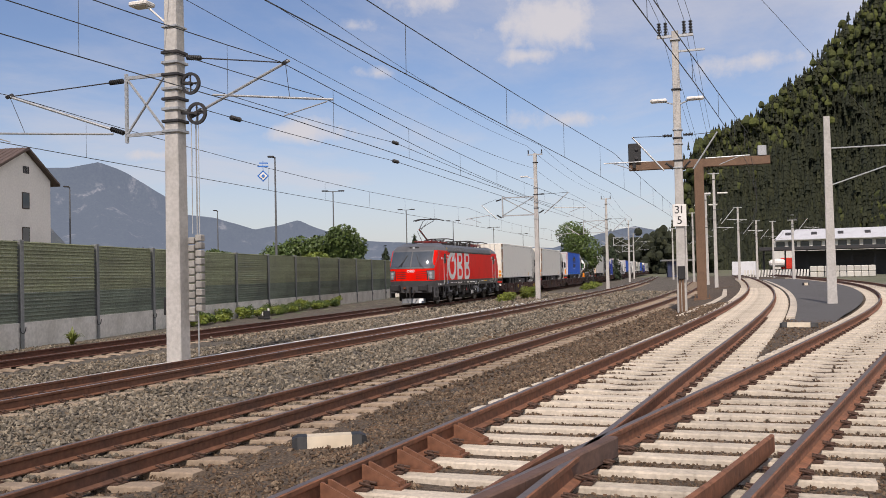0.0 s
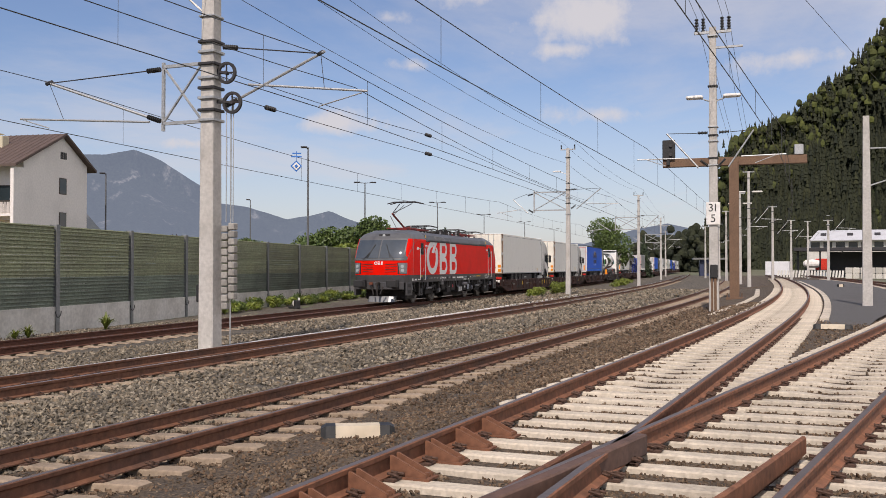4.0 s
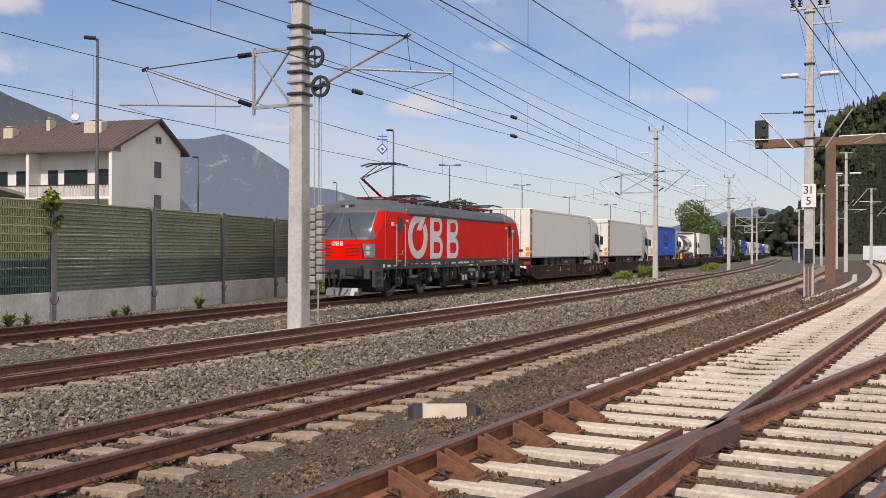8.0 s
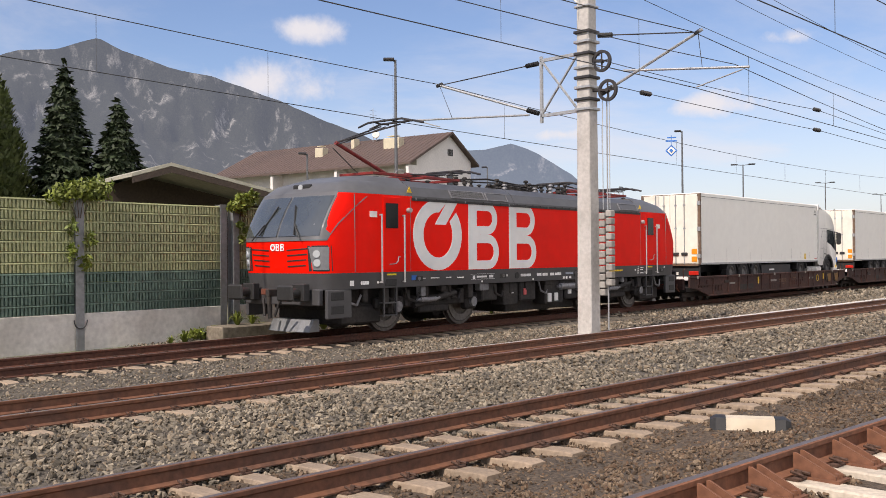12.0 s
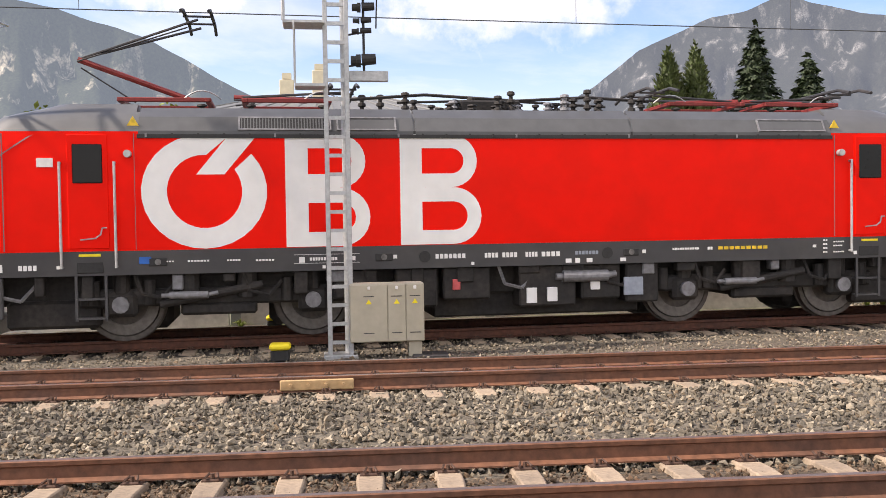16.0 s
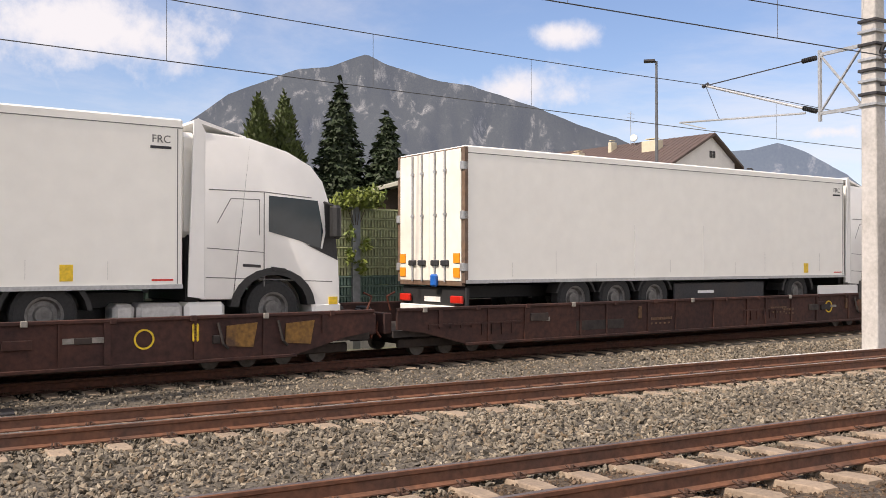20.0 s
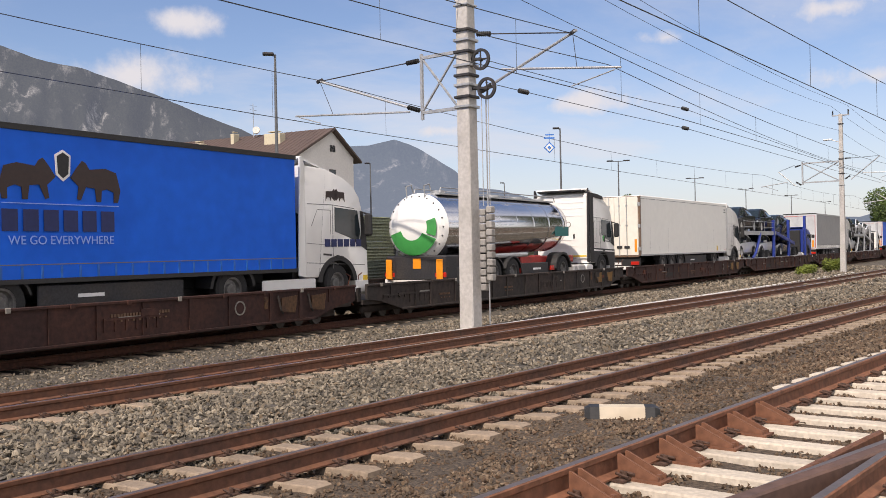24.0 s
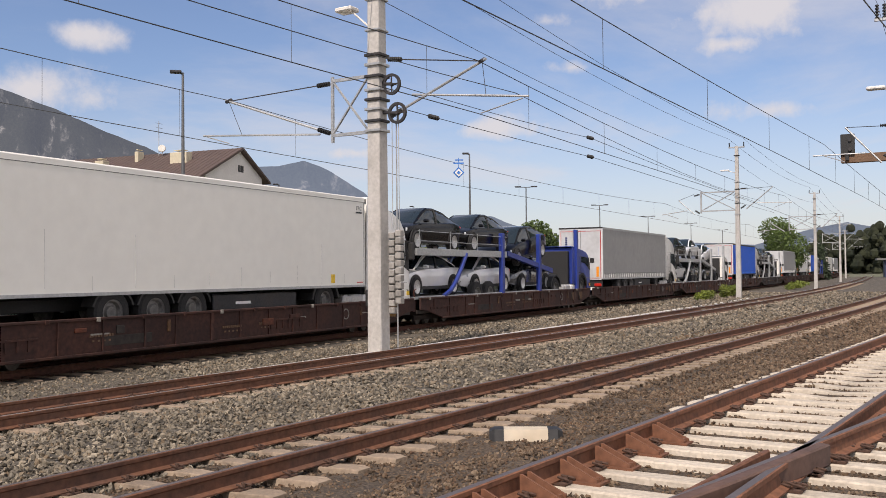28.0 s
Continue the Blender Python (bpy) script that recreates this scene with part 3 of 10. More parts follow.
def turnout():
    """Long bearers and the crossing where the two sidings part."""
    top = thing("turnout", "turnout crossing of brown steel on long pale concrete bearers", "railway turnout", "", "structure")
    for k in range(-10, 15):
        s = 3.2 + 0.6 * k
        x, y, a = TRACK_D.at(s, 0.82)
        x2, y2 = x + 0.05, TRACK_E.off(x) - 1.35
        bm = bmesh.new()
        ln = math.hypot(x2 - x, y2 - y)
        rings = [[(-0.13, v, -0.4), (-0.10, v, -0.2), (-0.087, v, -0.186), (0.087, v, -0.186), (0.10, v, -0.2), (0.13, v, -0.4)] for v in (0, -ln)]
        loft(bm, rings)
        turn = math.degrees(math.atan2(y2 - y, x2 - x)) + 90
        bearer = part("bearer", bm, M_BEARER, top, "pale concrete bearer", m=pose(x, y, RAIL_D, 0, 0, turn))
        for off in (0.07, 1.57, ln - 2.10, ln - 0.60):
            part("rail_clip", CLIP, None, bearer, m=pose(0, -off, 0.004))
    for k in range(9):  # braces on the outer rail
        s = 5.1 + 0.62 * k
        if s > 8.4:
            continue
        x, y, a = TRACK_D.at(s, 0.70)
        for dx in (-0.055, 0.055):
            bm = bmesh.new()
            plate(bm, ((0, -0.17), (-0.30, -0.17), (-0.30, -0.145), (-0.02, -0.02), (0, -0.02)), 0.018, "x", -0.009)
            part("rail_brace", bm, M_RAIL_OLD, top, m=pose(x, y, RAIL_D, 0, 0, math.degrees(a)) @ pose(dx, 0, 0))
        bm = bmesh.new()
        box(bm, -0.09, 0.09, -0.33, 0.02, -0.186, -0.168)
        for yy in (-0.28, -0.2):
            rod(bm, (0, yy, -0.17), (0, yy, -0.135), 0.02, n=6)
        part("base_plate", bm, M_RAIL_OLD, top, m=pose(x, y, RAIL_D, 0, 0, math.degrees(a)))

    def bar(name, pts, w, h, material, z=RAIL_D):
        bm = bmesh.new()
        for (x0, y0), (x1, y1) in zip(pts, pts[1:]):
            ln, an = math.hypot(x1 - x0, y1 - y0), math.degrees(math.atan2(y1 - y0, x1 - x0))
            box(bm, 0, ln + 0.02, -w / 2, w / 2, -h, 0, 0.012, m=pose(x0, y0, z, 0, 0, an))
        part(name, bm, material, top)
    bar("wing_rail", ((4.2, 2.02), (6.0, 1.66), (7.75, 1.36)), 0.10, 0.17, M_CROSSING, RAIL_D + 0.008)
    bar("wing_rail", ((4.4, 1.95), (6.2, 1.86), (7.6, 1.76)), 0.05, 0.12, M_RAIL, RAIL_D - 0.055)
    bar("check_rail", ((5.2, 0.66), (6.2, 0.46), (8.1, 0.12)), 0.045, 0.15, M_RAIL_OLD, RAIL_D + 0.015)
    bar("check_rail_foot", ((5.2, 0.70), (6.2, 0.50), (8.0, 0.17)), 0.05, 0.09, M_RAIL_DARK, RAIL_D - 0.09)


# ---- noise barrier along the loop track ----
FENCE = Line((-20, 0, 9, 18, 23, 32.4, 46.9, 56.6), (17.6, 20.0, 21.0, 22.0, 23.0, 25.4, 28.6, 30.5))
M_SLAT = mat("barrier_green", (0.37, 0.385, 0.205), 0.8, 0, 0.2, 10, 0.2, (0.22, 0.235, 0.14), 0.7, 0.5, loose=0.10)
M_SLAT_DARK = mat("barrier_teal", (0.14, 0.21, 0.165), 0.8, 0, 0.2, 10, 0.2, (0.045, 0.08, 0.066), 0.7, 0.5, loose=0.12)
M_SLAT_GREEN = mat("barrier_bright_green", (0.02, 0.30, 0.08), 0.55, 0, 0.08, 8, 0.1, (0.015, 0.22, 0.06), 0.5, 0.6, loose=0.06)
M_POST = mat("barrier_post", (0.24, 0.25, 0.25), 0.6, 0.3, 0.12, 10, 0.1, (0.16, 0.17, 0.16), 0.5, 1.2, loose=0.05)


M_SLAT_FAR = mat("barrier_grey_green", (0.30, 0.325, 0.205), 0.85, 0, 0.2, 10, 0.2, (0.20, 0.21, 0.16), 0.7, 0.5, loose=0.14)
M_SLAT_MID = mat("barrier_grey_teal", (0.20, 0.24, 0.185), 0.85, 0, 0.2, 10, 0.2, (0.13, 0.15, 0.125), 0.7, 0.5, loose=0.14)


def ribbed_panel(length, z, material, ribs):
    """A panel of the barrier: a ledge along its top over upright ribs."""
    bm = bmesh.new()
    box(bm, 0.08, length - 0.08, -0.02, 0.05, z, z + 0.23)
    box(bm, 0.08, length - 0.08, -0.07, -0.02, z + 0.180, z + 0.212, 0.008)
    if not ribs:
        box(bm, 0.08, length - 0.08, -0.06, -0.02, z + 0.065, z + 0.10, 0.008)
    if ribs:
        for i in range(int((length - 0.2) / 0.085)):
            x = 0.11 + i * 0.085
            box(bm, x, x + 0.044, -0.066, -0.02, z + 0.005, z + 0.175)
    return shape("panel", bm, material)


def barrier():
    top = thing("noise_barrier", "green ribbed noise barrier on a concrete plinth beside the track", "noise barrier", "", "structure")
    bm = bmesh.new()
    box(bm, -0.10, 0.10, -0.125, -0.11, -0.35, 3.16), box(bm, -0.10, 0.10, 0.095, 0.11, -0.35, 3.16), box(bm, -0.012, 0.012, -0.11, 0.095, -0.35, 3.16)
    post = shape("post", bm, M_POST)
    bm = bmesh.new()
    for k in range(9):
        a0, a1 = math.pi * (1 + k / 9), math.pi * (1 + (k + 1) / 9)
        rod(bm, (0.16 * math.cos(a0), -0.14, 0.38 + 0.2 * math.sin(a0)), (0.16 * math.cos(a1), -0.14, 0.38 + 0.2 * math.sin(a1)), 0.014, n=5)
    hook = shape("lifting_hook", bm, M_DARK)
    made = {}

    def bay(x0, x1, kind):
        s0, s1 = FENCE.length(x0), FENCE.length(x1)
        (ax, ay, _), (bx, by, _) = FENCE.at(s0), FENCE.at(s1)
        ln = round(math.hypot(bx - ax, by - ay), 1)
        here = pose(ax, ay, 0, 0, 0, math.degrees(math.atan2(by - ay, bx - ax)))
        if (ln, kind) not in made:
            bm = bmesh.new()
            box(bm, 0.0, ln, -0.08, 0.09, -0.4, 0.52 if kind < 2 else 0.35, 0.01)
            pl = shape("plinth", bm, M_CONC)
            rows = []
            for k in range(11):
                m = M_SLAT_GREEN if kind == 2 else (M_SLAT_DARK if k < 4 else M_SLAT) if kind == 0 else M_SLAT_MID if k < 4 else M_SLAT_FAR
                rows.append(ribbed_panel(ln, (0.53 if kind < 2 else 0.36) + 0.236 * k, m, kind == 0))
            made[ln, kind] = pl, rows
        pl, rows = made[ln, kind]
        part("plinth", pl, None, top, m=here)
        for me in rows:
            part("panel", me, None, top, m=here)
        part("post", post, None, top, m=here)
        part("lifting_hook", hook, None, top, m=here)
    xs = [12.85, 8.9, 5.6, 2.2]
    for x1, x0 in zip(xs, xs[1:]):
        bay(x0, x1, 0)
    for x0, x1 in ((0.6, 2.2), (-0.4, 0.6), (-1.7, -0.4), (-3.2, -1.7)):
        bay(x0, x1, 2)
    for k in range(4):
        bay(-3.3 - 4.8 * (k + 1), -3.3 - 4.8 * k, 0)
    x = 13.25
    while x < 90:
        step = 4.72 if x < 20 else 4.78
        bay(x, x + step, 0 if x < 16 else 1)
        x += step
    ax, ay, a = FENCE.at(FENCE.length(12.85))
    part("post", post, None, top, m=pose(ax, ay, 0, 0, 0, math.degrees(a)))


ground()
ballast_bed()
stones(((-9, 13, 30000, 7.2, 11.4, 1.05), (-9, 15, 10000, 12.4, 16.5, 0.85), (13, 26, 14000, 8.0, 16.6, 1.25), (26, 45, 9000, 7.6, 18.8, 1.7), (45, 85, 9000, 8.5, 23.0, 2.6), (10, 34, 9000, 19.8, 23.2, 1.0)), M_STONE, "loose pale grey crushed stones between the tracks", 7)
stones(((-9, 14, 26000, 2.6, 5.7, 0.6), (-6, 14, 9000, 5.7, 7.2, 0.65), (13, 26, 11000, 2.4, 8.0, 1.0), (26, 45, 6000, 2.6, 9.0, 1.6), (2.5, 14, 15000, -4.0, 2.4, 0.5), (4, 12, 9000, -1.5, 2.3, 0.5), (14, 31, 5000, -4.5, 2.0, 0.8)), M_STONE_BROWN, "loose dark brown crushed stones beside the sidings", 8)
tracks()
turnout()
barrier()


# ---- mountains ----
def ridge(name, label, dist, pts, material, seed, rough=1.0, depth=0.55, base=-40.0, step=0.25):
    """A mountain side that faces the valley. pts: bearing from +y to +x in degrees and height over the horizon in degrees, a few summits and saddles."""
    b, e = np.array([p[0] for p in pts], float), np.array([p[1] for p in pts], float)
    bs = np.arange(b[0], b[-1] + step / 2, step)
    rows = 26
    verts = []
    for u in np.linspace(0, 1, rows):
        for t in bs:
            h = np.interp(t, b, e)
            w = noise.fractal(Vector((t * 0.35, seed, 0.0)), 1.0, 2.1, 6) * 0.16 * rough
            top = dist * math.tan(radians(max(h + w * min(1, h / 3), 0.05)))
            d = dist * (1 - depth * u * u)
            rel = noise.fractal(Vector((t * 0.5, seed + 3.1, u * 3.0)), 0.9, 2.1, 6) * 0.10 * dist * depth * min(1.0, u * 4) * rough
            d += rel
            z = base + (top - base) * (1 - u) ** 1.25
            verts.append((math.sin(radians(t)) * d, math.cos(radians(t)) * d, z))
    n = len(bs)
    faces = [(i * n + j, i * n + j + 1, (i + 1) * n + j + 1, (i + 1) * n + j) for i in range(rows - 1) for j in range(n - 1)]
    me = raw_mesh(name, verts, faces, material)
    me.shade_smooth()
    tagged(new(name, me), label, "mountain", kind="structure")


def slope_mat(name, wood, rock, haze_glow, haze, scale, bare=(0.52, 0.62), leaf=0.0):
    """Woods and bare rock on a far slope; haze painted in as bluish emission."""
    m = bpy.data.materials.new(name)
    m.use_nodes = True
    nt = m.node_tree
    b = nt.nodes["Principled BSDF"]
    b.inputs["Roughness"].default_value = 0.95
    add, link = nt.nodes.new, nt.links.new
    co = add("ShaderNodeTexCoord")

    def patches(size, detail, rough, lo, hi, to0, to1, tall=1.0):
        mp, n, r = add("ShaderNodeMapping"), add("ShaderNodeTexNoise"), add("ShaderNodeMapRange")
        mp.inputs["Scale"].default_value = (size, size, size * tall)
        n.inputs["Scale"].default_value, n.inputs["Detail"].default_value, n.inputs["Roughness"].default_value = 1.0, detail, rough
        r.inputs["From Min"].default_value, r.inputs["From Max"].default_value = lo, hi
        r.inputs["To Min"].default_value, r.inputs["To Max"].default_value = to0, to1
        link(co.outputs["Object"], mp.inputs["Vector"]), link(mp.outputs[0], n.inputs["Vector"]), link(n.outputs["Fac"], r.inputs["Value"])
        return r.outputs[0]
    fleck = patches(scale * 9, 5, 0.65, 0.3, 0.7, 0.1, 2.1)
    mask = patches(scale, 9, 0.66, bare[0], bare[1], 0.0, 1.0, 0.45)
    area = patches(scale * 0.28, 3, 0.5, 0.36, 0.58, 0.12, 1.0)
    both = add("ShaderNodeMath")
    both.operation = "MULTIPLY"
    link(mask, both.inputs[0]), link(area, both.inputs[1])
    mix, tone = add("ShaderNodeMix"), add("ShaderNodeVectorMath")
    mix.data_type, tone.operation = "RGBA", "SCALE"
    mix.inputs["A"].default_value, mix.inputs["B"].default_value = (*wood, 1), (*rock, 1)
    link(both.outputs[0], mix.inputs["Factor"])
    # fresh leafy woods reach up from the valley in tongues
    sep, low, leafy = add("ShaderNodeSeparateXYZ"), add("ShaderNodeMapRange"), add("ShaderNodeMix")
    link(co.outputs["Object"], sep.inputs[0]), link(sep.outputs["Z"], low.inputs["Value"])
    low.inputs["From Min"].default_value, low.inputs["From Max"].default_value = 60.0, 260.0
    low.inputs["To Min"].default_value, low.inputs["To Max"].default_value = 1.0, 0.0
    tongue = add("ShaderNodeMath")
    tongue.operation = "MULTIPLY"
    link(low.outputs[0], tongue.inputs[0]), link(patches(scale * 0.8, 6, 0.6, 0.38, 0.60, 0.0, leaf), tongue.inputs[1])
    leafy.data_type = "RGBA"
    leafy.inputs["B"].default_value = (0.13, 0.155, 0.055, 1)
    link(tongue.outputs[0], leafy.inputs["Factor"]), link(mix.outputs["Result"], leafy.inputs["A"])
    link(leafy.outputs["Result"], tone.inputs[0]), link(fleck, tone.inputs["Scale"])
    link(tone.outputs[0], b.inputs["Base Color"])
    # even emission over the whole slope stands in for aerial haze
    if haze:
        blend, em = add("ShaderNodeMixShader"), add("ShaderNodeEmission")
        em.inputs["Color"].default_value = (*haze_glow, 1)
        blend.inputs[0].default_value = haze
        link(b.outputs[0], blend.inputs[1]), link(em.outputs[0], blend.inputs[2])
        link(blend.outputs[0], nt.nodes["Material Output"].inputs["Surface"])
    return m


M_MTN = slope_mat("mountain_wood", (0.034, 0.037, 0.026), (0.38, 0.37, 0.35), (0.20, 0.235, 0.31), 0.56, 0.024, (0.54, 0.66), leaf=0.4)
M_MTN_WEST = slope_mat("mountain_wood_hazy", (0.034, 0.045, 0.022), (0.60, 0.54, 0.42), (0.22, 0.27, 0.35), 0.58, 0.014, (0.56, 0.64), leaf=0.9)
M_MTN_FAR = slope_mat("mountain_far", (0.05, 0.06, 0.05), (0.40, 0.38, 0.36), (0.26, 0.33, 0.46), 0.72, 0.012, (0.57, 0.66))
M_HILL = slope_mat("hill_wood", (0.022, 0.032, 0.012), (0.07, 0.085, 0.022), (0.27, 0.36, 0.50), 0.0, 0.02)
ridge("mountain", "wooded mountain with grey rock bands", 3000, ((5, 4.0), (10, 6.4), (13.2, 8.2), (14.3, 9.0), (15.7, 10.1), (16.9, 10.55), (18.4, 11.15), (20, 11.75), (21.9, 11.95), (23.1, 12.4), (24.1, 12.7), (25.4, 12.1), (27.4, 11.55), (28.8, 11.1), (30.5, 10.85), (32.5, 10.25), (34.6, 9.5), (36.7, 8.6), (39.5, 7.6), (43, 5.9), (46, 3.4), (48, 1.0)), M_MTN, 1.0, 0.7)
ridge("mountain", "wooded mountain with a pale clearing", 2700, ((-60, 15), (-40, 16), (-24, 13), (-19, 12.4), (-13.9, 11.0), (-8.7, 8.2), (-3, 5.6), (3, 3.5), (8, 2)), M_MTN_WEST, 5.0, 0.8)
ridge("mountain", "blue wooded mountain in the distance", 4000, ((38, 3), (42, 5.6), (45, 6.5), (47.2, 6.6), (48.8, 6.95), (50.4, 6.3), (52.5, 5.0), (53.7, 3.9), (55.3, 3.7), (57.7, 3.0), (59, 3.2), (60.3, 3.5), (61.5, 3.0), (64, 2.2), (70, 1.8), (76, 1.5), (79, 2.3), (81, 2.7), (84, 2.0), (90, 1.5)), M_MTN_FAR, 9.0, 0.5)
ridge("wooded_hill", "steep dark wooded hillside with light green trees", 1250, ((83.3, 0.5), (84.1, 4.2), (84.6, 6.8), (85.6, 7.6), (86.9, 8.2), (88.2, 8.6), (89.2, 9.3), (90.1, 10.0), (91.4, 10.9), (92.6, 12.3), (93.6, 13.4), (95, 14.8), (98, 18), (104, 21)), M_HILL, 13.0, 0.9, 0.35, step=0.12)
# ---- plants ----
def leaf_cloud(name, blobs, count, size, material, seed, flat=0.6, smoothness=0.55):
    """Many small leaves round a few uneven clumps, as one mesh."""
    rng = np.random.default_rng(seed)
    w = np.array([b[3] * b[4] * b[5] for b in blobs]) ** 0.7
    pick = rng.choice(len(blobs), count, p=w / w.sum())
    b = np.array(blobs, float)[pick]
    d = rng.normal(size=(count, 3))
    d /= np.linalg.norm(d, axis=1)[:, None]
    r = rng.uniform(smoothness, 1.08, count) ** 0.8
    p = b[:, :3] + d * b[:, 3:] * r[:, None]
    u = rng.normal(size=(count, 3))
    u /= np.linalg.norm(u, axis=1)[:, None]
    n = d + rng.normal(size=(count, 3)) * 0.7
    v = np.cross(n, u)
    v /= np.linalg.norm(v, axis=1)[:, None] + 1e-9
    s = size * rng.uniform(0.5, 1.3, count)[:, None]
    q = np.stack([p - u * s, p + v * s * flat, p + u * s, p - v * s * flat], 1)
    return raw_mesh(name, q.reshape(-1, 3).tolist(), np.arange(4 * count).reshape(-1, 4).tolist(), material)


def tree(x, y, h, w, label, material, seed, count=3600, size=0.15, trunk=0.35, z0=-0.3, group="trees"):
    """A broad-leaved tree: tapered trunk, limbs and an uneven crown."""
    rng = random.Random(seed)
    top = thing("tree", label, "tree", group, m=pose(x, y, z0))
    bm = bmesh.new()
    rod(bm, (0, 0, 0), (0, 0, h * 0.55), 0.05 * w * 0.5 + 0.08, 0.06, n=8)
    blobs = []
    for k in range(11):
        a, z = rng.uniform(0, 6.28), h * rng.uniform(trunk + 0.1, 0.9)
        r = w * 0.5 * rng.uniform(0.2, 0.62) * (1.15 - abs(z / h - 0.6))
        c = (r * math.cos(a), r * math.sin(a), z)
        rod(bm, (0, 0, z * 0.55), c, 0.06, 0.02, n=5)
        q = w * rng.uniform(0.17, 0.28)
        blobs.append((*c, q, q, q * 0.8))
    blobs.append((0, 0, h * 0.84, w * 0.22, w * 0.22, h * 0.17))
    part("trunk", bm, M_BARK, top)
    tagged(part("crown", leaf_cloud("crown", blobs, count, size, material, seed), None, top), kind="stuff")


def conifer(x, y, h, w, label, material, seed, count=2600, size=0.2, column=False, z0=-0.3, group="conifers"):
    """A spruce with drooping tiers, or a dense column."""
    top = thing("conifer", label, "tree", group, m=pose(x, y, z0))
    bm = bmesh.new()
    rod(bm, (0, 0, 0), (0, 0, h * 0.96), 0.03 * w + 0.07, 0.02, n=7)
    part("trunk", bm, M_BARK, top)
    rng = np.random.default_rng(seed)
    u = 1 - np.sqrt(rng.uniform(0.0, 1, count))
    tiers = 24 if not column else 60
    tier = (u * tiers + rng.uniform(-0.35, 0.35, count)).round() / tiers
    z = h * (0.03 + 0.97 * (u * 0.5 + tier * 0.5))

    def wide(f):
        return np.clip(1 - f, 0, 1) ** 0.85 if not column else np.minimum(1, 1.75 * (1 - f)) ** 0.8 * np.minimum(1, 0.8 + f)
    a = rng.uniform(0, 6.28, count)
    lumps = 1 + (0.10 * np.sin(a * 5 + tier * 40 + seed) + 0.10 * np.sin(a * 3 - tier * 23)) * (1 if not column else 0.7)
    r = 0.5 * w * wide(z / h) * lumps * rng.uniform(0.45, 1.06, count) ** 0.5
    z = z - (0.16 * r if not column else -0.1 * r)
    p = np.stack([r * np.cos(a), r * np.sin(a), z], -1)
    out = np.stack([np.cos(a), np.sin(a), np.full(count, -0.35 if not column else 1.4)], -1) + rng.normal(size=(count, 3)) * 0.4
    out /= np.linalg.norm(out, axis=1)[:, None]
    side = np.stack([-np.sin(a), np.cos(a), rng.normal(size=count) * 0.5], -1)
    s = size * rng.uniform(0.6, 1.4, count)[:, None]
    q = np.stack([p - out * s * 0.7, p + side * s * 0.45, p + out * s, p - side * s * 0.45], 1).reshape(-1, 3).tolist()
    faces = np.arange(4 * count).reshape(-1, 4).tolist()
    for k in range(9):   # the dense inside of the crown
        f = 0.05 + 0.9 * k / 8
        rr = 0.5 * w * float(wide(np.array(f))) * 0.74
        q += [(rr * math.cos(i * 0.628), rr * math.sin(i * 0.628), h * f) for i in range(10)]
    base = 4 * count
    faces += [[base + k * 10 + i, base + k * 10 + (i + 1) % 10, base + k * 10 + 10 + (i + 1) % 10, base + k * 10 + 10 + i] for k in range(8) for i in range(10)]
    tagged(part("crown", raw_mesh("crown", q, faces, material), None, top), kind="stuff")


def shrub(x, y, z, w, h, material, seed, label, count=1300, size=0.065, name="shrub", hang=None):
    rng = random.Random(seed)
    blobs = []
    for k in range(7):
        q = w * rng.uniform(0.18, 0.32)
        blobs.append((rng.uniform(-0.4, 0.4) * w, rng.uniform(-0.25, 0.25) * w * 0.7, h * rng.uniform(0.25, 0.8), q, q * 0.8, h * rng.uniform(0.2, 0.35)))
    if hang:
        for k in range(4):
            blobs.append((rng.uniform(-0.25, 0.25) * w, -0.1, -hang * (k + 1) / 4, w * 0.12, 0.1, hang * 0.2))
    top = thing(name, label, "plant", "plants along the track", m=pose(x, y, z))
    tagged(part("foliage", leaf_cloud("foliage", blobs, count, size, material, seed, 0.5, 0.3), None, top), kind="stuff")
    bm = bmesh.new()
    for k in range(5):
        b = blobs[k]
        rod(bm, (b[0] * 0.2, b[1] * 0.2, -0.05), (b[0], b[1], b[2]), 0.012, 0.006, n=5)
    part("stems", bm, M_BARK, top)


def blade_tuft(x, y, z, r, h, seed, label, material=None, n=46):
    """A rosette of long arching leaves."""
    rng = random.Random(seed)
    bm = bmesh.new()
    for k in range(n):
        a, t = rng.uniform(0, 6.28), rng.uniform(0.25, 1.0)
        ln, w = rng.uniform(0.6, 1.0), 0.035 * r / 0.4
        d, e = Vector((math.cos(a), math.sin(a), 0)), Vector((-math.sin(a), math.cos(a), 0))
        rise = h * rng.uniform(0.5, 1.0)
        rows = []
        for u in (0, 0.35, 0.7, 1.0):
            c = d * (r * t * ln * u) + Vector((0, 0, rise * (u * 1.6 - u * u * (0.6 + t * 0.7))))
            q = w * (1 - u * 0.95)
            rows.append((bm.verts.new(c - e * q), bm.verts.new(c + e * q)))
        for (a0, a1), (b0, b1) in zip(rows, rows[1:]):
            bm.faces.new((a0, a1, b1, b0))
    top = thing("leafy_weed", label, "plant", "plants along the track", m=pose(x, y, z))
    tagged(part("leaves", bm, material or M_LEAF_FRESH, top), kind="stuff")


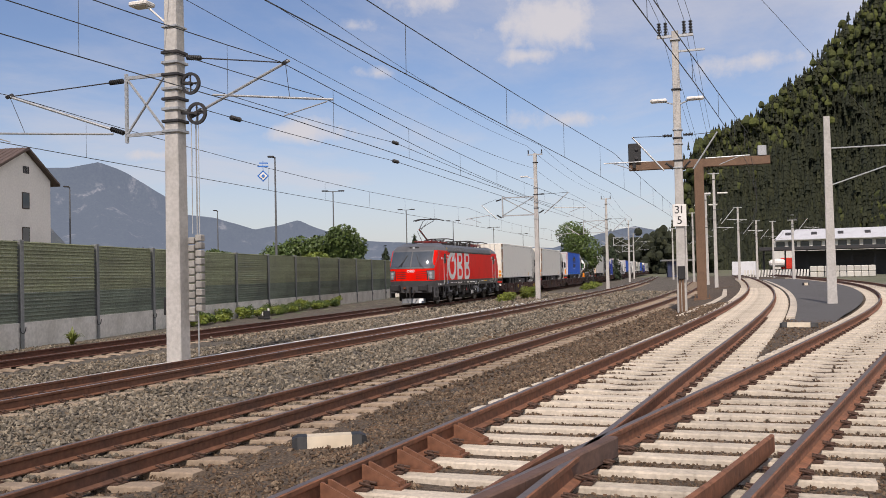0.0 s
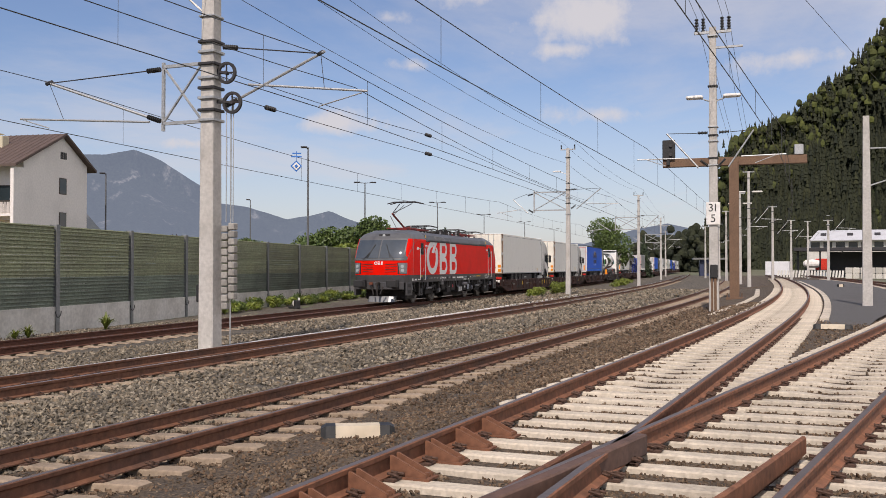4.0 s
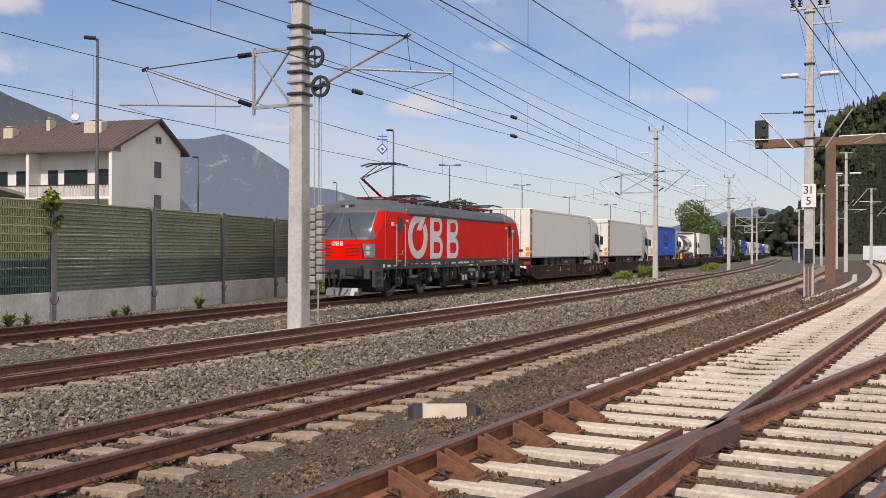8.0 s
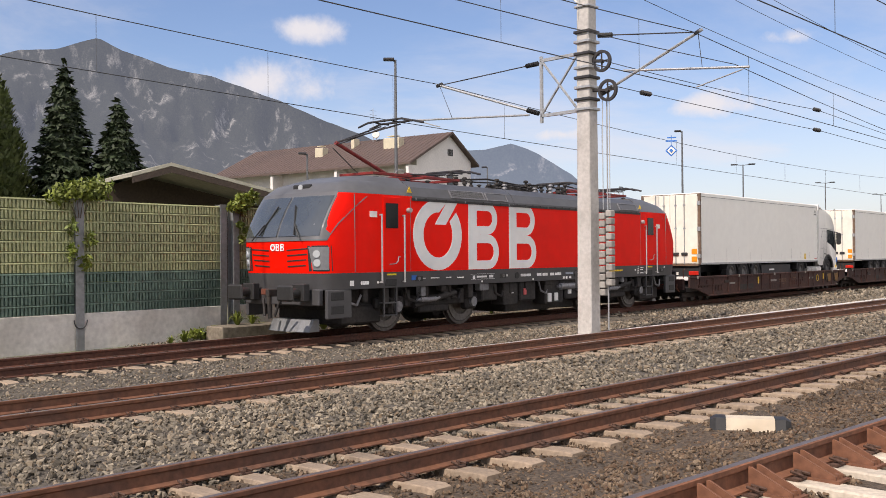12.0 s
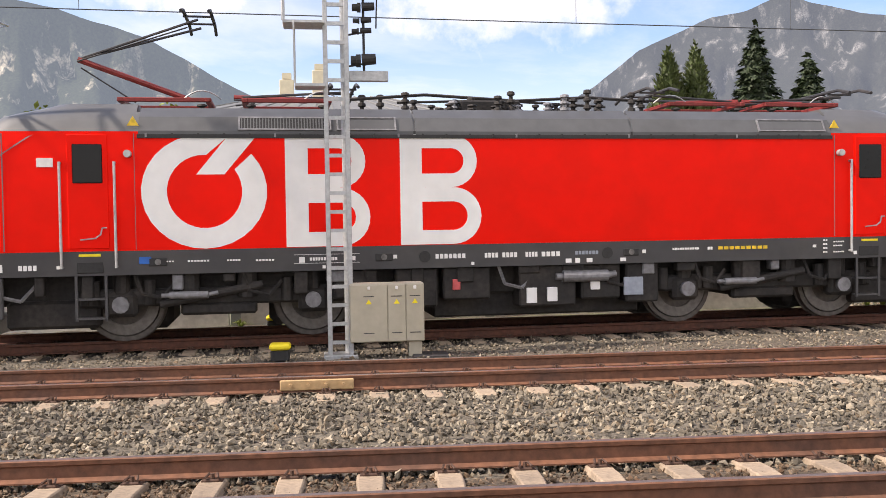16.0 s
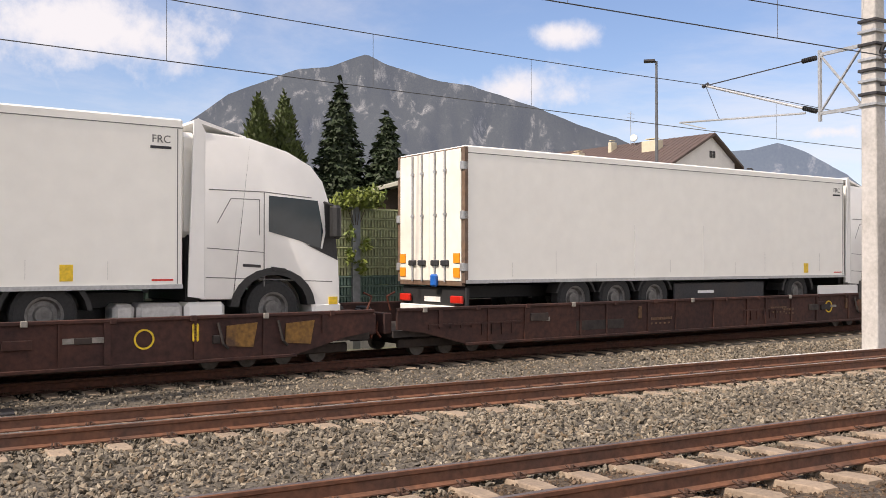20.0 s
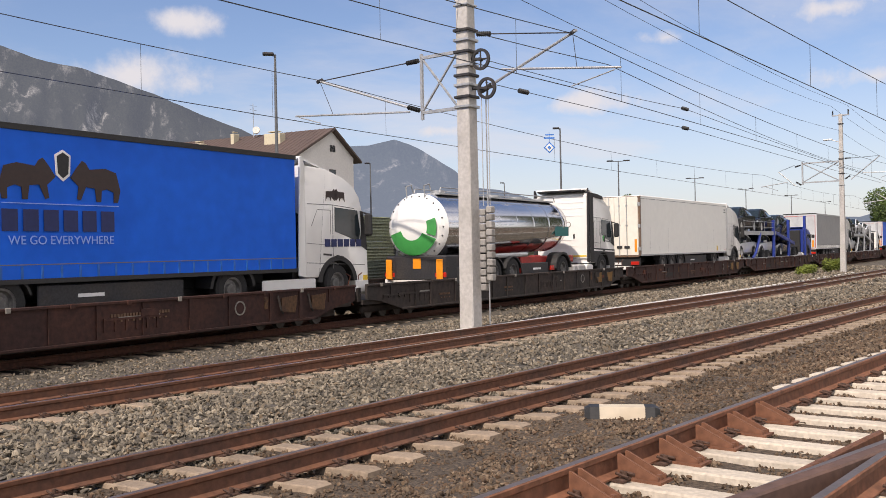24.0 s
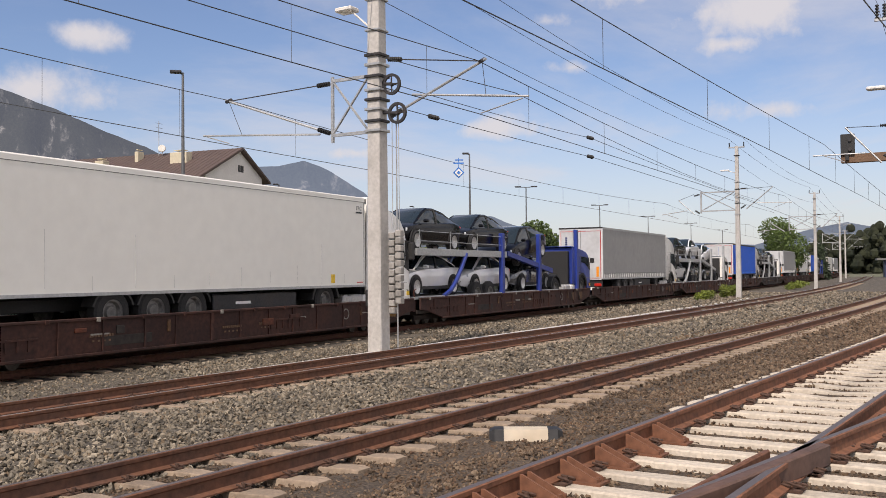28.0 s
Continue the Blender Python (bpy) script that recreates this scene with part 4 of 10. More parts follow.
def plants():
    conifer(18.2, 44.4, 11.7, 5.6, "dark green spruce behind the barrier", M_NEEDLE, 1, 11000, 0.23)
    conifer(20.4, 43.4, 9.9, 5.9, "smaller dark green spruce behind the barrier", M_NEEDLE, 2, 10000, 0.23)
    conifer(13.7, 43.8, 10.4, 3.3, "tall column-shaped thuja in a garden", M_THUJA, 3, 9000, 0.17, True)
    conifer(15.2, 44.4, 10.7, 3.3, "tall column-shaped thuja beside its twin", M_THUJA, 4, 9000, 0.17, True)
    tree(17.2, 38.5, 4.6, 3.2, "young light green tree behind the barrier", M_LEAF_FRESH, 5, 1500, 0.12, 0.1)
    tree(-15.0, 42.0, 7.5, 5.0, "light green garden tree", M_LEAF_FRESH, 6, 1500, 0.16, 0.2)
    tree(-10.5, 46.0, 8.0, 4.5, "light green garden tree behind the house", M_LEAF_FRESH, 7, 1200, 0.16, 0.2)
    for k, (b, d, h, w, m) in enumerate(((60.4, 92, 6.0, 7.0, M_LEAF), (61.6, 84, 4.2, 4.5, M_LEAF_FRESH), (62.9, 90, 6.6, 6.0, M_LEAF), (59.2, 95, 5.2, 5.0, M_LEAF), (55.6, 100, 4.8, 5.0, M_LEAF), (51.2, 84, 4.8, 4.0, M_DARKLEAF), (52.4, 84, 4.6, 4.0, M_DARKLEAF), (49.0, 78, 4.4, 2.5, M_LEAF_FRESH), (77.6, 142, 8.6, 9.0, M_LEAF), (46.3, 76, 4.6, 2.0, M_LEAF_FRESH))):
        tree(d * math.sin(radians(b)), d * math.cos(radians(b)), h, w, "broad green tree behind the barrier", m, 20 + k, 12000, 0.17, 0.12, group="trees behind the barrier")
    for k, (b, d, h) in enumerate(((67.5, 120, 7.6), (65.7, 110, 5.6), (79.6, 190, 9.0))):
        conifer(d * math.sin(radians(b)), d * math.cos(radians(b)), h, h * 0.42, "distant dark spruce beyond the barrier", M_NEEDLE, 40 + k, 1200, 0.3, group="distant spruces")
    # creepers on the barrier
    for k, (x, w, h, hang) in enumerate(((8.9, 1.3, 0.9, 1.1), (13.4, 0.9, 0.8, 0.5), (18.0, 0.85, 0.7, 0.5))):
        px, py, _ = FENCE.at(FENCE.length(x))
        shrub(px, py - 0.12, 2.75, w, h, M_LEAF_FRESH, 60 + k, "light green creeper hanging over the barrier", 1100, 0.075, "creeper", hang)
    # along the foot of the barrier
    for k in range(30):
        x = 33.5 + k * 0.85 + random.uniform(-0.3, 0.3)
        px, py, _ = FENCE.at(FENCE.length(x), -0.75 + random.uniform(-0.25, 0.2))
        shrub(px, py, -0.3, random.uniform(0.9, 1.5), random.uniform(0.35, 0.75), M_LEAF_FRESH if k % 3 else M_LEAF, 100 + k, "low green weeds at the foot of the barrier", 800, 0.06)
    for k, (x, o, r, h) in enumerate(((24.2, -0.9, 0.6, 0.75), (15.9, -0.6, 0.55, 0.6), (16.4, -0.7, 0.4, 0.5), (13.5, -0.8, 0.45, 0.6), (13.9, -0.7, 0.4, 0.5), (20.4, -0.7, 0.45, 0.5), (19.8, -0.7, 0.4, 0.4))):
        px, py, _ = FENCE.at(FENCE.length(x), o)
        blade_tuft(px, py, -0.28, r, h, 200 + k, "bright green long-leaved weed on the ballast")
    for k, (x, y, z, r, h) in enumerate(((12.7, 20.35, 0.05, 0.42, 0.6), (13.2, 20.45, 0.05, 0.35, 0.45), (11.35, 20.55, -0.3, 0.45, 0.45), (11.0, 20.6, -0.3, 0.3, 0.3), (-3.0, 18.9, -0.3, 0.3, 0.25), (-2.2, 18.8, -0.3, 0.25, 0.2))):
        blade_tuft(x, y, z, r, h, 230 + k, "bright green long-leaved weed beside the concrete block" if k < 4 else "small green weed on the rubble")
    shrub(12.1, 20.9, -0.3, 0.9, 0.35, M_LEAF_FRESH, 150, "low green weeds beside the concrete block", 500, 0.06)
    # bushes between the loop and the main track
    for k, (x, y, w) in enumerate(((63.5, 19.2, 2.2), (68.6, 19.0, 1.8), (71.5, 19.6, 2.0), (74.5, 20.2, 1.8), (98, 20.6, 2.5), (106, 21.5, 2.5))):
        shrub(x, y, -0.3, w, 0.95, M_LEAF_FRESH, 170 + k, "bushy green weeds between the tracks", 1400, 0.075)


# ---- masts and overhead line ----
M_WEIGHT = mat("weight_concrete", (0.30, 0.285, 0.26), 0.9, 0, 0.12, 12, 0.3, (0.2, 0.19, 0.17), 0.5, 2.0, loose=0.15)
M_LAMPPOST = mat("lamp_post_grey", (0.13, 0.135, 0.14), 0.5, 0.3, 0.12, 12, 0.05)
def clamp_ring(bm, z, w, h=0.06):
    box(bm, -w / 2 - 0.04, w / 2 + 0.04, -w / 2 - 0.04, w / 2 + 0.04, z, z + h, 0.01)


def insulator(bm, a, b, r=0.07, n=7):
    """A ribbed insulator turned from one piece."""
    a, b = Vector(a), Vector(b)
    q = (b - a).to_track_quat("Z", "Y")
    rings = []
    for k in range(n):
        for f, w in ((0.0, 0.5), (0.15, 1.0), (0.5, 0.9), (0.62, 0.5)):
            c = a.lerp(b, (k + f) / n)
            rings.append([c + q @ Vector((r * w * math.cos(i * 0.785), r * w * math.sin(i * 0.785), 0)) for i in range(8)])
    loft(bm, rings)


def concrete_mast(name, x, y, turn, h, base, tip, label, z0=-0.5):
    """A square tapering concrete mast with a shallow recess down each face."""
    top = thing(name, label, "catenary mast", "catenary masts", m=pose(x, y, z0, 0, 0, turn))
    bm = bmesh.new()
    rings = []
    for u in np.linspace(0, 1, 7):
        w = (base + (tip - base) * u) / 2
        c = w * 0.88
        rings.append([(sx * a, sy * b, h * u) for sx, sy, a, b in ((-1, -1, w, c), (-1, -1, c, w), (1, -1, c, w), (1, -1, w, c), (1, 1, w, c), (1, 1, c, w), (-1, 1, c, w), (-1, 1, w, c))])
    loft(bm, rings)
    part("shaft", bm, M_POLE, top, "pale grey concrete shaft")
    return top


def cantilever(top, ax, ay, az, bx, by, top_z, low_z, side):
    """Tubes that carry the wires: a slanted tube up from the low foot, a level tube, a top tie, insulators."""
    a_low, a_top = Vector((ax, ay, az)), Vector((ax, ay, az + 1.45))
    end = Vector((bx, by, low_z))
    d = (Vector((bx, by, 0)) - Vector((ax, ay, 0)))
    d.normalize()
    head = end - d * 1.0
    head.z = top_z
    bm = bmesh.new()
    rod(bm, a_low + d * 0.45, head, 0.035, n=8)
    part("slant_tube", bm, M_GALV, top)
    bm = bmesh.new()
    mid = (a_low + d * 0.75).lerp(head, 0.28)
    rod(bm, mid, end + d * 0.25, 0.028, n=8)
    rod(bm, end - d * 0.1, end - d * 0.95 - Vector((0, 0, 0.32)), 0.018, n=6)
    part("level_tube", bm, M_GALV, top)
    bm = bmesh.new()
    rod(bm, a_top + d * 0.5, head, 0.014, n=6)
    part("top_tie", bm, M_DARK, top)
    for p in (a_low, a_top):
        bm = bmesh.new()
        q = head if p is a_low else head
        v = (q - p).normalized()
        insulator(bm, p + v * 0.08, p + v * 0.5)
        part("insulator", bm, M_BLACK, top)


def long_arm(top, low, high, apex, tube, end, steady):
    """The arms of a large mast; each point is (y, z): feet of the slanted tube and of the top tie, where they meet, and the level tube with its steady arm."""
    low, high, apex, tube, end, steady = (Vector((0.05, y, z)) for y, z in (low, high, apex, tube, end, steady))
    way = (apex - low).normalized()
    for name, a, b, r, m in (("slant_tube", low + way * 0.45, apex + way * 0.12, 0.036, M_GALV), ("top_tie", high + (apex - high).normalized() * 0.5, apex, 0.016, M_DARK), ("level_tube", tube, end, 0.028, M_GALV), ("steady_arm", end.lerp(steady, 0.12), steady, 0.016, M_GALV), ("hanger", apex, end.lerp(tube, 0.35), 0.008, M_DARK)):
        bm = bmesh.new()
        rod(bm, a, b, r, n=8)
        part(name, bm, m, top)
    for p in (low, high):
        bm = bmesh.new()
        v = (apex - p).normalized()
        insulator(bm, p + v * 0.08, p + v * 0.5)
        part("insulator", bm, M_BLACK, top)
    bm = bmesh.new()
    rod(bm, apex - Vector((0.1, 0, 0.04)), apex + Vector((0.1, 0, 0.06)), 0.05, n=8)
    part("wire_clamp", bm, M_DARK, top)


def big_mast():
    """The near concrete mast with a bracket frame, two cantilevers, tension wheels and weights."""
    for mx, my, first in ((19.0, 14.1, True), (-7.35, 13.0, False)):
        turn = math.degrees(TRACK_B.at(TRACK_B.length(mx))[2])
        top = concrete_mast("catenary_mast", mx, my, turn, 11.5, 0.43, 0.33, "large pale concrete catenary mast with clamps and tension wheels" if first else "pale concrete catenary mast between the tracks")
        for k, z in enumerate((5.55, 5.8, 6.1, 6.35, 6.6, 6.95, 7.25, 7.5)):
            bm = bmesh.new()
            clamp_ring(bm, z + 0.35, 0.40, 0.07)
            part("clamp", bm, M_DARK if k % 2 else M_GALV, top)
        bm = bmesh.new()   # bracket frame towards the loop track
        for z in (5.9, 7.35):
            box(bm, -0.035, 0.035, 0.2, 1.45, z, z + 0.08)
        box(bm, -0.035, 0.035, 1.40, 1.47, 5.75, 7.5), box(bm, -0.04, 0.04, 0.2, 0.28, 5.9, 7.4)
        rod(bm, (0, 0.3, 6.0), (0, 1.4, 7.35), 0.035, n=6), rod(bm, (0, 0.3, 7.35), (0, 1.4, 6.0), 0.035, n=6)
        part("bracket_frame", bm, M_GALV, top, "galvanised bracket frame")
        long_arm(top, (1.5, 6.0), (1.5, 7.35), (5.2, 7.25), (1.9, 6.02), (6.2, 6.34), (5.2, 6.04))
        long_arm(top, (-0.3, 6.25), (-0.25, 7.78), (-3.05, 7.38), (-1.05, 6.78), (-4.28, 6.40), (-3.0, 6.12))
        for z, y in ((7.1, -0.45), (6.35, -0.62)):
            bm = bmesh.new()
            loft(bm, [[(dx, y + q * math.cos(i * math.pi / 12), z + q * math.sin(i * math.pi / 12)) for i in range(24)] for q, dx in ((0.205, -0.03), (0.275, -0.03), (0.275, 0.03), (0.205, 0.03), (0.205, -0.03))], caps=False)
            wheel = part("tension_wheel", bm, M_DARK, top, "dark spoked tension wheel")
            for k in range(4):
                a = math.pi * k / 2
                bm = bmesh.new()
                rod(bm, (0, y, z), (0, y + 0.24 * math.cos(a), z + 0.24 * math.sin(a)), 0.022, n=5)
                part("spoke", bm, M_DARK, wheel)
            bm = bmesh.new()
            rod(bm, (-0.06, y, z), (0.06, y, z), 0.05, n=8)
            part("hub", bm, M_DARK, wheel)
            bm = bmesh.new()
            rod(bm, (0, y, z), (0, -0.15, z + 0.05), 0.04, n=6)
            part("wheel_arm", bm, M_DARK, top)
        for y in (-0.42, -0.62):
            bm = bmesh.new()
            rod(bm, (0.05, y, 6.3), (0.05, y, 3.4), 0.012, n=5)
            part("weight_cable", bm, M_GALV, top)
            for k in range(11 if y > -0.5 else 10):
                bm = bmesh.new()
                z = (1.25 if y > -0.5 else 1.5) + k * 0.19
                box(bm, -0.045, 0.145, y - 0.085, y + 0.085, z, z + 0.165, 0.02)
                part("weight", bm, M_WEIGHT, top, "square concrete weight")
        bm = bmesh.new()
        rod(bm, (0.1, -0.52, 0.4), (0.1, -0.52, 6.2), 0.02, n=6)
        part("guide_rod", bm, M_GALV, top)
        bm = bmesh.new()
        box(bm, -0.12, 0.06, 0.20, 0.34, 1.42, 1.86, 0.02)
        part("switch_box", bm, M_BLACK, top, "black switch box")
        bm = bmesh.new()
        rod(bm, (-0.08, 0.24, 0.3), (-0.08, 0.24, 1.4), 0.03, n=6), rod(bm, (0.0, 0.24, 0.3), (0.0, 0.24, 1.4), 0.03, n=6), rod(bm, (-0.03, 0.24, 1.86), (-0.03, 0.2, 10.0), 0.012, n=5)
        part("conduit", bm, M_DARK, top)
        bm = bmesh.new()
        rod(bm, (0, 0.15, 8.6), (-0.1, 0.75, 9.15), 0.025, n=6)
        box(bm, -0.28, 0.12, 0.62, 1.15, 9.12, 9.24, 0.03)
        part("mast_lamp", bm, M_WHITE, top, "white mast lamp")
        for z in (8.2, 9.0):
            bm = bmesh.new()
            clamp_ring(bm, z + 0.3, 0.37, 0.05)
            part("clamp", bm, M_GALV, top)


def line_mast(x, y, h, turn, left, right, lamp=True, group="catenary masts"):
    """A slim concrete mast with arms to both sides, top insulators and a lamp."""
    top = concrete_mast("catenary_mast", x, y, turn, h + 0.5, 0.36, 0.22, "slim pale concrete catenary mast with cantilevers")
    for k, z in enumerate((5.8, 6.6, 7.0, 7.6, 8.1, h - 0.6)):
        bm = bmesh.new()
        clamp_ring(bm, z + 0.4, 0.27, 0.06)
        part("clamp", bm, M_DARK if k % 2 else M_GALV, top)
    if left:
        bm = bmesh.new()
        for z in (6.5, 7.85):
            box(bm, -0.05, 0.05, 0.1, 2.6, z, z + 0.09)
        box(bm, -0.05, 0.05, 2.52, 2.62, 6.4, 8.0)
        rod(bm, (0, 0.2, 6.6), (0, 2.5, 7.85), 0.035, n=6), rod(bm, (0, 0.2, 7.85), (0, 2.5, 6.6), 0.035, n=6)
        part("bracket_frame", bm, M_GALV, top)
        cantilever(top, 0, 2.6, 6.35, 0, left, 7.4, 6.4, 1)
    if right:
        cantilever(top, 0, -0.15, 6.6, 0.2, -right, 8.1, 6.95, -1)
    bm = bmesh.new()
    box(bm, -0.06, 0.06, -0.55, 0.55, h + 0.38, h + 0.46)
    part("cross_arm", bm, M_GALV, top)
    for y0 in (-0.5, 0.5):
        bm = bmesh.new()
        insulator(bm, (0, y0, h + 0.46), (0, y0, h + 0.8), 0.06, 5)
        part("insulator", bm, M_BLACK, top)
    if lamp:
        bm = bmesh.new()
        rod(bm, (0, 0.1, 9.2), (0, 0.7, 9.4), 0.025, n=6)
        box(bm, -0.12, 0.12, 0.55, 1.15, 9.36, 9.46, 0.03)
        part("mast_lamp", bm, M_WHITE, top)
    return top


def km_mast():
    """The mast with the kilometre board, twin lamps and tall insulators."""
    x, y = 39.8, 4.33
    top = concrete_mast("catenary_mast", x, y, 2, 12.3, 0.40, 0.26, "pale concrete mast with twin lamps and kilometre board")
    for k, z in enumerate((7.0, 7.25, 7.6, 6.3, 6.0, 9.3, 11.4)):
        bm = bmesh.new()
        clamp_ring(bm, z + 0.5, 0.32, 0.06)
        part("clamp", bm, M_DARK if k % 2 else M_GALV, top)
    for sy in (-1, 1):
        bm = bmesh.new()
        rod(bm, (0, sy * 0.1, 9.2), (0, sy * 0.5, 9.35), 0.03, n=6)
        part("lamp_arm", bm, M_GALV, top)
        bm = bmesh.new()
        box(bm, -0.15, 0.15, min(sy * 0.4, sy * 1.1), max(sy * 0.4, sy * 1.1), 9.33, 9.48, 0.05)
        part("lamp_head", bm, M_WHITE, top, "white lamp head")
    bm = bmesh.new()
    box(bm, -0.06, 0.06, -0.75, 0.75, 12.05, 12.15), box(bm, -0.05, 0.05, -1.2, 0, 11.4, 11.48)
    part("cross_arm", bm, M_GALV, top)
    for yy in (-0.65, -0.38, 0.38, 0.65):
        bm = bmesh.new()
        insulator(bm, (0, yy, 12.15), (0, yy, 12.75), 0.085, 5)
        part("insulator", bm, M_BLACK, top)
    board = part("kilometre_board", shape("kilometre_board", (lambda b: (box(b, -0.26, -0.22, -0.28, 0.28, 4.05, 4.98, 0.01), b)[1])(bmesh.new()), M_WHITE), None, top, "white kilometre board")
    for word, z in (("31", 4.60), ("5", 4.16)):
        cu = bpy.data.curves.new("numeral", "FONT")
        cu.body, cu.size, cu.align_x, cu.extrude, cu.space_character = word, 0.46, "CENTER", 0.003, 0.8
        ob = new("numeral", cu)
        me = bpy.data.meshes.new_from_object(ob)
        bpy.data.objects.remove(ob)
        me.materials.clear()
        me.materials.append(M_BLACK)
        part("numeral", me, None, board, "black numeral", m=pose(-0.266, 0, z, 90, 0, -90))
    bm = bmesh.new()
    box(bm, -0.36, -0.2, -0.17, 0.13, 1.85, 2.4, 0.02)
    part("switch_box", bm, M_BLACK, top)
    bm = bmesh.new()
    box(bm, -0.3, -0.22, -0.12, -0.02, 0.4, 1.85), box(bm, -0.3, -0.22, 0.02, 0.1, 0.4, 1.85)
    part("conduit", bm, M_BROWNSTEEL, top)
    cantilever(top, 0, 0.15, 6.45, 0.1, 2.9, 7.95, 6.9, 1)
    cantilever(top, 0, -0.15, 6.45, 0.1, -2.6, 7.95, 6.9, -1)


def gantry():
    """A brown steel post with a cross beam that carries a signal."""
    top = thing("signal_gantry", "brown steel gantry with a black signal box over the tracks", "signal gantry", m=pose(57.8, 5.15, 0, 0, 0, 4))
    bm = bmesh.new()
    box(bm, -0.28, 0.28, -0.28, 0.28, -0.3, 8.15, 0.02)
    part("post", bm, M_BROWNSTEEL, top, "brown steel post")
    bm = bmesh.new()
    box(bm, -0.2, 0.2, -4.1, 4.15, 7.9, 8.4, 0.02)
    part("beam", bm, M_BROWNSTEEL, top, "brown steel beam")
    bm = bmesh.new()
    box(bm, -0.4, 0.4, -0.5, 0.5, -0.3, 0.0)
    for sy in (-1, 1):
        for sx in (-1, 1):
            rod(bm, (sx * 0.35, sy * 0.42, 0), (sx * 0.35, sy * 0.42, 0.25), 0.03, n=6)
    part("foot", bm, M_BROWNSTEEL, top)
    bm = bmesh.new()
    box(bm, -0.35, -0.05, 3.4, 4.15, 8.35, 9.55, 0.03)
    box(bm, -0.5, -0.3, 3.7, 3.9, 8.0, 8.3, 0.02)
    sig = part("signal", bm, M_BLACK, top, "black signal box")
    for z in (8.65, 9.2):
        bm = bmesh.new()
        rod(bm, (-0.45, 3.65, z), (-0.34, 3.65, z), 0.1, n=10)
        part("lens_hood", bm, M_DARK, sig)
    bm = bmesh.new()
    box(bm, -0.25, 0.05, -3.9, -3.4, 8.4, 9.0, 0.03)
    part("lamp_box", bm, M_GALV, top)


def wires():
    """Contact and carrying wires with droppers over each track, and feeders on the mast tops."""
    top = thing("overhead_line", "dark overhead contact wires with droppers above the tracks", "overhead line", "", "structure")

    def span(line, x0, x1, off0, off1, contact, carry, sag, drops=8, r=0.0105):
        s0, s1 = line.length(x0), line.length(x1)
        p = []
        for k in range(drops * 2 + 1):
            u = k / (drops * 2)
            x, y, _ = line.at(s0 + (s1 - s0) * u, off0 + (off1 - off0) * u)
            p.append((x, y, carry - sag * 4 * u * (1 - u), contact))
        d = math.hypot((p[0][0] + p[-1][0]) / 2, p[0][1])
        bm = bmesh.new()
        wire(bm, [(x, y, z) for x, y, z, _ in p], r, 5)
        part("carrying_wire", bm, M_WIRE, top)
        bm = bmesh.new()
        wire(bm, [(x, y, c) for x, y, _, c in p], r, 5)
        part("contact_wire", bm, M_WIRE, top)
        for k in range(1, drops * 2, 2):
            x, y, z, c = p[k]
            bm = bmesh.new()
            rod(bm, (x, y, c), (x, y, z), 0.006, n=4, caps=False)
            part("dropper", bm, M_WIRE, top)
    marks = (-34, -7.35, 19, 66.5, 103.5, 158, 220)
    side_a, side_b = (0.0, 0.1, 0.5, 0.1, 0.0, 0.0, 0.0), (0.0, -0.1, -1.0, 0.0, 0.0, 0.0, 0.0)
    for k in range(6):
        x0, x1 = marks[k], marks[k + 1]
        short = x1 - x0 < 30
        span(TRACK_A, x0, x1, side_a[k], side_a[k + 1], 5.47, 6.75, 0.15 if short else 0.4, 6 if short else 8)
        span(TRACK_B, x0, x1, side_b[k], side_b[k + 1], 5.6, 6.88, 0.3 if short else 0.5, 6 if short else 8)
    for x0, x1 in ((-22, 39.8), (39.8, 92), (92, 150), (150, 215)):
        span(TRACK_C, x0, x1, -0.7 if x0 < 0 else 0.1, 0.1, 5.5, 6.85, 0.45, 9)
        span(TRACK_D, max(x0, -9), x1, 0.1, 0.0, 5.9, 7.3, 0.9, 9)

    def feeder(pts, sag, r=0.0095):
        for a, b in zip(pts, pts[1:]):
            bm = bmesh.new()
            wire(bm, [tuple(Vector(a).lerp(Vector(b), u) - Vector((0, 0, sag * 4 * u * (1 - u)))) for u in np.linspace(0, 1, 9)], r, 5)
            part("feeder_wire", bm, M_WIRE, top)
    for dy, z in ((-0.5, 10.9), (0.5, 10.9), (0.0, 9.2)):
        feeder([(-34, 11 + dy, z - 0.3), (-7.35, 13.0 + dy, z - 0.3), (19, 14.1 + dy, z - 0.3), (66.6, 17.8 + dy, z + 0.3), (103.5, 19.5 + dy, z - 0.4), (158, 26 + dy, z - 0.3), (220, 36 + dy, z)], 0.5)
    for dy in (-0.65, -0.38, 0.38, 0.65):
        feeder([(-40, 1.5 + dy, 12.2), (39.8, 4.33 + dy, 12.3), (92, 6.9 + dy, 11.2), (150, 12 + dy, 11.0)], 0.9)
    feeder([(0, 6.9, 11.2), (34.6, 0.5, 11.0), (90, -10.0, 11.2)], 0.2)
    feeder([(19, 13.65, 6.62), (30.85, 13.37, 6.6), (66.6, 16.3, 6.5)], 0.06)
    feeder([(19, 13.5, 6.0), (30.85, 13.37, 5.92), (66.6, 15.2, 5.75)], 0.03)
    feeder([(-7, 10.7, 6.3), (20.3, 10.75, 6.25), (66, 16.0, 6.6)], 0.3)
    for k, (x, y, z) in enumerate(((30.85, 13.37, 6.6), (30.85, 13.37, 5.92), (20.7, 13.48, 5.97))):
        bm = bmesh.new()
        insulator(bm, (x - 0.2, y, z), (x + 0.25, y, z), 0.07, 5)
        part("insulator", bm, M_BLACK, top)


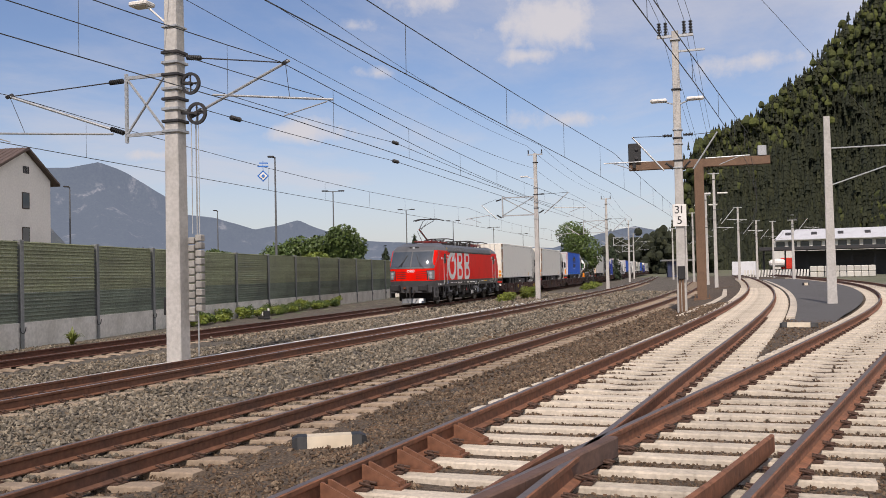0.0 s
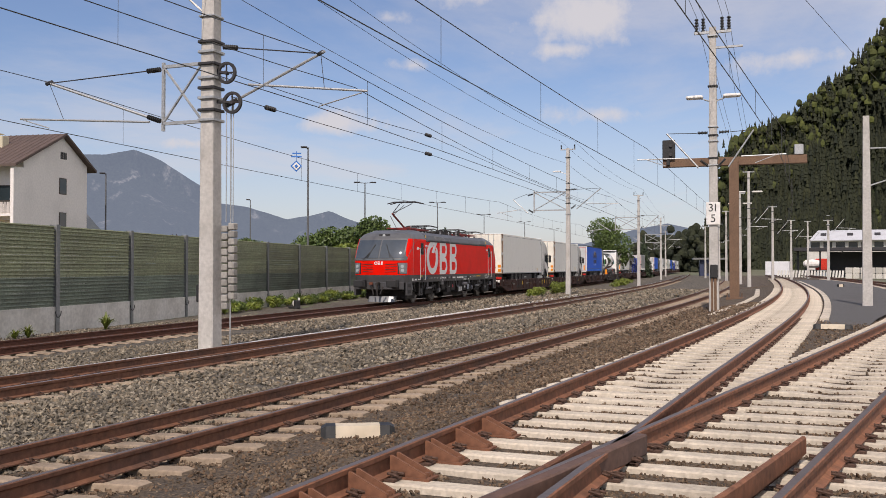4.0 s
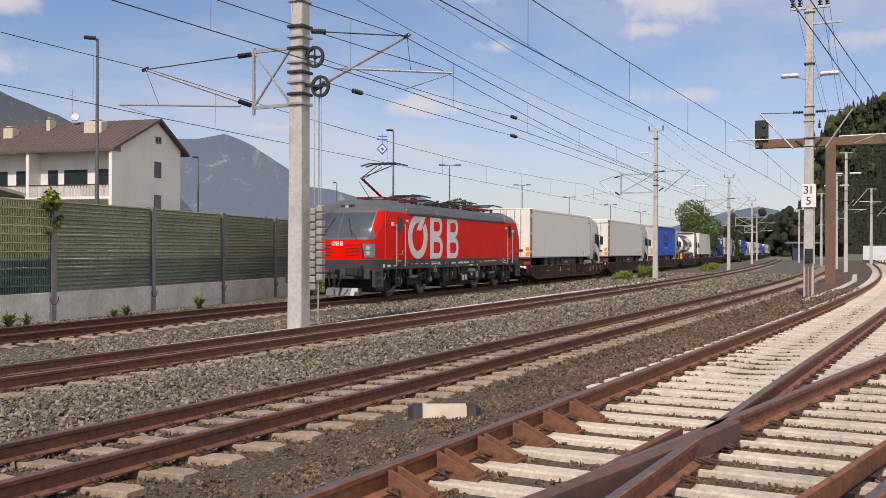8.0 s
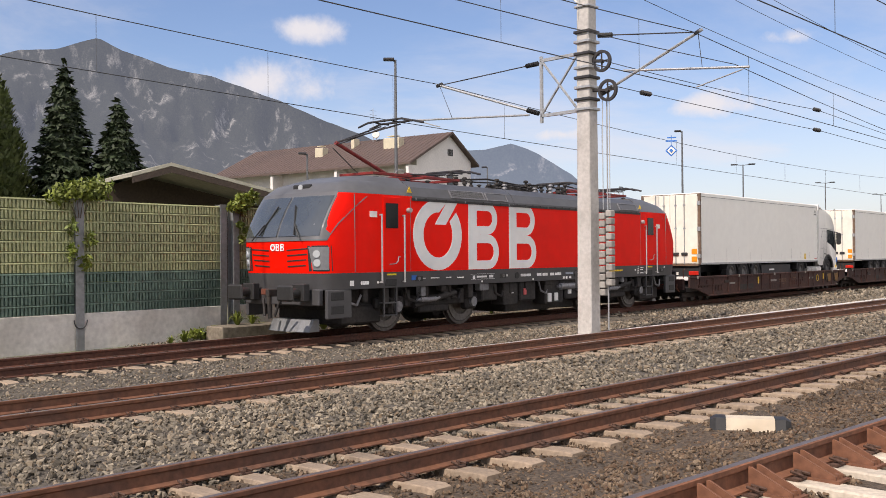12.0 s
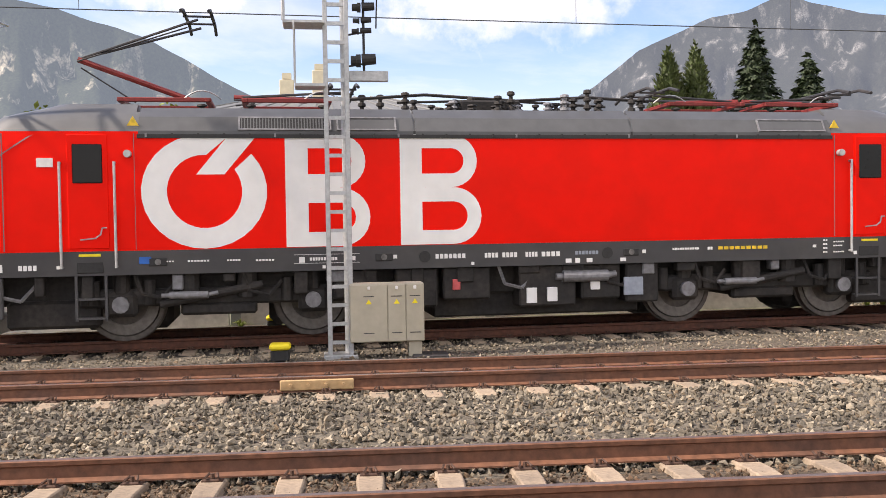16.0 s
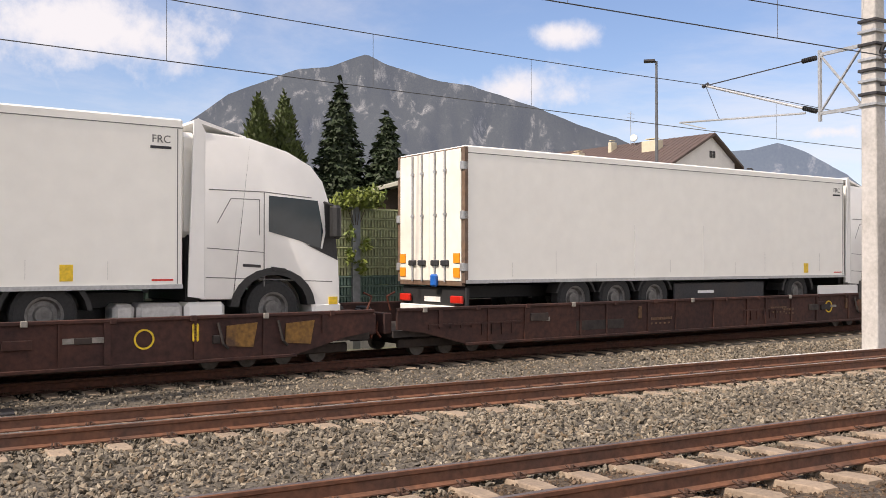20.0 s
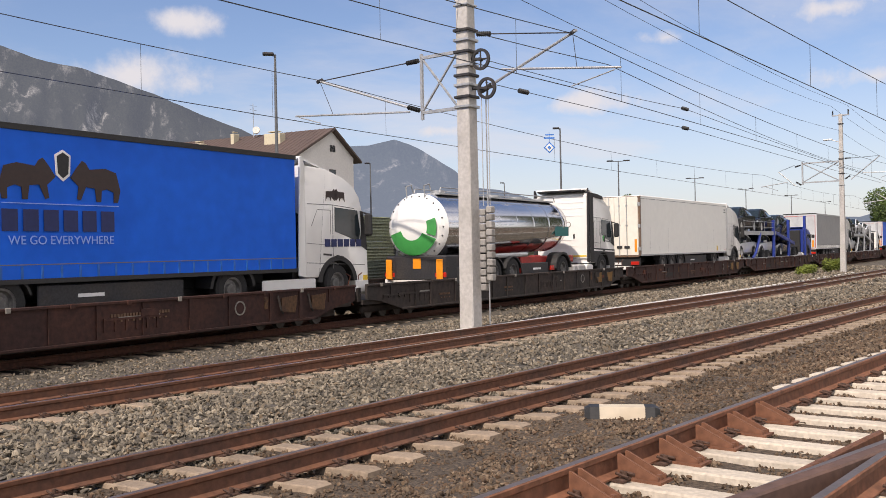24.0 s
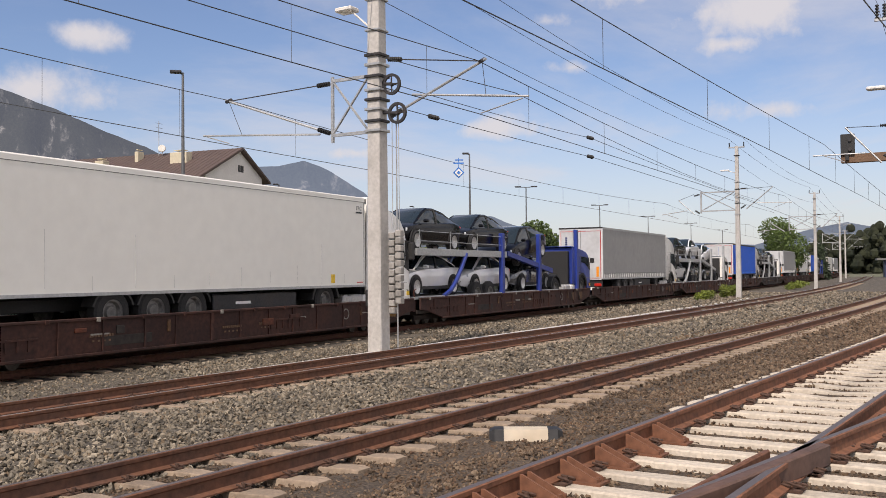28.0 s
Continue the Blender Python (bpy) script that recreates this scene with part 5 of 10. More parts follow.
def el_board():
    bm = bmesh.new()
    x, y, z = 32.7, 20.1, 5.95
    top = thing("line_sign", "blue and white diamond sign hung from the wire", "railway sign", m=pose(x, y, z, 0, 0, -58))
    blue = mat("sign_blue", (0.03, 0.16, 0.5), 0.5)
    plate(bm, ((0, -0.24), (0.24, 0), (0, 0.24), (-0.24, 0)), 0.02, "y")
    part("board", bm, blue, top)
    bm = bmesh.new()
    plate(bm, ((0, -0.17), (0.17, 0), (0, 0.17), (-0.17, 0)), 0.01, "y", -0.012)
    part("field", bm, M_WHITE, top)
    bm = bmesh.new()
    plate(bm, ((0, -0.08), (0.08, 0), (0, 0.08), (-0.08, 0)), 0.01, "y", -0.024)
    part("core", bm, blue, top)
    bm = bmesh.new()
    box(bm, -0.22, 0.22, -0.01, 0.01, 0.36, 0.42), box(bm, -0.16, 0.2, -0.01, 0.01, 0.5, 0.55), rod(bm, (0, 0, 0.2), (0, 0, 0.62), 0.012, n=5)
    part("hanger", bm, blue, top)


def lamp_post(b, d, h, twin=False, label="grey street lamp behind the barrier"):
    x, y = d * math.sin(radians(b)), d * math.cos(radians(b))
    top = thing("street_lamp", label, "street lamp", "street lamps", m=pose(x, y, -0.3, 0, 0, -b))
    bm = bmesh.new()
    rod(bm, (0, 0, 0), (0, 0, h + 0.3), 0.11, 0.055, n=10)
    part("pole", bm, M_LAMPPOST, top)
    for s in ((-1, 1) if twin else (-1,)):
        bm = bmesh.new()
        rod(bm, (0, 0, h + 0.24), (s * (0.8 if twin else 0.3), 0, h + 0.3), 0.035, n=6)
        part("arm", bm, M_LAMPPOST, top)
        bm = bmesh.new()
        a, c = (0.5, 1.15) if twin else (0.05, 0.55)
        box(bm, min(s * a, s * c), max(s * a, s * c), -0.16, 0.16, h + 0.26, h + 0.38, 0.03)
        part("head", bm, M_DARK, top)


def masts():
    big_mast()
    line_mast(66.6, 17.7, 10.6, 3, 5.2, 3.4)
    line_mast(103.5, 19.5, 9.9, 6, 5.6, 3.2, False)
    line_mast(158, 26.1, 10.2, 7, 5.6, 3.2, False)
    line_mast(215, 34.5, 10.2, 8, 5.6, 3.2, False)
    km_mast()
    gantry()
    wires()
    el_board()
    r = concrete_mast("catenary_mast", 41.0, -1.5, 0, 8.2, 0.40, 0.24, "plain pale concrete mast on the asphalt", -0.3)
    for z0, z1 in ((6.9, 6.9), (5.4, 6.4)):
        bm = bmesh.new()
        rod(bm, (0.1, -0.15, z0), (0.3, -3.2, z1), 0.03, n=6)
        part("tube", bm, M_GALV, r)
    for k, (b, d, h) in enumerate(((85.7, 95, 11.2), (85.2, 112, 10.4), (87.0, 125, 9.6), (84.4, 140, 10), (84.0, 170, 9.5), (88.0, 150, 9), (90.0, 120, 7.5), (83.2, 180, 9.5), (88.9, 165, 9.5))):
        top = line_mast(d * math.sin(radians(b)), d * math.cos(radians(b)), h, 6, 0, 2.8, False, "distant masts")
        if k < 2:
            for sy in (-1, 1):
                bm = bmesh.new()
                box(bm, -0.15, 0.15, min(sy * 0.3, sy * 1.3), max(sy * 0.3, sy * 1.3), 9.6, 9.75, 0.04)
                part("lamp_head", bm, M_WHITE, top)
    for b, d, h, twin in ((41.65, 42, 10.7, False), (47.3, 90, 10.4, False), (55.57, 120, 10.4, False), (59.07, 70, 10.8, False), (62.54, 95, 10.5, True), (67.02, 125, 10.6, True), (69.9, 150, 10.4, True), (72.4, 175, 10.4, True), (74.2, 205, 10.3, True), (36.2, 58, 8.2, False)):
        lamp_post(b, d, h, twin)


# ---- by the track ----
def signal_ladder():
    """A galvanised ladder mast with signal heads and a small basket."""
    top = thing("signal_mast", "galvanised ladder signal mast beside the track", "signal", m=pose(-0.76, 14.2, -0.25, 0, 0, 4))
    for dx in (-0.16, 0.16):
        bm = bmesh.new()
        box(bm, dx - 0.035, dx + 0.035, -0.03, 0.03, 0, 6.0, 0.006)
        part("stringer", bm, M_GALV, top)
    for k in range(20):
        bm = bmesh.new()
        box(bm, -0.16, 0.16, -0.02, 0.02, 0.18 + 0.285 * k, 0.235 + 0.285 * k)
        part("rung", bm, M_GALV, top)
    bm = bmesh.new()
    rod(bm, (0.12, 0.25, 0), (0.12, 0.25, 5.9), 0.05, n=10)
    part("mast", bm, M_GALV, top)
    bm = bmesh.new()
    box(bm, -0.26, 0.26, -0.10, 0.36, -0.1, 0.02, 0.01)
    part("foot", bm, M_GALV, top)
    bm = bmesh.new()   # two small gratings, the upper with its rail
    for x0, z, ya, yb in ((-0.78, 5.04, -0.2, 0.3), (-0.62, 4.1, -0.2, 0.25)):
        box(bm, x0, -0.16, ya, yb, z - 0.022, z + 0.022, 0.006)
        part("platform", bm, M_GALV, top, "small work platform")
        bm = bmesh.new()
    for y in (-0.2, 0.3):
        rod(bm, (-0.78, y, 5.05), (-0.78, y, 6.0), 0.022, n=6), rod(bm, (-0.62, y - 0.02, 4.12), (-0.62, y - 0.02, 5.05), 0.014, n=6)
    rod(bm, (-0.78, -0.2, 6.0), (-0.78, 0.3, 6.0), 0.02, n=6), rod(bm, (-0.78, -0.2, 6.0), (-0.16, -0.2, 6.0), 0.02, n=6)
    part("basket_rail", bm, M_GALV, top, "rail of the work platform")
    bm = bmesh.new()
    box(bm, 0.2, 0.80, 0.1, 0.2, 4.2, 4.36, 0.01)
    part("side_arm", bm, M_GALV, top)
    for z, r, x0, x1 in ((4.51, 0.10, 0.23, 0.61), (4.96, 0.05, 0.25, 0.55), (5.12, 0.05, 0.27, 0.55), (5.32, 0.075, 0.26, 0.60), (5.60, 0.13, 0.30, 0.82)):
        bm = bmesh.new()
        m = (x0 + x1) / 2 - 0.04
        rod(bm, (x0, 0.1, z), (x0 + 0.08, 0.1, z), r * 0.75, n=12), rod(bm, (x0 + 0.08, 0.1, z), (m, 0.1, z), r, n=12)
        rod(bm, (m + 0.02, 0.1, z + r * 0.15), (x1, 0.1, z + r * 0.3), r * 0.92, r * 0.8, n=12)
        part("signal_lamp", bm, M_BLACK, top, "black hooded signal lamp")
    bm = bmesh.new()
    rod(bm, (0.43, 0.12, 4.36), (0.43, 0.12, 5.75), 0.022, n=6)
    for z in (4.42, 4.9, 5.45):
        rod(bm, (0.16, 0.12, z), (0.43, 0.12, z + 0.05), 0.016, n=5)
    rod(bm, (0.62, 0.08, 5.0), (0.64, 0.08, 5.5), 0.012, n=5)
    part("lamp_bar", bm, M_BLACK, top)


def cabinet():
    top = thing("switch_cabinet", "beige metal switch cabinet with three doors and warning signs", "cabinet", m=pose(-0.02, 14.2, -0.05, 0, 0, 4))
    beige = mat("cabinet_beige", (0.42, 0.38, 0.29), 0.55, 0, 0.05, 8, 0.05, (0.36, 0.32, 0.24), 0.4, 1.5)
    bm = bmesh.new()
    box(bm, -0.60, 0.54, -0.05, 0.32, 0.0, 0.90, 0.015)
    part("body", bm, beige, top)
    for x0, x1 in ((-0.59, -0.03), (-0.02, 0.25), (0.26, 0.53)):
        bm = bmesh.new()
        box(bm, x0, x1, -0.075, -0.05, 0.015, 0.885, 0.006)
        d = part("door", bm, beige, top)
        c = (x0 + x1) / 2
        for z in (0.14, 0.70):
            bm = bmesh.new()
            box(bm, c - 0.08, c + 0.08, -0.082, -0.07, z, z + 0.012)
            part("vent", bm, M_DARK, d)
        bm = bmesh.new()
        plate(bm, ((c - 0.045, 0.59), (c + 0.045, 0.59), (c, 0.66)), 0.01, "y", -0.086)
        part("warning_sign", bm, M_YELLOW, d, "yellow triangular warning sign")
        bm = bmesh.new()
        box(bm, c - 0.022, c + 0.022, -0.1, -0.07, 0.81, 0.86, 0.006)
        part("lock", bm, M_WHITE, d)
    bm = bmesh.new()
    box(bm, 0.30, 0.50, 0, 0.25, -0.25, 0.0)
    part("leg", bm, beige, top)
    bm = bmesh.new()
    box(bm, 0.35, 0.92, -0.2, 0.25, -0.3, -0.2, 0.02)
    part("cable_cover", bm, M_DARK, top)
    for x, y in ((-1.66, 14.0), (-2.25, 18.35)):
        t2 = thing("track_magnet", "black track box with a bright yellow lid", "track box", "track boxes", m=pose(x, y, -0.27, 0, 0, 4))
        bm = bmesh.new()
        box(bm, -0.14, 0.14, -0.14, 0.14, 0, 0.17, 0.02)
        part("box", bm, M_BLACK, t2)
        bm = bmesh.new()
        box(bm, -0.16, 0.16, -0.16, 0.16, 0.17, 0.26, 0.03)
        part("lid", bm, M_YELLOW, t2, "bright yellow lid")
    bm = bmesh.new()
    loft(bm, [[(-0.28, -0.2, 0), (0.28, -0.2, 0), (0.28, 0.2, 0), (-0.28, 0.2, 0)], [(-0.14, -0.12, 0.3), (0.22, -0.12, 0.3), (0.22, 0.12, 0.3), (-0.14, 0.12, 0.3)]])
    single("concrete_block", bm, M_CONC, "small pale concrete foot on the rubble", "concrete block", m=pose(-1.75, 18.3, -0.3, 0, 0, 4))


def markers():
    def block(x, y, z, turn, ln, wd, ht, label):
        top = thing("fouling_marker", label, "track marker", "fouling markers", m=pose(x, y, z, 0, 0, turn))
        bm = bmesh.new()
        prof = [(-wd / 2, 0), (-wd * 0.36, ht), (wd * 0.36, ht), (wd / 2, 0)]
        loft(bm, [[(xx, a, b) for a, b in prof] for xx in (-ln * 0.30, ln * 0.30)])
        part("middle", bm, mat("marker_cream", (0.58, 0.50, 0.38), 0.8, 0, 0.08, 12, 0.1, (0.40, 0.32, 0.22), 0.6, 3.0), top, "cream middle")
        for s in (-1, 1):
            bm = bmesh.new()
            loft(bm, [[(s * ln * u, a * k, b * (1.02 if u < 0.45 else 0.8)) for a, b in prof] for u, k in ((0.302, 1.03), (0.43, 1.03), (0.5, 0.8))])
            part("end", bm, M_BLACK, top, "black end")
    block(9.055, 4.69, float(ground_z(9.0, 4.75)), -60, 0.80, 0.28, 0.125, "white fouling marker with black ends on the ballast")
    block(26.2, -0.16, float(ground_z(26.2, -0.16)) + 0.02, 88, 0.95, 0.26, 0.12, "low white fouling marker with black ends")
    block(80, -0.9, 0.05, -70, 0.5, 0.35, 0.4, "white marker stone beside the siding")
    bm = bmesh.new()   # insulated joint plate on the second track
    x, y, a = TRACK_B.at(TRACK_B.length(-0.9), -0.80)
    box(bm, -0.42, 0.42, -0.03, 0.01, -0.15, -0.03, 0.01)
    for k in range(4):
        rod(bm, (-0.3 + 0.2 * k, -0.06, -0.09), (-0.3 + 0.2 * k, 0.0, -0.09), 0.022, n=6)
    single("rail_joint_plate", bm, mat("joint_ochre", (0.42, 0.28, 0.14), 0.7, 0, 0.15, 12, 0.1), "ochre insulated joint plate bolted on the rail", "rail joint", m=pose(x, y, RAIL_B + 0.055, 0, 0, math.degrees(a)))
    bm = bmesh.new()
    box(bm, -0.02, 2.0, -0.35, 0.35, 0, 0.42, 0.03)
    stone = mat("old_concrete", (0.20, 0.17, 0.13), 0.95, 0, 0.25, 10, 0.5, (0.11, 0.10, 0.06), 0.7, 1.5)
    single("concrete_block", bm, stone, "weathered concrete block overgrown with weeds", "concrete block", m=pose(12.05, 20.35, -0.35, 0, 0, 4))
    # small dwarf signal by the loop track
    top = thing("dwarf_signal", "low black dwarf signal with white plates in the weeds", "signal", m=pose(40.4, 24.8, -0.3, 0, 0, 58))
    bm = bmesh.new()
    box(bm, -0.16, 0.10, -0.12, 0.14, 0, 0.42, 0.02), box(bm, -0.2, 0.5, -0.05, 0.25, 0, 0.1, 0.02)
    part("housing", bm, M_BLACK, top)
    bm = bmesh.new()
    box(bm, -0.02, 0.16, -0.16, -0.13, 0.14, 0.55, 0.01)
    part("plate", bm, M_WHITE, top, "upright white plate")
    bm = bmesh.new()
    rod(bm, (0.42, -0.16, 0.26), (0.40, -0.05, 0.26), 0.15, n=16)
    part("disc", bm, M_WHITE, top, "round white disc")
    top = thing("track_cabinet", "grey concrete track cabinet in front of the barrier", "cabinet", m=pose(79.5, 34.6, -0.3, 0, 0, 10))
    bm = bmesh.new()
    box(bm, -0.85, 0.85, -0.5, 0.5, 0, 2.1, 0.03)
    part("body", bm, M_CONC, top)
    bm = bmesh.new()
    box(bm, -0.92, 0.92, -0.57, 0.57, 2.1, 2.22, 0.03)
    part("lid", bm, M_CONC, top)
    # cable trough along the second track
    top = thing("cable_trough", "pale concrete cable trough along the ballast", "cable trough", "", "structure")
    s = TRACK_B.length(5)
    for k in range(62):
        x, y, a = TRACK_B.at(s + k, 1.75 + 0.012 * k)
        bm = bmesh.new()
        box(bm, 0, 0.985, -0.11, 0.11, -0.2, 0.03, 0.01)
        part("trough_lid", bm, M_CONC, top, m=pose(x, y, RAIL_B - 0.20, 0, 0, math.degrees(a)))


# ---- buildings ----
M_PLASTER = mat("plaster_white", (0.76, 0.72, 0.68), 0.9, 0, 0.05, 6, 0.1, (0.56, 0.53, 0.50), 0.4, 0.3)
M_PLASTER2 = mat("plaster_cream", (0.58, 0.52, 0.38), 0.9, 0, 0.05, 6, 0.1, (0.5, 0.45, 0.33), 0.4, 0.3)
M_ROOFTILE = mat("roof_brown", (0.105, 0.072, 0.06), 0.7, 0, 0.12, 5, 0.1, (0.075, 0.053, 0.046), 0.5, 0.4)
M_ROOFMETAL = mat("roof_metal", (0.20, 0.20, 0.19), 0.5, 0.3, 0.08, 5, 0.05, (0.15, 0.15, 0.145), 0.5, 0.4)
M_ROOFPALE = mat("roof_pale", (0.36, 0.35, 0.28), 0.8, 0, 0.1, 5, 0.1, (0.28, 0.27, 0.21), 0.5, 0.5)
M_WOODDARK = mat("timber_dark", (0.05, 0.035, 0.025), 0.8, 0, 0.2, 10, 0.1)
M_BALCONY = mat("balcony_wood", (0.52, 0.47, 0.43), 0.8, 0, 0.1, 8, 0.1, loose=0.15)
M_AWNING = mat("awning_cream", (0.70, 0.62, 0.45), 0.8, 0, 0.05, 8, 0)


def window(parent, face, u, z, w, h, mirror=1):
    """A window on a wall. face: pose of the wall plane, x along it, y out of it."""
    bm = bmesh.new()
    box(bm, u - w / 2 - 0.07, u + w / 2 + 0.07, -0.02, 0.03, z - 0.07, z + h + 0.07, 0.01)
    f = part("window", bm, M_WOODDARK, parent, m=face)
    bm = bmesh.new()
    box(bm, u - w / 2, u + w / 2, 0.03, 0.036, z, z + h)
    part("pane", bm, M_GLASS, f)


def house():
    """Three-storey apartment house with balconies in two bays and a shallow brown roof."""
    c, lx = Vector((54.5, 58.6)), Vector((-4.3, 24.4)).normalized()
    gx = Vector((lx.y, -lx.x))
    turn = math.degrees(math.atan2(lx.y, lx.x))
    top = thing("apartment_house", "white plastered apartment house with brown roof and balconies", "house", "houses behind the barrier", m=pose(c.x, c.y, -0.3, 0, 0, turn))
    # local x: along the balcony front, y: to the left of it (out of the front), the house lies at y < 0
    L, W, E0, R, E1 = 24.8, 8.4, 10.7, 13.1, 10.9
    bm = bmesh.new()
    loft(bm, [[(x, 0, 0), (x, 0, E0), (x, -4.9, R), (x, -W, E1), (x, -W, 0)] for x in (0, L)])
    part("wall", bm, M_PLASTER, top)
    bm = bmesh.new()
    loft(bm, [[(x, 1.5, E0 - 0.75), (x, -4.9, R + 0.05), (x, -W - 0.8, E1 - 0.45), (x, -W - 0.8, E1 - 0.25), (x, -4.9, R + 0.25), (x, 1.5, E0 - 0.55)] for x in (-0.45, L + 0.4)])
    roof = part("roof", bm, M_ROOFTILE, top, "shallow brown sheet roof")
    for k in range(48):
        x = -0.4 + k * 0.535
        bm = bmesh.new()
        a, b = Vector((x, 1.5, E0 - 0.54)), Vector((x, -4.9, R + 0.26))
        rod(bm, a, b, 0.035, n=4)
        part("roof_seam", bm, M_ROOFTILE, roof)
    front = pose(0, 0, 0)
    # side walls between the bays, two balconies high
    for x in (0.0, 8.2, 16.4, L):
        bm = bmesh.new()
        box(bm, x - 0.15, x + 0.15, 0, 1.35, 0, E0 - 0.75)
        part("bay_wall", bm, M_PLASTER, top)
    for x0 in (0.15, 8.35, 16.55):
        for z in (3.1, 6.1):
            bm = bmesh.new()
            box(bm, x0, x0 + 7.9, 0, 1.3, z, z + 0.18)
            bal = part("balcony", bm, M_PLASTER, top)
            for k in range(26):
                bm = bmesh.new()
                xx = x0 + 0.08 + k * 0.302
                box(bm, xx, xx + 0.24, 1.26, 1.30, z + 0.2, z + 1.12)
                part("board", bm, M_BALCONY, bal)
            bm = bmesh.new()
            box(bm, x0, x0 + 7.9, 1.22, 1.34, z + 1.12, z + 1.2)
            part("hand_rail", bm, M_WOODDARK, bal)
            if z < 5:
                for k in range(3):
                    bm = bmesh.new()
                    xa = x0 + 0.2 + k * 2.6
                    loft(bm, [[(x, 0.1, z + 2.75), (x, 1.6, z + 2.25), (x, 1.6, z + 2.2), (x, 0.1, z + 2.7)] for x in (xa, xa + 2.45)])
                    part("awning", bm, M_AWNING, bal, "cream awning")
        for z in (0.8, 3.5, 6.5):
            for u, w in ((1.5, 1.3), (4.3, 2.2), (6.6, 0.9)):
                window(top, front, x0 + u, z + 0.7, w, 1.35)
    for z in (5.4, 8.3):
        window(top, pose(0, 0, 0, 0, 0, 90), -5.0, z, 0.85, 1.25)
    bm = bmesh.new()
    for k in range(4):
        box(bm, -0.04, 0.0, -4.8 - k * 0.22, -4.66 - k * 0.22, 11.2, 11.8)
    part("gable_vent", bm, M_DARK, top)
    for x, y, w, h in ((4.5, -2.5, 1.8, 1.0), (13, -2.0, 1.0, 0.9), (10, -3.5, 0.4, 1.0)):
        bm = bmesh.new()
        zz = E0 + (R - E0) * (-y / 4.9)
        box(bm, x - w / 2, x + w / 2, y - 0.4, y + 0.4, zz - 0.3, zz + h, 0.02)
        box(bm, x - w * 0.3, x + w * 0.3, y - 0.3, y + 0.3, zz + h + 0.15, zz + h + 0.22)
        part("chimney", bm, M_PLASTER2, top)
    bm = bmesh.new()
    rod(bm, (8.6, -4.5, R), (8.6, -4.5, R + 3.2), 0.03, n=6)
    for z in (2.2, 2.6, 3.0):
        rod(bm, (8.6, -5.0, R + z), (8.6, -4.0, R + z), 0.015, n=5)
    part("antenna", bm, M_GALV, top)
    bm = bmesh.new()
    rod(bm, (8.0, -4.2, R + 0.6), (7.95, -4.1, R + 0.63), 0.36, 0.34, n=16)
    rod(bm, (8.0, -4.3, R), (8.0, -4.2, R + 0.6), 0.03, n=6)
    part("dish", bm, M_CONC, top)


def shed():
    top = thing("open_shed", "dark open shed with a pale shallow roof", "shed", m=pose(18.7, 35.4, -0.3, 0, 0, -8))
    # gable faces the tracks; x along the gable, y away
    bm = bmesh.new()
    for x0, z0, x1, z1 in ((-1.6, 5.35, 0.0, 5.85), (0.0, 5.85, 7.6, 4.25)):
        loft(bm, [[(x0, y, z0), (x1, y, z1), (x1, y, z1 + 0.14), (x0, y, z0 + 0.14)] for y in (-0.7, 11.0)])
    part("roof", bm, M_ROOFPALE, top, "pale roof sheets")
    bm = bmesh.new()
    for x0, z0, x1, z1 in ((-1.6, 5.33, 0.0, 5.83), (0.0, 5.83, 7.6, 4.23)):
        loft(bm, [[(x0, y, z0 - 0.25), (x1, y, z1 - 0.25), (x1, y, z1), (x0, y, z0)] for y in (-0.72, -0.66)])
    part("fascia", bm, M_WOODDARK, top)
    bm = bmesh.new()
    loft(bm, [[(-1.5, y, 0), (-1.5, y, 5.2), (0, y, 5.7), (7.2, y, 4.2), (7.2, y, 0)] for y in (3.0, 3.2)])
    part("back_wall", bm, M_WOODDARK, top)
    for x in (-1.4, 2.5, 6.8):
        bm = bmesh.new()
        box(bm, x - 0.1, x + 0.1, -0.1, 0.1, 0, 4.3)
        part("post", bm, M_WOODDARK, top)
    bm = bmesh.new()
    box(bm, 3.4, 3.9, 5.2, 5.7, 4.9, 6.0)
    part("chimney", bm, M_PLASTER2, top)


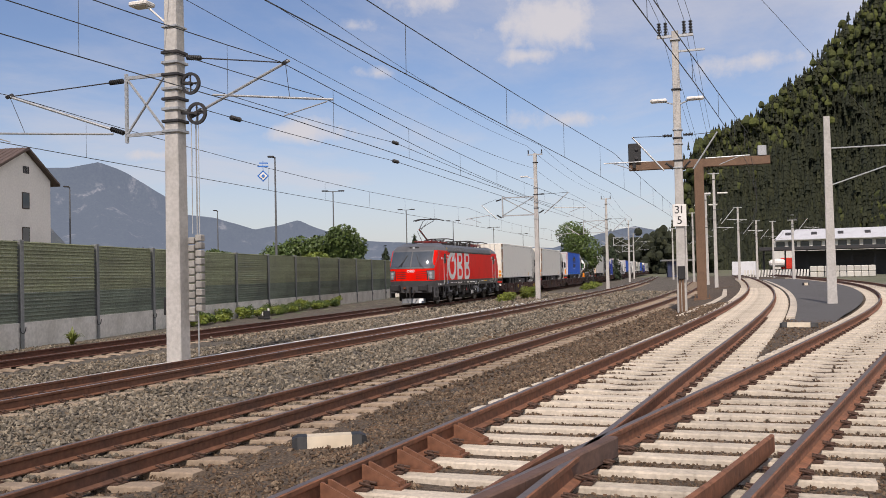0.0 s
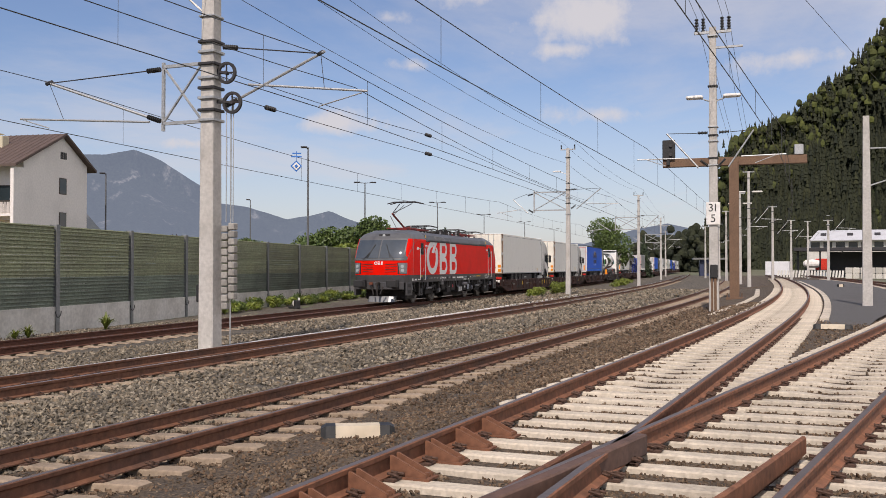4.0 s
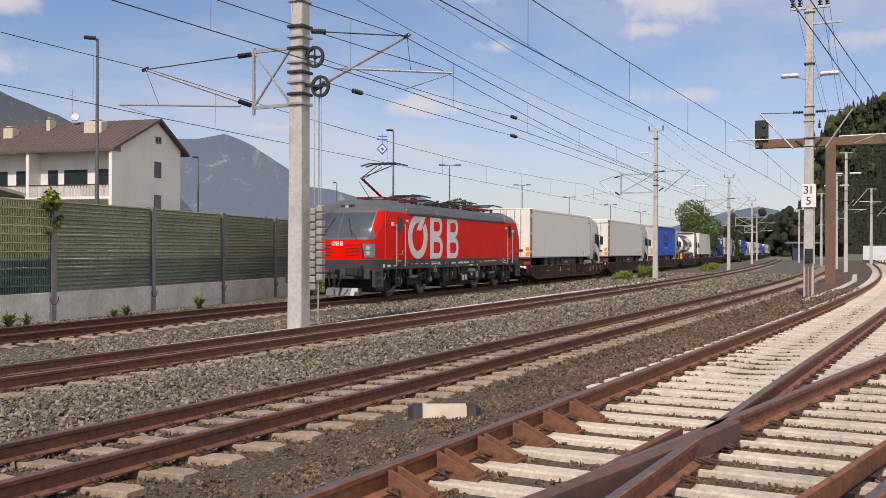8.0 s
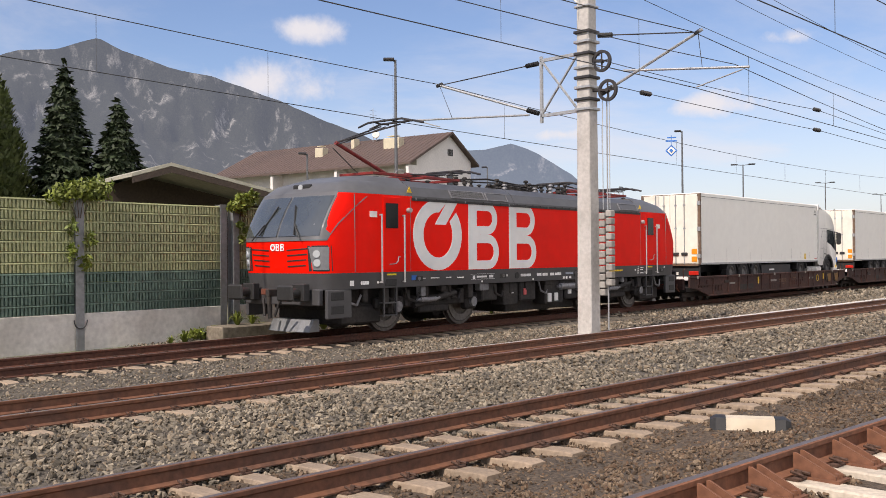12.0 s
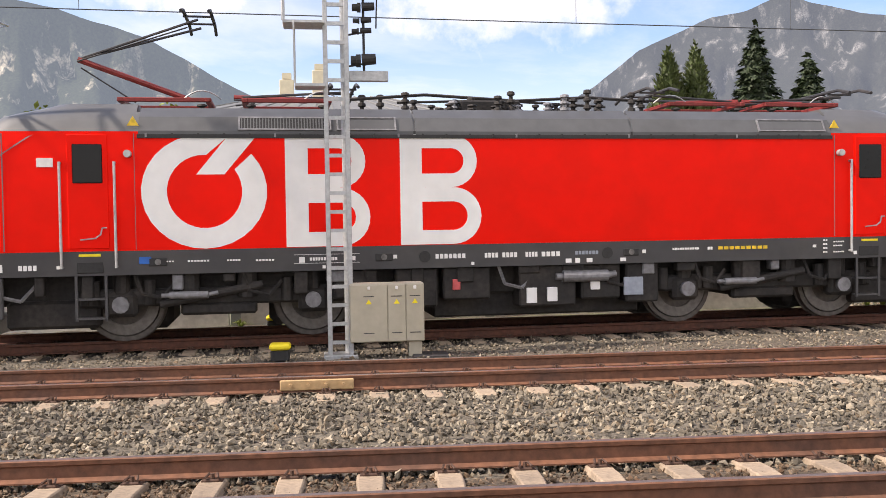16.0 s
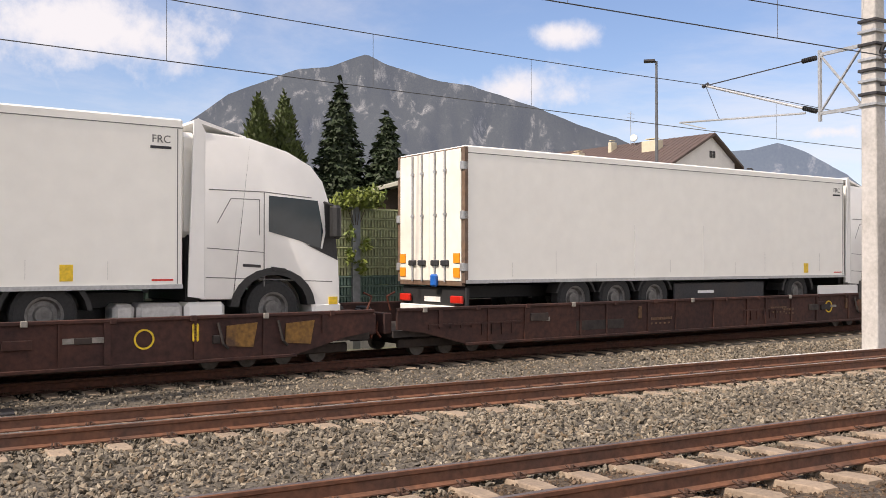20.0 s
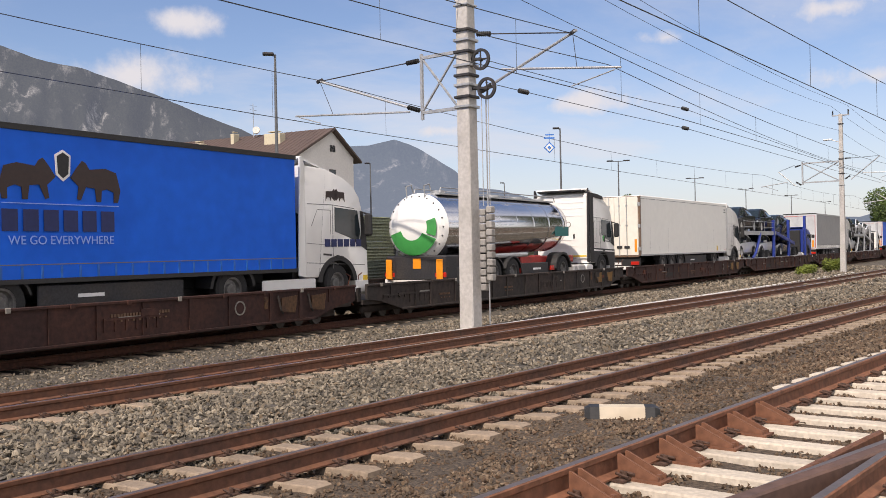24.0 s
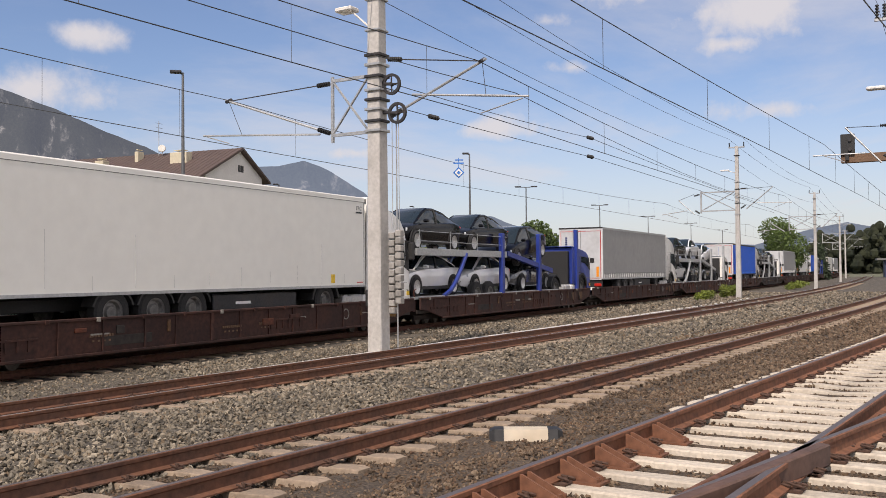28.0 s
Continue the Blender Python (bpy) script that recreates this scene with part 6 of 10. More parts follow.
def small_house():
    """A cream house with a shallow grey metal roof, chimney and balcony."""
    top = thing("house", "cream house with grey metal roof and balcony", "house", "houses behind the barrier", m=pose(-7.6, 37.5, -0.3, 0, 0, 3))
    bm = bmesh.new()
    box(bm, 0, 10.4, 0, 8, 0, 6.3)
    part("wall", bm, M_PLASTER2, top)
    bm = bmesh.new()
    loft(bm, [[(-0.8, -0.8, 6.25), (11.2, -0.8, 6.25), (11.2, 8.8, 6.25), (-0.8, 8.8, 6.25)], [(-0.8, -0.8, 6.4), (11.2, -0.8, 6.4), (11.2, 8.8, 6.4), (-0.8, 8.8, 6.4)], [(2.8, 3.6, 7.7), (7.6, 3.6, 7.7), (7.6, 4.4, 7.7), (2.8, 4.4, 7.7)]])
    roof = part("roof", bm, M_ROOFMETAL, top, "grey standing-seam roof")
    for k in range(14):
        bm = bmesh.new()
        u = k / 13
        rod(bm, (-0.8 + 12 * u, -0.8, 6.41), (2.8 + 4.8 * u, 3.6, 7.71), 0.03, n=4)
        part("roof_seam", bm, M_ROOFMETAL, roof)
    for x, z, w in ((1.7, 4.3, 1.6), (5.3, 4.2, 0.9), (8.4, 4.3, 1.6), (1.7, 1.4, 1.6), (6, 1.4, 1.6)):
        window(top, pose(0, 0, 0, 0, 0, 180), -x, z, w, 1.15)
    for x, h in ((5.0, 1.0), (3.6, 0.6)):
        bm = bmesh.new()
        box(bm, x - 0.3, x + 0.3, 2.6, 3.2, 7.0, 7.7 + h, 0.02)
        box(bm, x - 0.2, x + 0.2, 2.7, 3.1, 7.75 + h, 8.0 + h)
        part("chimney", bm, M_PLASTER2, top)
    bm = bmesh.new()
    box(bm, 1.2, 7.5, -1.2, 0, 3.1, 3.25)
    bal = part("balcony", bm, M_PLASTER2, top)
    for k in range(24):
        bm = bmesh.new()
        box(bm, 1.25 + k * 0.26, 1.46 + k * 0.26, -1.22, -1.18, 3.2, 4.15)
        part("board", bm, M_BALCONY, bal)


def station():
    """Far station side: long low building with a white roof, platform roof, stacked goods, a lorry and a car."""
    M_SNOW = mat("roof_white", (0.55, 0.56, 0.58), 0.5, 0.1, 0.05, 4, 0.05)
    turn = -92
    top = thing("station_building", "low station building with a white sheet roof and dormers", "building", m=pose(260, 5.0, -0.2, 0, 0, turn))
    bm = bmesh.new()
    box(bm, 0, 34, 0, 12, 0, 9.3)
    part("wall", bm, M_CONC, top)
    bm = bmesh.new()
    loft(bm, [[(x, -1.4, 9.1), (x + o, 4.0, 11.7), (x + o, 7, 11.9), (x, 13, 9.1), (x, 13, 8.9), (x + o, 7, 11.6), (x + o, 4.0, 11.4), (x, -1.4, 8.9)] for x, o in ((0.4, 1.8), (35, -1.5))])
    part("roof", bm, M_SNOW, top, "white sheet roof")
    for k in range(11):
        window(top, pose(0, 0, 0, 0, 0, 180), -(1.8 + k * 3.0), 7.2, 2.0, 1.3)
    for k in range(5):
        bm = bmesh.new()
        x = 3 + k * 6.4
        loft(bm, [[(x, 0.9, 10.32), (x + 1.4, 0.9, 10.32), (x + 1.4, 2.3, 11.0), (x, 2.3, 11.0)], [(x, 1.0, 10.0), (x + 1.4, 1.0, 10.0), (x + 1.4, 2.4, 10.65), (x, 2.4, 10.65)]])
        part("roof_window", bm, M_DARK, top)
    top = thing("platform_roof", "long dark platform roof on slim posts", "platform roof", m=pose(200, 6.6, 0, 0, 0, turn))
    bm = bmesh.new()
    box(bm, 0, 32, 0, 8, 5.1, 5.8, 0.05)
    part("roof", bm, M_DARK, top)
    for k in range(8):
        bm = bmesh.new()
        box(bm, 0.5 + k * 4.2, 0.8 + k * 4.2, 3.6, 3.9, -0.2, 5.1)
        part("post", bm, M_DARK, top)
    bm = bmesh.new()
    box(bm, 6, 32, 8, 8.3, -0.2, 5.0)
    part("back_wall", bm, M_DARK, top)
    top = thing("container", "white freight container beside the siding", "container", m=pose(230, 13.8, -0.1, 0, 0, turn))
    bm = bmesh.new()
    box(bm, 0, 5.3, 0, 2.4, 0.1, 3.3, 0.03)
    part("body", bm, M_BOXW, top)
    for k in range(14):
        bm = bmesh.new()
        box(bm, 0.15 + k * 0.36, 0.3 + k * 0.36, -0.03, 0.0, 0.2, 3.2)
        part("rib", bm, M_BOXW, top)
    top = thing("barrier_row", "low striped concrete barrier along the yard", "barrier", m=pose(195, 9.5, -0.15, 0, 0, turn))
    for k in range(22):
        bm = bmesh.new()
        loft(bm, [[(x, -0.3, 0), (x + 0.16, -0.1, 1.35), (x + 0.16, 0.1, 1.35), (x, 0.3, 0)] for x in (k * 0.56, k * 0.56 + 0.34)])
        part("element", bm, M_CONC, top)
    # red lorry with a white tank, and a car
    top = thing("tank_truck", "parked red lorry with a white tank", "lorry", m=pose(215, 3.3, 0, 0, 0, turn))
    bm = bmesh.new()
    loft(bm, [[(x, r * math.cos(i * 0.524), 2.6 + r * math.sin(i * 0.524)) for i in range(12)] for x, r in ((-1.8, 0.4), (-1.4, 0.75), (0, 0.95), (1.2, 0.8), (1.6, 0.5))])
    part("tank", bm, M_WHITE, top)
    bm = bmesh.new()
    box(bm, 0.6, 3.4, 0.3, 2.4, 1.2, 3.7, 0.15)
    part("cab", bm, mat("truck_red", (0.6, 0.04, 0.02), 0.4), top)
    bm = bmesh.new()
    box(bm, -1.8, 3.4, 0.2, 1.2, 0.75, 1.3)
    part("chassis", bm, M_DARK, top)
    for x in (-1.3, 0, 2.8):
        bm = bmesh.new()
        rod(bm, (x, -0.2, 0.55), (x, 0.1, 0.55), 0.55, n=14)
        part("wheel", bm, M_TYRE_FAR, top)
    top = thing("parked_car", "pale parked car beside the barrier", "car", m=pose(212, 2.9, -0.32, 0, 0, turn))
    bm = bmesh.new()
    loft(bm, [[(x, y, 0.35) for y in (-0.85, 0.85)] + [(x, y * w, z) for y, w in ((0.85, 1), (-0.85, 1))] for x, z, w in ((0, 0.8, 1), (0.4, 1.05, 1), (1.2, 1.5, 1), (2.8, 1.55, 1), (3.6, 1.1, 1), (4.0, 0.9, 1))])
    part("body", bm, M_BOXW, top)
    bm = bmesh.new()
    plate(bm, ((0.9, 1.05), (1.3, 1.42), (2.75, 1.47), (3.3, 1.1)), 1.74, "y", -0.87)
    part("windows", bm, M_GLASS, top)
    for k in range(9):
        x, y = 172 + random.uniform(-0.5, 1.5), -3.2 - k * 1.15
        top = thing("bulk_bag_stack", "stack of white bulk bags in the yard", "bulk bags", "stacked goods", m=pose(x, y, -0.2, 0, 0, random.uniform(-10, 10)))
        for i in range(2):
            bm = bmesh.new()
            box(bm, -0.52, 0.52, -0.54, 0.54, i * 1.0, i * 1.0 + 0.97, 0.10)
            part("bulk_bag", bm, M_BAG, top)
    top = thing("signal_cabin", "small dark blue shelter in the far bend", "building", m=pose(229, 28.6, -0.2, 0, 0, -80))
    bm = bmesh.new()
    box(bm, 0, 4.6, 0, 6, 0, 3.9)
    part("wall", bm, mat("cabin_blue", (0.030, 0.040, 0.085), 0.6), top)
    bm = bmesh.new()
    box(bm, -1.6, 6.4, -1, 7, 3.9, 4.3)
    part("roof", bm, M_ROOFMETAL, top)
    for x in (0.9, 2.5):
        bm = bmesh.new()
        box(bm, x, x + 1.2, -0.06, 0.0, 0.6, 3.0)
        part("opening", bm, M_BLACK, top)


M_TYRE_FAR = mat("tyre_far", (0.022, 0.022, 0.022), 0.85)
M_BAG = mat("bulk_bag", (0.52, 0.50, 0.45), 0.85, 0, 0.1, 6, 0.1, (0.38, 0.36, 0.32), 0.5, 0.6, loose=0.2)
M_BOXW = mat("container_white", (0.7, 0.71, 0.72), 0.5, 0, 0.04, 5, 0.02)


def asphalt():
    """The paved area between the sidings, with its pale edging."""
    verts, n = [], 0
    xs = np.r_[28.0, np.arange(31, 60, 1.5), np.arange(60, 125, 4)]
    for x in xs:
        a, b = TRACK_D.off(x) - 1.55, TRACK_E.off(x) + 1.45
        if a - b < 0.3:
            a = b = (a + b) / 2
        verts += [(x, y, RAIL_D - 0.16 if x > 30 else float(ground_z(x, y)) - 0.03) for y in (b, a)]
    faces = [(2 * i, 2 * i + 2, 2 * i + 3, 2 * i + 1) for i in range(len(xs) - 1)]
    tagged(new("pavement", raw_mesh("pavement", verts, faces, M_ASPHALT)), "dark asphalt between the sidings", "pavement", kind="structure")
    top = thing("edging", "pale concrete edging strips beside the siding", "kerb", "", "structure")
    s = TRACK_D.length(30)
    for k in range(55):
        x, y, a = TRACK_D.at(s + k * 1.5, -1.55)
        bm = bmesh.new()
        box(bm, 0, 1.48, -0.13, 0.13, -0.3, 0.02, 0.01)
        part("kerb_stone", bm, M_BEARER, top, m=pose(x, y, RAIL_D - 0.15, 0, 0, math.degrees(a)))
    for x0, y0, x1, y1 in ((35.5, 3.95, 49, 3.75), (49, 3.75, 58, 3.9), (58, 3.9, 78, 5.2)):
        n = int(math.hypot(x1 - x0, y1 - y0) / 1.5)
        for k in range(n):
            u = k / n
            bm = bmesh.new()
            box(bm, 0, 1.48, -0.15, 0.15, -0.3, 0.0, 0.01)
            x, y = x0 + (x1 - x0) * u, y0 + (y1 - y0) * u
            part("kerb_stone", bm, M_BEARER, top, m=pose(x, y, float(ground_z(x, y)) + 0.05, 0, 0, math.degrees(math.atan2(y1 - y0, x1 - x0))))


def woods():
    """Trees on the steep hillside and along the far valley floor, as one mass each."""
    rng = np.random.default_rng(3)

    def mass(name, label, pts, material, h0, h1, broad=False, spread=(0.16, 0.26)):
        V, F = [], []
        for x, y, z in pts:
            h = rng.uniform(h0, h1)
            w = h * rng.uniform(*spread)
            a0 = rng.uniform(0, 6.28)
            if broad:
                rings = ((0.0, 0.5), (0.25, 1.0), (0.65, 0.9), (0.95, 0.35))
            else:
                rings = ((0.05, 1.0), (0.38, 0.42), (0.40, 0.78), (0.68, 0.25), (0.70, 0.48), (1.0, 0.02))
            base = len(V)
            for u, r in rings:
                lean = rng.uniform(-0.06, 0.06, 2) * w
                for i in range(8):
                    q = w * r * (1.0 if i % 2 else 0.62) * rng.uniform(0.8, 1.2)
                    V.append((x + lean[0] + q * math.cos(a0 + i * 0.785), y + lean[1] + q * math.sin(a0 + i * 0.785), z + h * (u - (0.05 * (i % 2) if not broad else 0))))
            for k in range(len(rings) - 1):
                F += [(base + 8 * k + i, base + 8 * k + (i + 1) % 8, base + 8 * k + 8 + (i + 1) % 8, base + 8 * k + 8 + i) for i in range(8)]
        tagged(new(name, raw_mesh(name, V, F, material)), label, "forest", kind="stuff")
    hill = next(o for o in scene.objects if o.name.startswith("wooded_hill"))
    co = np.array([v.co[:] for v in hill.data.vertices])
    bearing = np.degrees(np.arctan2(co[:, 0], co[:, 1]))
    co = co[(bearing < 97.5) & (co[:, 2] > -25)]
    pick = rng.choice(len(co), 13000)
    pts = co[pick] + rng.normal(size=(13000, 3)) * (7, 7, 2.0) - (0, 0, 3)
    keep = pts[:, 2] > -30
    dark = rng.uniform(size=13000) < 0.84 + 0.25 * np.sin(pts[:, 2] * 0.02 + pts[:, 1] * 0.015)
    mass("hillside_forest", "dark conifers on the steep hillside", pts[keep & dark], M_NEEDLE_FAR, 10, 19)
    mass("hillside_forest", "light green broad-leaved trees on the steep hillside", pts[keep & ~dark], M_LEAF_FAR, 7, 12, True, (0.32, 0.55))
    b = np.radians(rng.uniform(79.5, 85.5, 260))
    d = rng.uniform(420, 800, 260)
    foot = np.stack([d * np.sin(b), d * np.cos(b), np.full(260, -1.0)], -1)
    tall = rng.uniform(13, 22, 260)
    ball = rng.normal(size=(260, 22, 3))
    ball *= rng.uniform(0.5, 1.0, (260, 22, 1)) / np.linalg.norm(ball, axis=2)[:, :, None]
    crowns = foot[:, None] + ball * np.stack([tall * 0.26, tall * 0.26, tall * 0.46], -1)[:, None] + np.stack([tall * 0, tall * 0, tall * 0.46], -1)[:, None]
    mass("valley_forest", "dark green trees along the far bend of the tracks", crowns.reshape(-1, 3), M_NEEDLE_FAR, 2.6, 4.6, True, (0.42, 0.66))


M_NEEDLE_FAR = island_mat("needles_far", ((0.012, 0.017, 0.008), (0.026, 0.031, 0.013), (0.018, 0.023, 0.009), (0.036, 0.040, 0.014)), 0.9, 0.4, 0.0)
M_LEAF_FAR = island_mat("leaves_far", ((0.034, 0.044, 0.012), (0.058, 0.070, 0.016), (0.085, 0.098, 0.020), (0.045, 0.052, 0.014)), 0.9, 0.4, 0.0)

masts()
signal_ladder()
cabinet()
markers()
house()
shed()
small_house()
station()
asphalt()
plants()
woods()

# ---- the train ----
M_RED = mat("loco_red", (0.86, 0.008, 0.001), 0.45, 0, 0.03, 3, 0.0, (0.66, 0.011, 0.003), 0.4, 0.8)
M_RED.node_tree.nodes["Principled BSDF"].inputs["Specular IOR Level"].default_value = 0.12
M_GREY = mat("loco_grey", (0.058, 0.058, 0.061), 0.45, 0, 0.06, 5, 0.03, (0.08, 0.077, 0.074), 0.5, 1.2)
M_ROOF = mat("loco_roof_grey", (0.105, 0.107, 0.11), 0.38, 0, 0.06, 5, 0.02, (0.085, 0.085, 0.085), 0.5, 1.2)
M_HATCH = mat("hatch_grey", (0.078, 0.081, 0.086), 0.42, 0, 0.08, 5, 0.03, (0.06, 0.06, 0.06), 0.5, 1.2)
M_BOGIE = mat("bogie_dirt", (0.021, 0.019, 0.018), 0.75, 0.1, 0.3, 12, 0.2, (0.06, 0.05, 0.042), 0.5, 1.8)
M_WHEEL = mat("wheel_steel", (0.10, 0.088, 0.078), 0.6, 0.3, 0.2, 12, 0.1, (0.07, 0.055, 0.045), 0.5, 2)
M_LAMP = mat("lamp_glass", (0.42, 0.45, 0.46), 0.1, 0, 0.05, 10, 0)
M_LETTER = mat("emblem_white", (0.80, 0.80, 0.78), 0.45, 0, 0.03, 4, 0, (0.68, 0.67, 0.65), 0.4, 1.2)
M_PANTO = mat("pantograph_red", (0.20, 0.018, 0.014), 0.55, 0, 0.12, 10, 0.05)
M_WAGON = mat("wagon_brown", (0.038, 0.0145, 0.011), 0.8, 0.05, 0.3, 9, 0.25, (0.085, 0.030, 0.018), 0.6, 0.8, loose=0.15)
M_WAGON_DARK = mat("wagon_black", (0.032, 0.026, 0.023), 0.85, 0.05, 0.25, 8, 0.2, (0.07, 0.045, 0.035), 0.5, 0.8)
M_BOXWHITE = mat("trailer_white", (0.86, 0.85, 0.79), 0.35, 0, 0.02, 3, 0.0, (0.80, 0.785, 0.73), 0.4, 0.35)
M_BOXCREAM = mat("trailer_door_cream", (0.80, 0.76, 0.66), 0.45, 0, 0.04, 5, 0.0, (0.66, 0.60, 0.50), 0.5, 0.9)
M_CABWHITE = mat("cab_white", (0.86, 0.85, 0.81), 0.25, 0, 0.02, 3, 0, (0.74, 0.74, 0.72), 0.3, 0.6, coat=0.5)
M_TYRE = mat("tyre", (0.022, 0.022, 0.022), 0.85, 0, 0.2, 20, 0.2)
M_RIM = mat("rim", (0.20, 0.195, 0.185), 0.55, 0.3, 0.25, 12, 0.05, (0.06, 0.055, 0.05), 0.7, 4.0)
M_ALLOY = mat("alloy_rim", (0.62, 0.62, 0.61), 0.3, 0.5, 0.15, 30, 0.05)
M_ALU = mat("aluminium_tank", (0.52, 0.515, 0.50), 0.4, 0.55, 0.12, 12, 0.05)
M_BLUE = mat("tarpaulin_blue", (0.002, 0.125, 0.70), 0.5, 0, 0.05, 3, 0.08, (0.002, 0.10, 0.60), 0.5, 0.8)
M_BLUE.node_tree.nodes["Principled BSDF"].inputs["Specular IOR Level"].default_value = 0.2
M_BLUESTEEL = mat("carrier_blue", (0.02, 0.045, 0.26), 0.4, 0.1, 0.08, 6, 0.05)
M_TARPGREY = mat("tarpaulin_grey", (0.31, 0.31, 0.30), 0.6, 0, 0.05, 3, 0.1, (0.26, 0.26, 0.25), 0.5, 0.6)
M_CHROME = mat("polished_steel", (0.62, 0.63, 0.65), 0.13, 1.0, 0.02, 3, 0.02, (0.6, 0.6, 0.62), 0.3, 0.8)
M_GREEN = mat("tank_green", (0.05, 0.33, 0.08), 0.4, 0, 0.05, 5, 0)
M_ORANGE = mat("orange_lamp", (0.85, 0.30, 0.02), 0.35, 0, 0.05, 10, 0)
M_REDLAMP = mat("red_lamp", (0.55, 0.02, 0.01), 0.35, 0, 0.05, 10, 0)
M_CAR_BLACK = mat("car_black", (0.006, 0.0065, 0.008), 0.2, 0.0, 0.05, 5, 0)
M_CAR_BLACK.node_tree.nodes["Principled BSDF"].inputs["Specular IOR Level"].default_value = 0.25
M_CAR_WHITE = mat("car_white", (0.80, 0.80, 0.80), 0.2, 0, 0.02, 5, 0, coat=0.8)
M_CAR_GREY = mat("car_grey", (0.13, 0.135, 0.145), 0.22, 0.4, 0.05, 5, 0, coat=0.8)

M_MARK = mat("faded_white", (0.26, 0.24, 0.21), 0.8, 0, 0.2, 14, 0.0)
M_DOORPALE = mat("door_frame_pale", (0.62, 0.63, 0.62), 0.5, 0, 0.05, 5, 0.0, (0.5, 0.5, 0.48), 0.5, 0.9)
M_DOORGREY = mat("door_grey", (0.52, 0.53, 0.53), 0.5, 0, 0.05, 5, 0.0, (0.36, 0.36, 0.35), 0.5, 0.9)
M_SCREEN = glass_mat("windscreen_glass", (0.05, 0.06, 0.065), 0.03)
M_SCREEN.node_tree.nodes["Principled BSDF"].inputs["IOR"].default_value = 2.1
M_LAMPBODY = mat("lamp_unit_grey", (0.22, 0.23, 0.24), 0.3, 0.2, 0.08, 12, 0.0)
M_OCHRE = mat("ochre_paint", (0.20, 0.10, 0.02), 0.7, 0, 0.3, 14, 0.1, (0.06, 0.03, 0.02), 0.9, 3.0)
M_OCHRE_DARK = mat("ochre_paint_worn", (0.10, 0.05, 0.022), 0.8, 0, 0.3, 14, 0.1, (0.06, 0.03, 0.02), 0.8, 3.0)
M_SEAM = mat("panel_seam", (0.16, 0.16, 0.155), 0.7, 0, 0.1, 10, 0.0)
M_RUSTFRAME = mat("rusty_door_frame", (0.16, 0.11, 0.08), 0.7, 0.2, 0.2, 10, 0.1, (0.22, 0.12, 0.06), 0.6, 2.0)
M_JOINT = mat("panel_joint", (0.50, 0.49, 0.46), 0.7, 0, 0.1, 10, 0.0)
M_DOORGLASS = mat("door_glass", (0.006, 0.007, 0.008), 0.12, 0, 0.1, 10, 0.0)
M_DOORGLASS.node_tree.nodes["Principled BSDF"].inputs["Specular IOR Level"].default_value = 0.2
M_REDFADED = mat("faded_red", (0.55, 0.10, 0.10), 0.7, 0, 0.15, 10, 0.1, (0.30, 0.06, 0.05), 0.6, 4.0)
M_STEELBOX = mat("dull_steel", (0.22, 0.22, 0.23), 0.55, 0.4, 0.2, 12, 0.1)
M_RIM_DULL = mat("brake_disc_steel", (0.17, 0.155, 0.14), 0.6, 0.3, 0.2, 12, 0.05)
M_PALE_SIGN = mat("pale_blue_grey", (0.30, 0.34, 0.40), 0.5, 0, 0.1, 12, 0.0)
M_RUSTPATCH = mat("rust_patch", (0.12, 0.035, 0.018), 0.85, 0, 0.25, 14, 0.2, (0.06, 0.025, 0.015), 0.6, 3.0)
M_MARK_BROWN = mat("faded_brown_lettering", (0.15, 0.085, 0.05), 0.8, 0, 0.25, 14, 0.0)
M_VALVE = mat("valve_blue", (0.01, 0.12, 0.45), 0.4)
M_STICKER = mat("sticker_yellow", (0.75, 0.50, 0.03), 0.5, 0, 0.2, 14, 0.0)
M_TEAL = mat("sticker_teal", (0.01, 0.16, 0.15), 0.5, 0, 0.1, 14, 0.0)

M_BULL = mat("badge_brown", (0.035, 0.018, 0.015), 0.5, 0, 0.1, 10, 0.0)
M_DARKBLUE = mat("lettering_dark_blue", (0.008, 0.018, 0.10), 0.5, 0, 0.1, 10, 0.0)
M_PALEBLUE = mat("lettering_pale_blue", (0.25, 0.42, 0.85), 0.5, 0, 0.1, 10, 0.0)

# where the leading cab door stands along the loop track, time by time
RUN = ((0, 54.26), (1, 51.92), (2, 49.49), (2.5, 48.22), (4.5, 42.83), (5, 41.40), (6, 38.28), (7, 34.90), (8, 31.30), (9, 27.47), (10, 23.35), (11, 19.06), (12, 14.64),
       (12.5, 12.35), (14.5, 2.92), (15, 0.42), (15.5, -2.20), (16, -4.85), (16.5, -7.57), (17, -10.33), (19.5, -24.95), (20, -28.04), (21, -34.44), (22, -41.07),
       (22.5, -44.51), (24.5, -58.63), (25, -62.21), (26, -69.47), (27, -76.99), (28, -84.63))
MOVING = []   # thing, place behind the cab door, half its wheelbase


RUN_LINE = Line([r[0] for r in RUN], [r[1] for r in RUN], -1.0, 30.0)


def along(t):
    return RUN_LINE.off(t)


def on_track(s, half):
    """The pose of a vehicle whose middle is at s, carried at s - half and s + half."""
    x0, y0, _ = TRACK_A.at(s - half)
    x1, y1, _ = TRACK_A.at(s + half)
    return pose((x0 + x1) / 2, (y0 + y1) / 2, RAIL_A, 0, 0, math.degrees(math.atan2(y1 - y0, x1 - x0)))


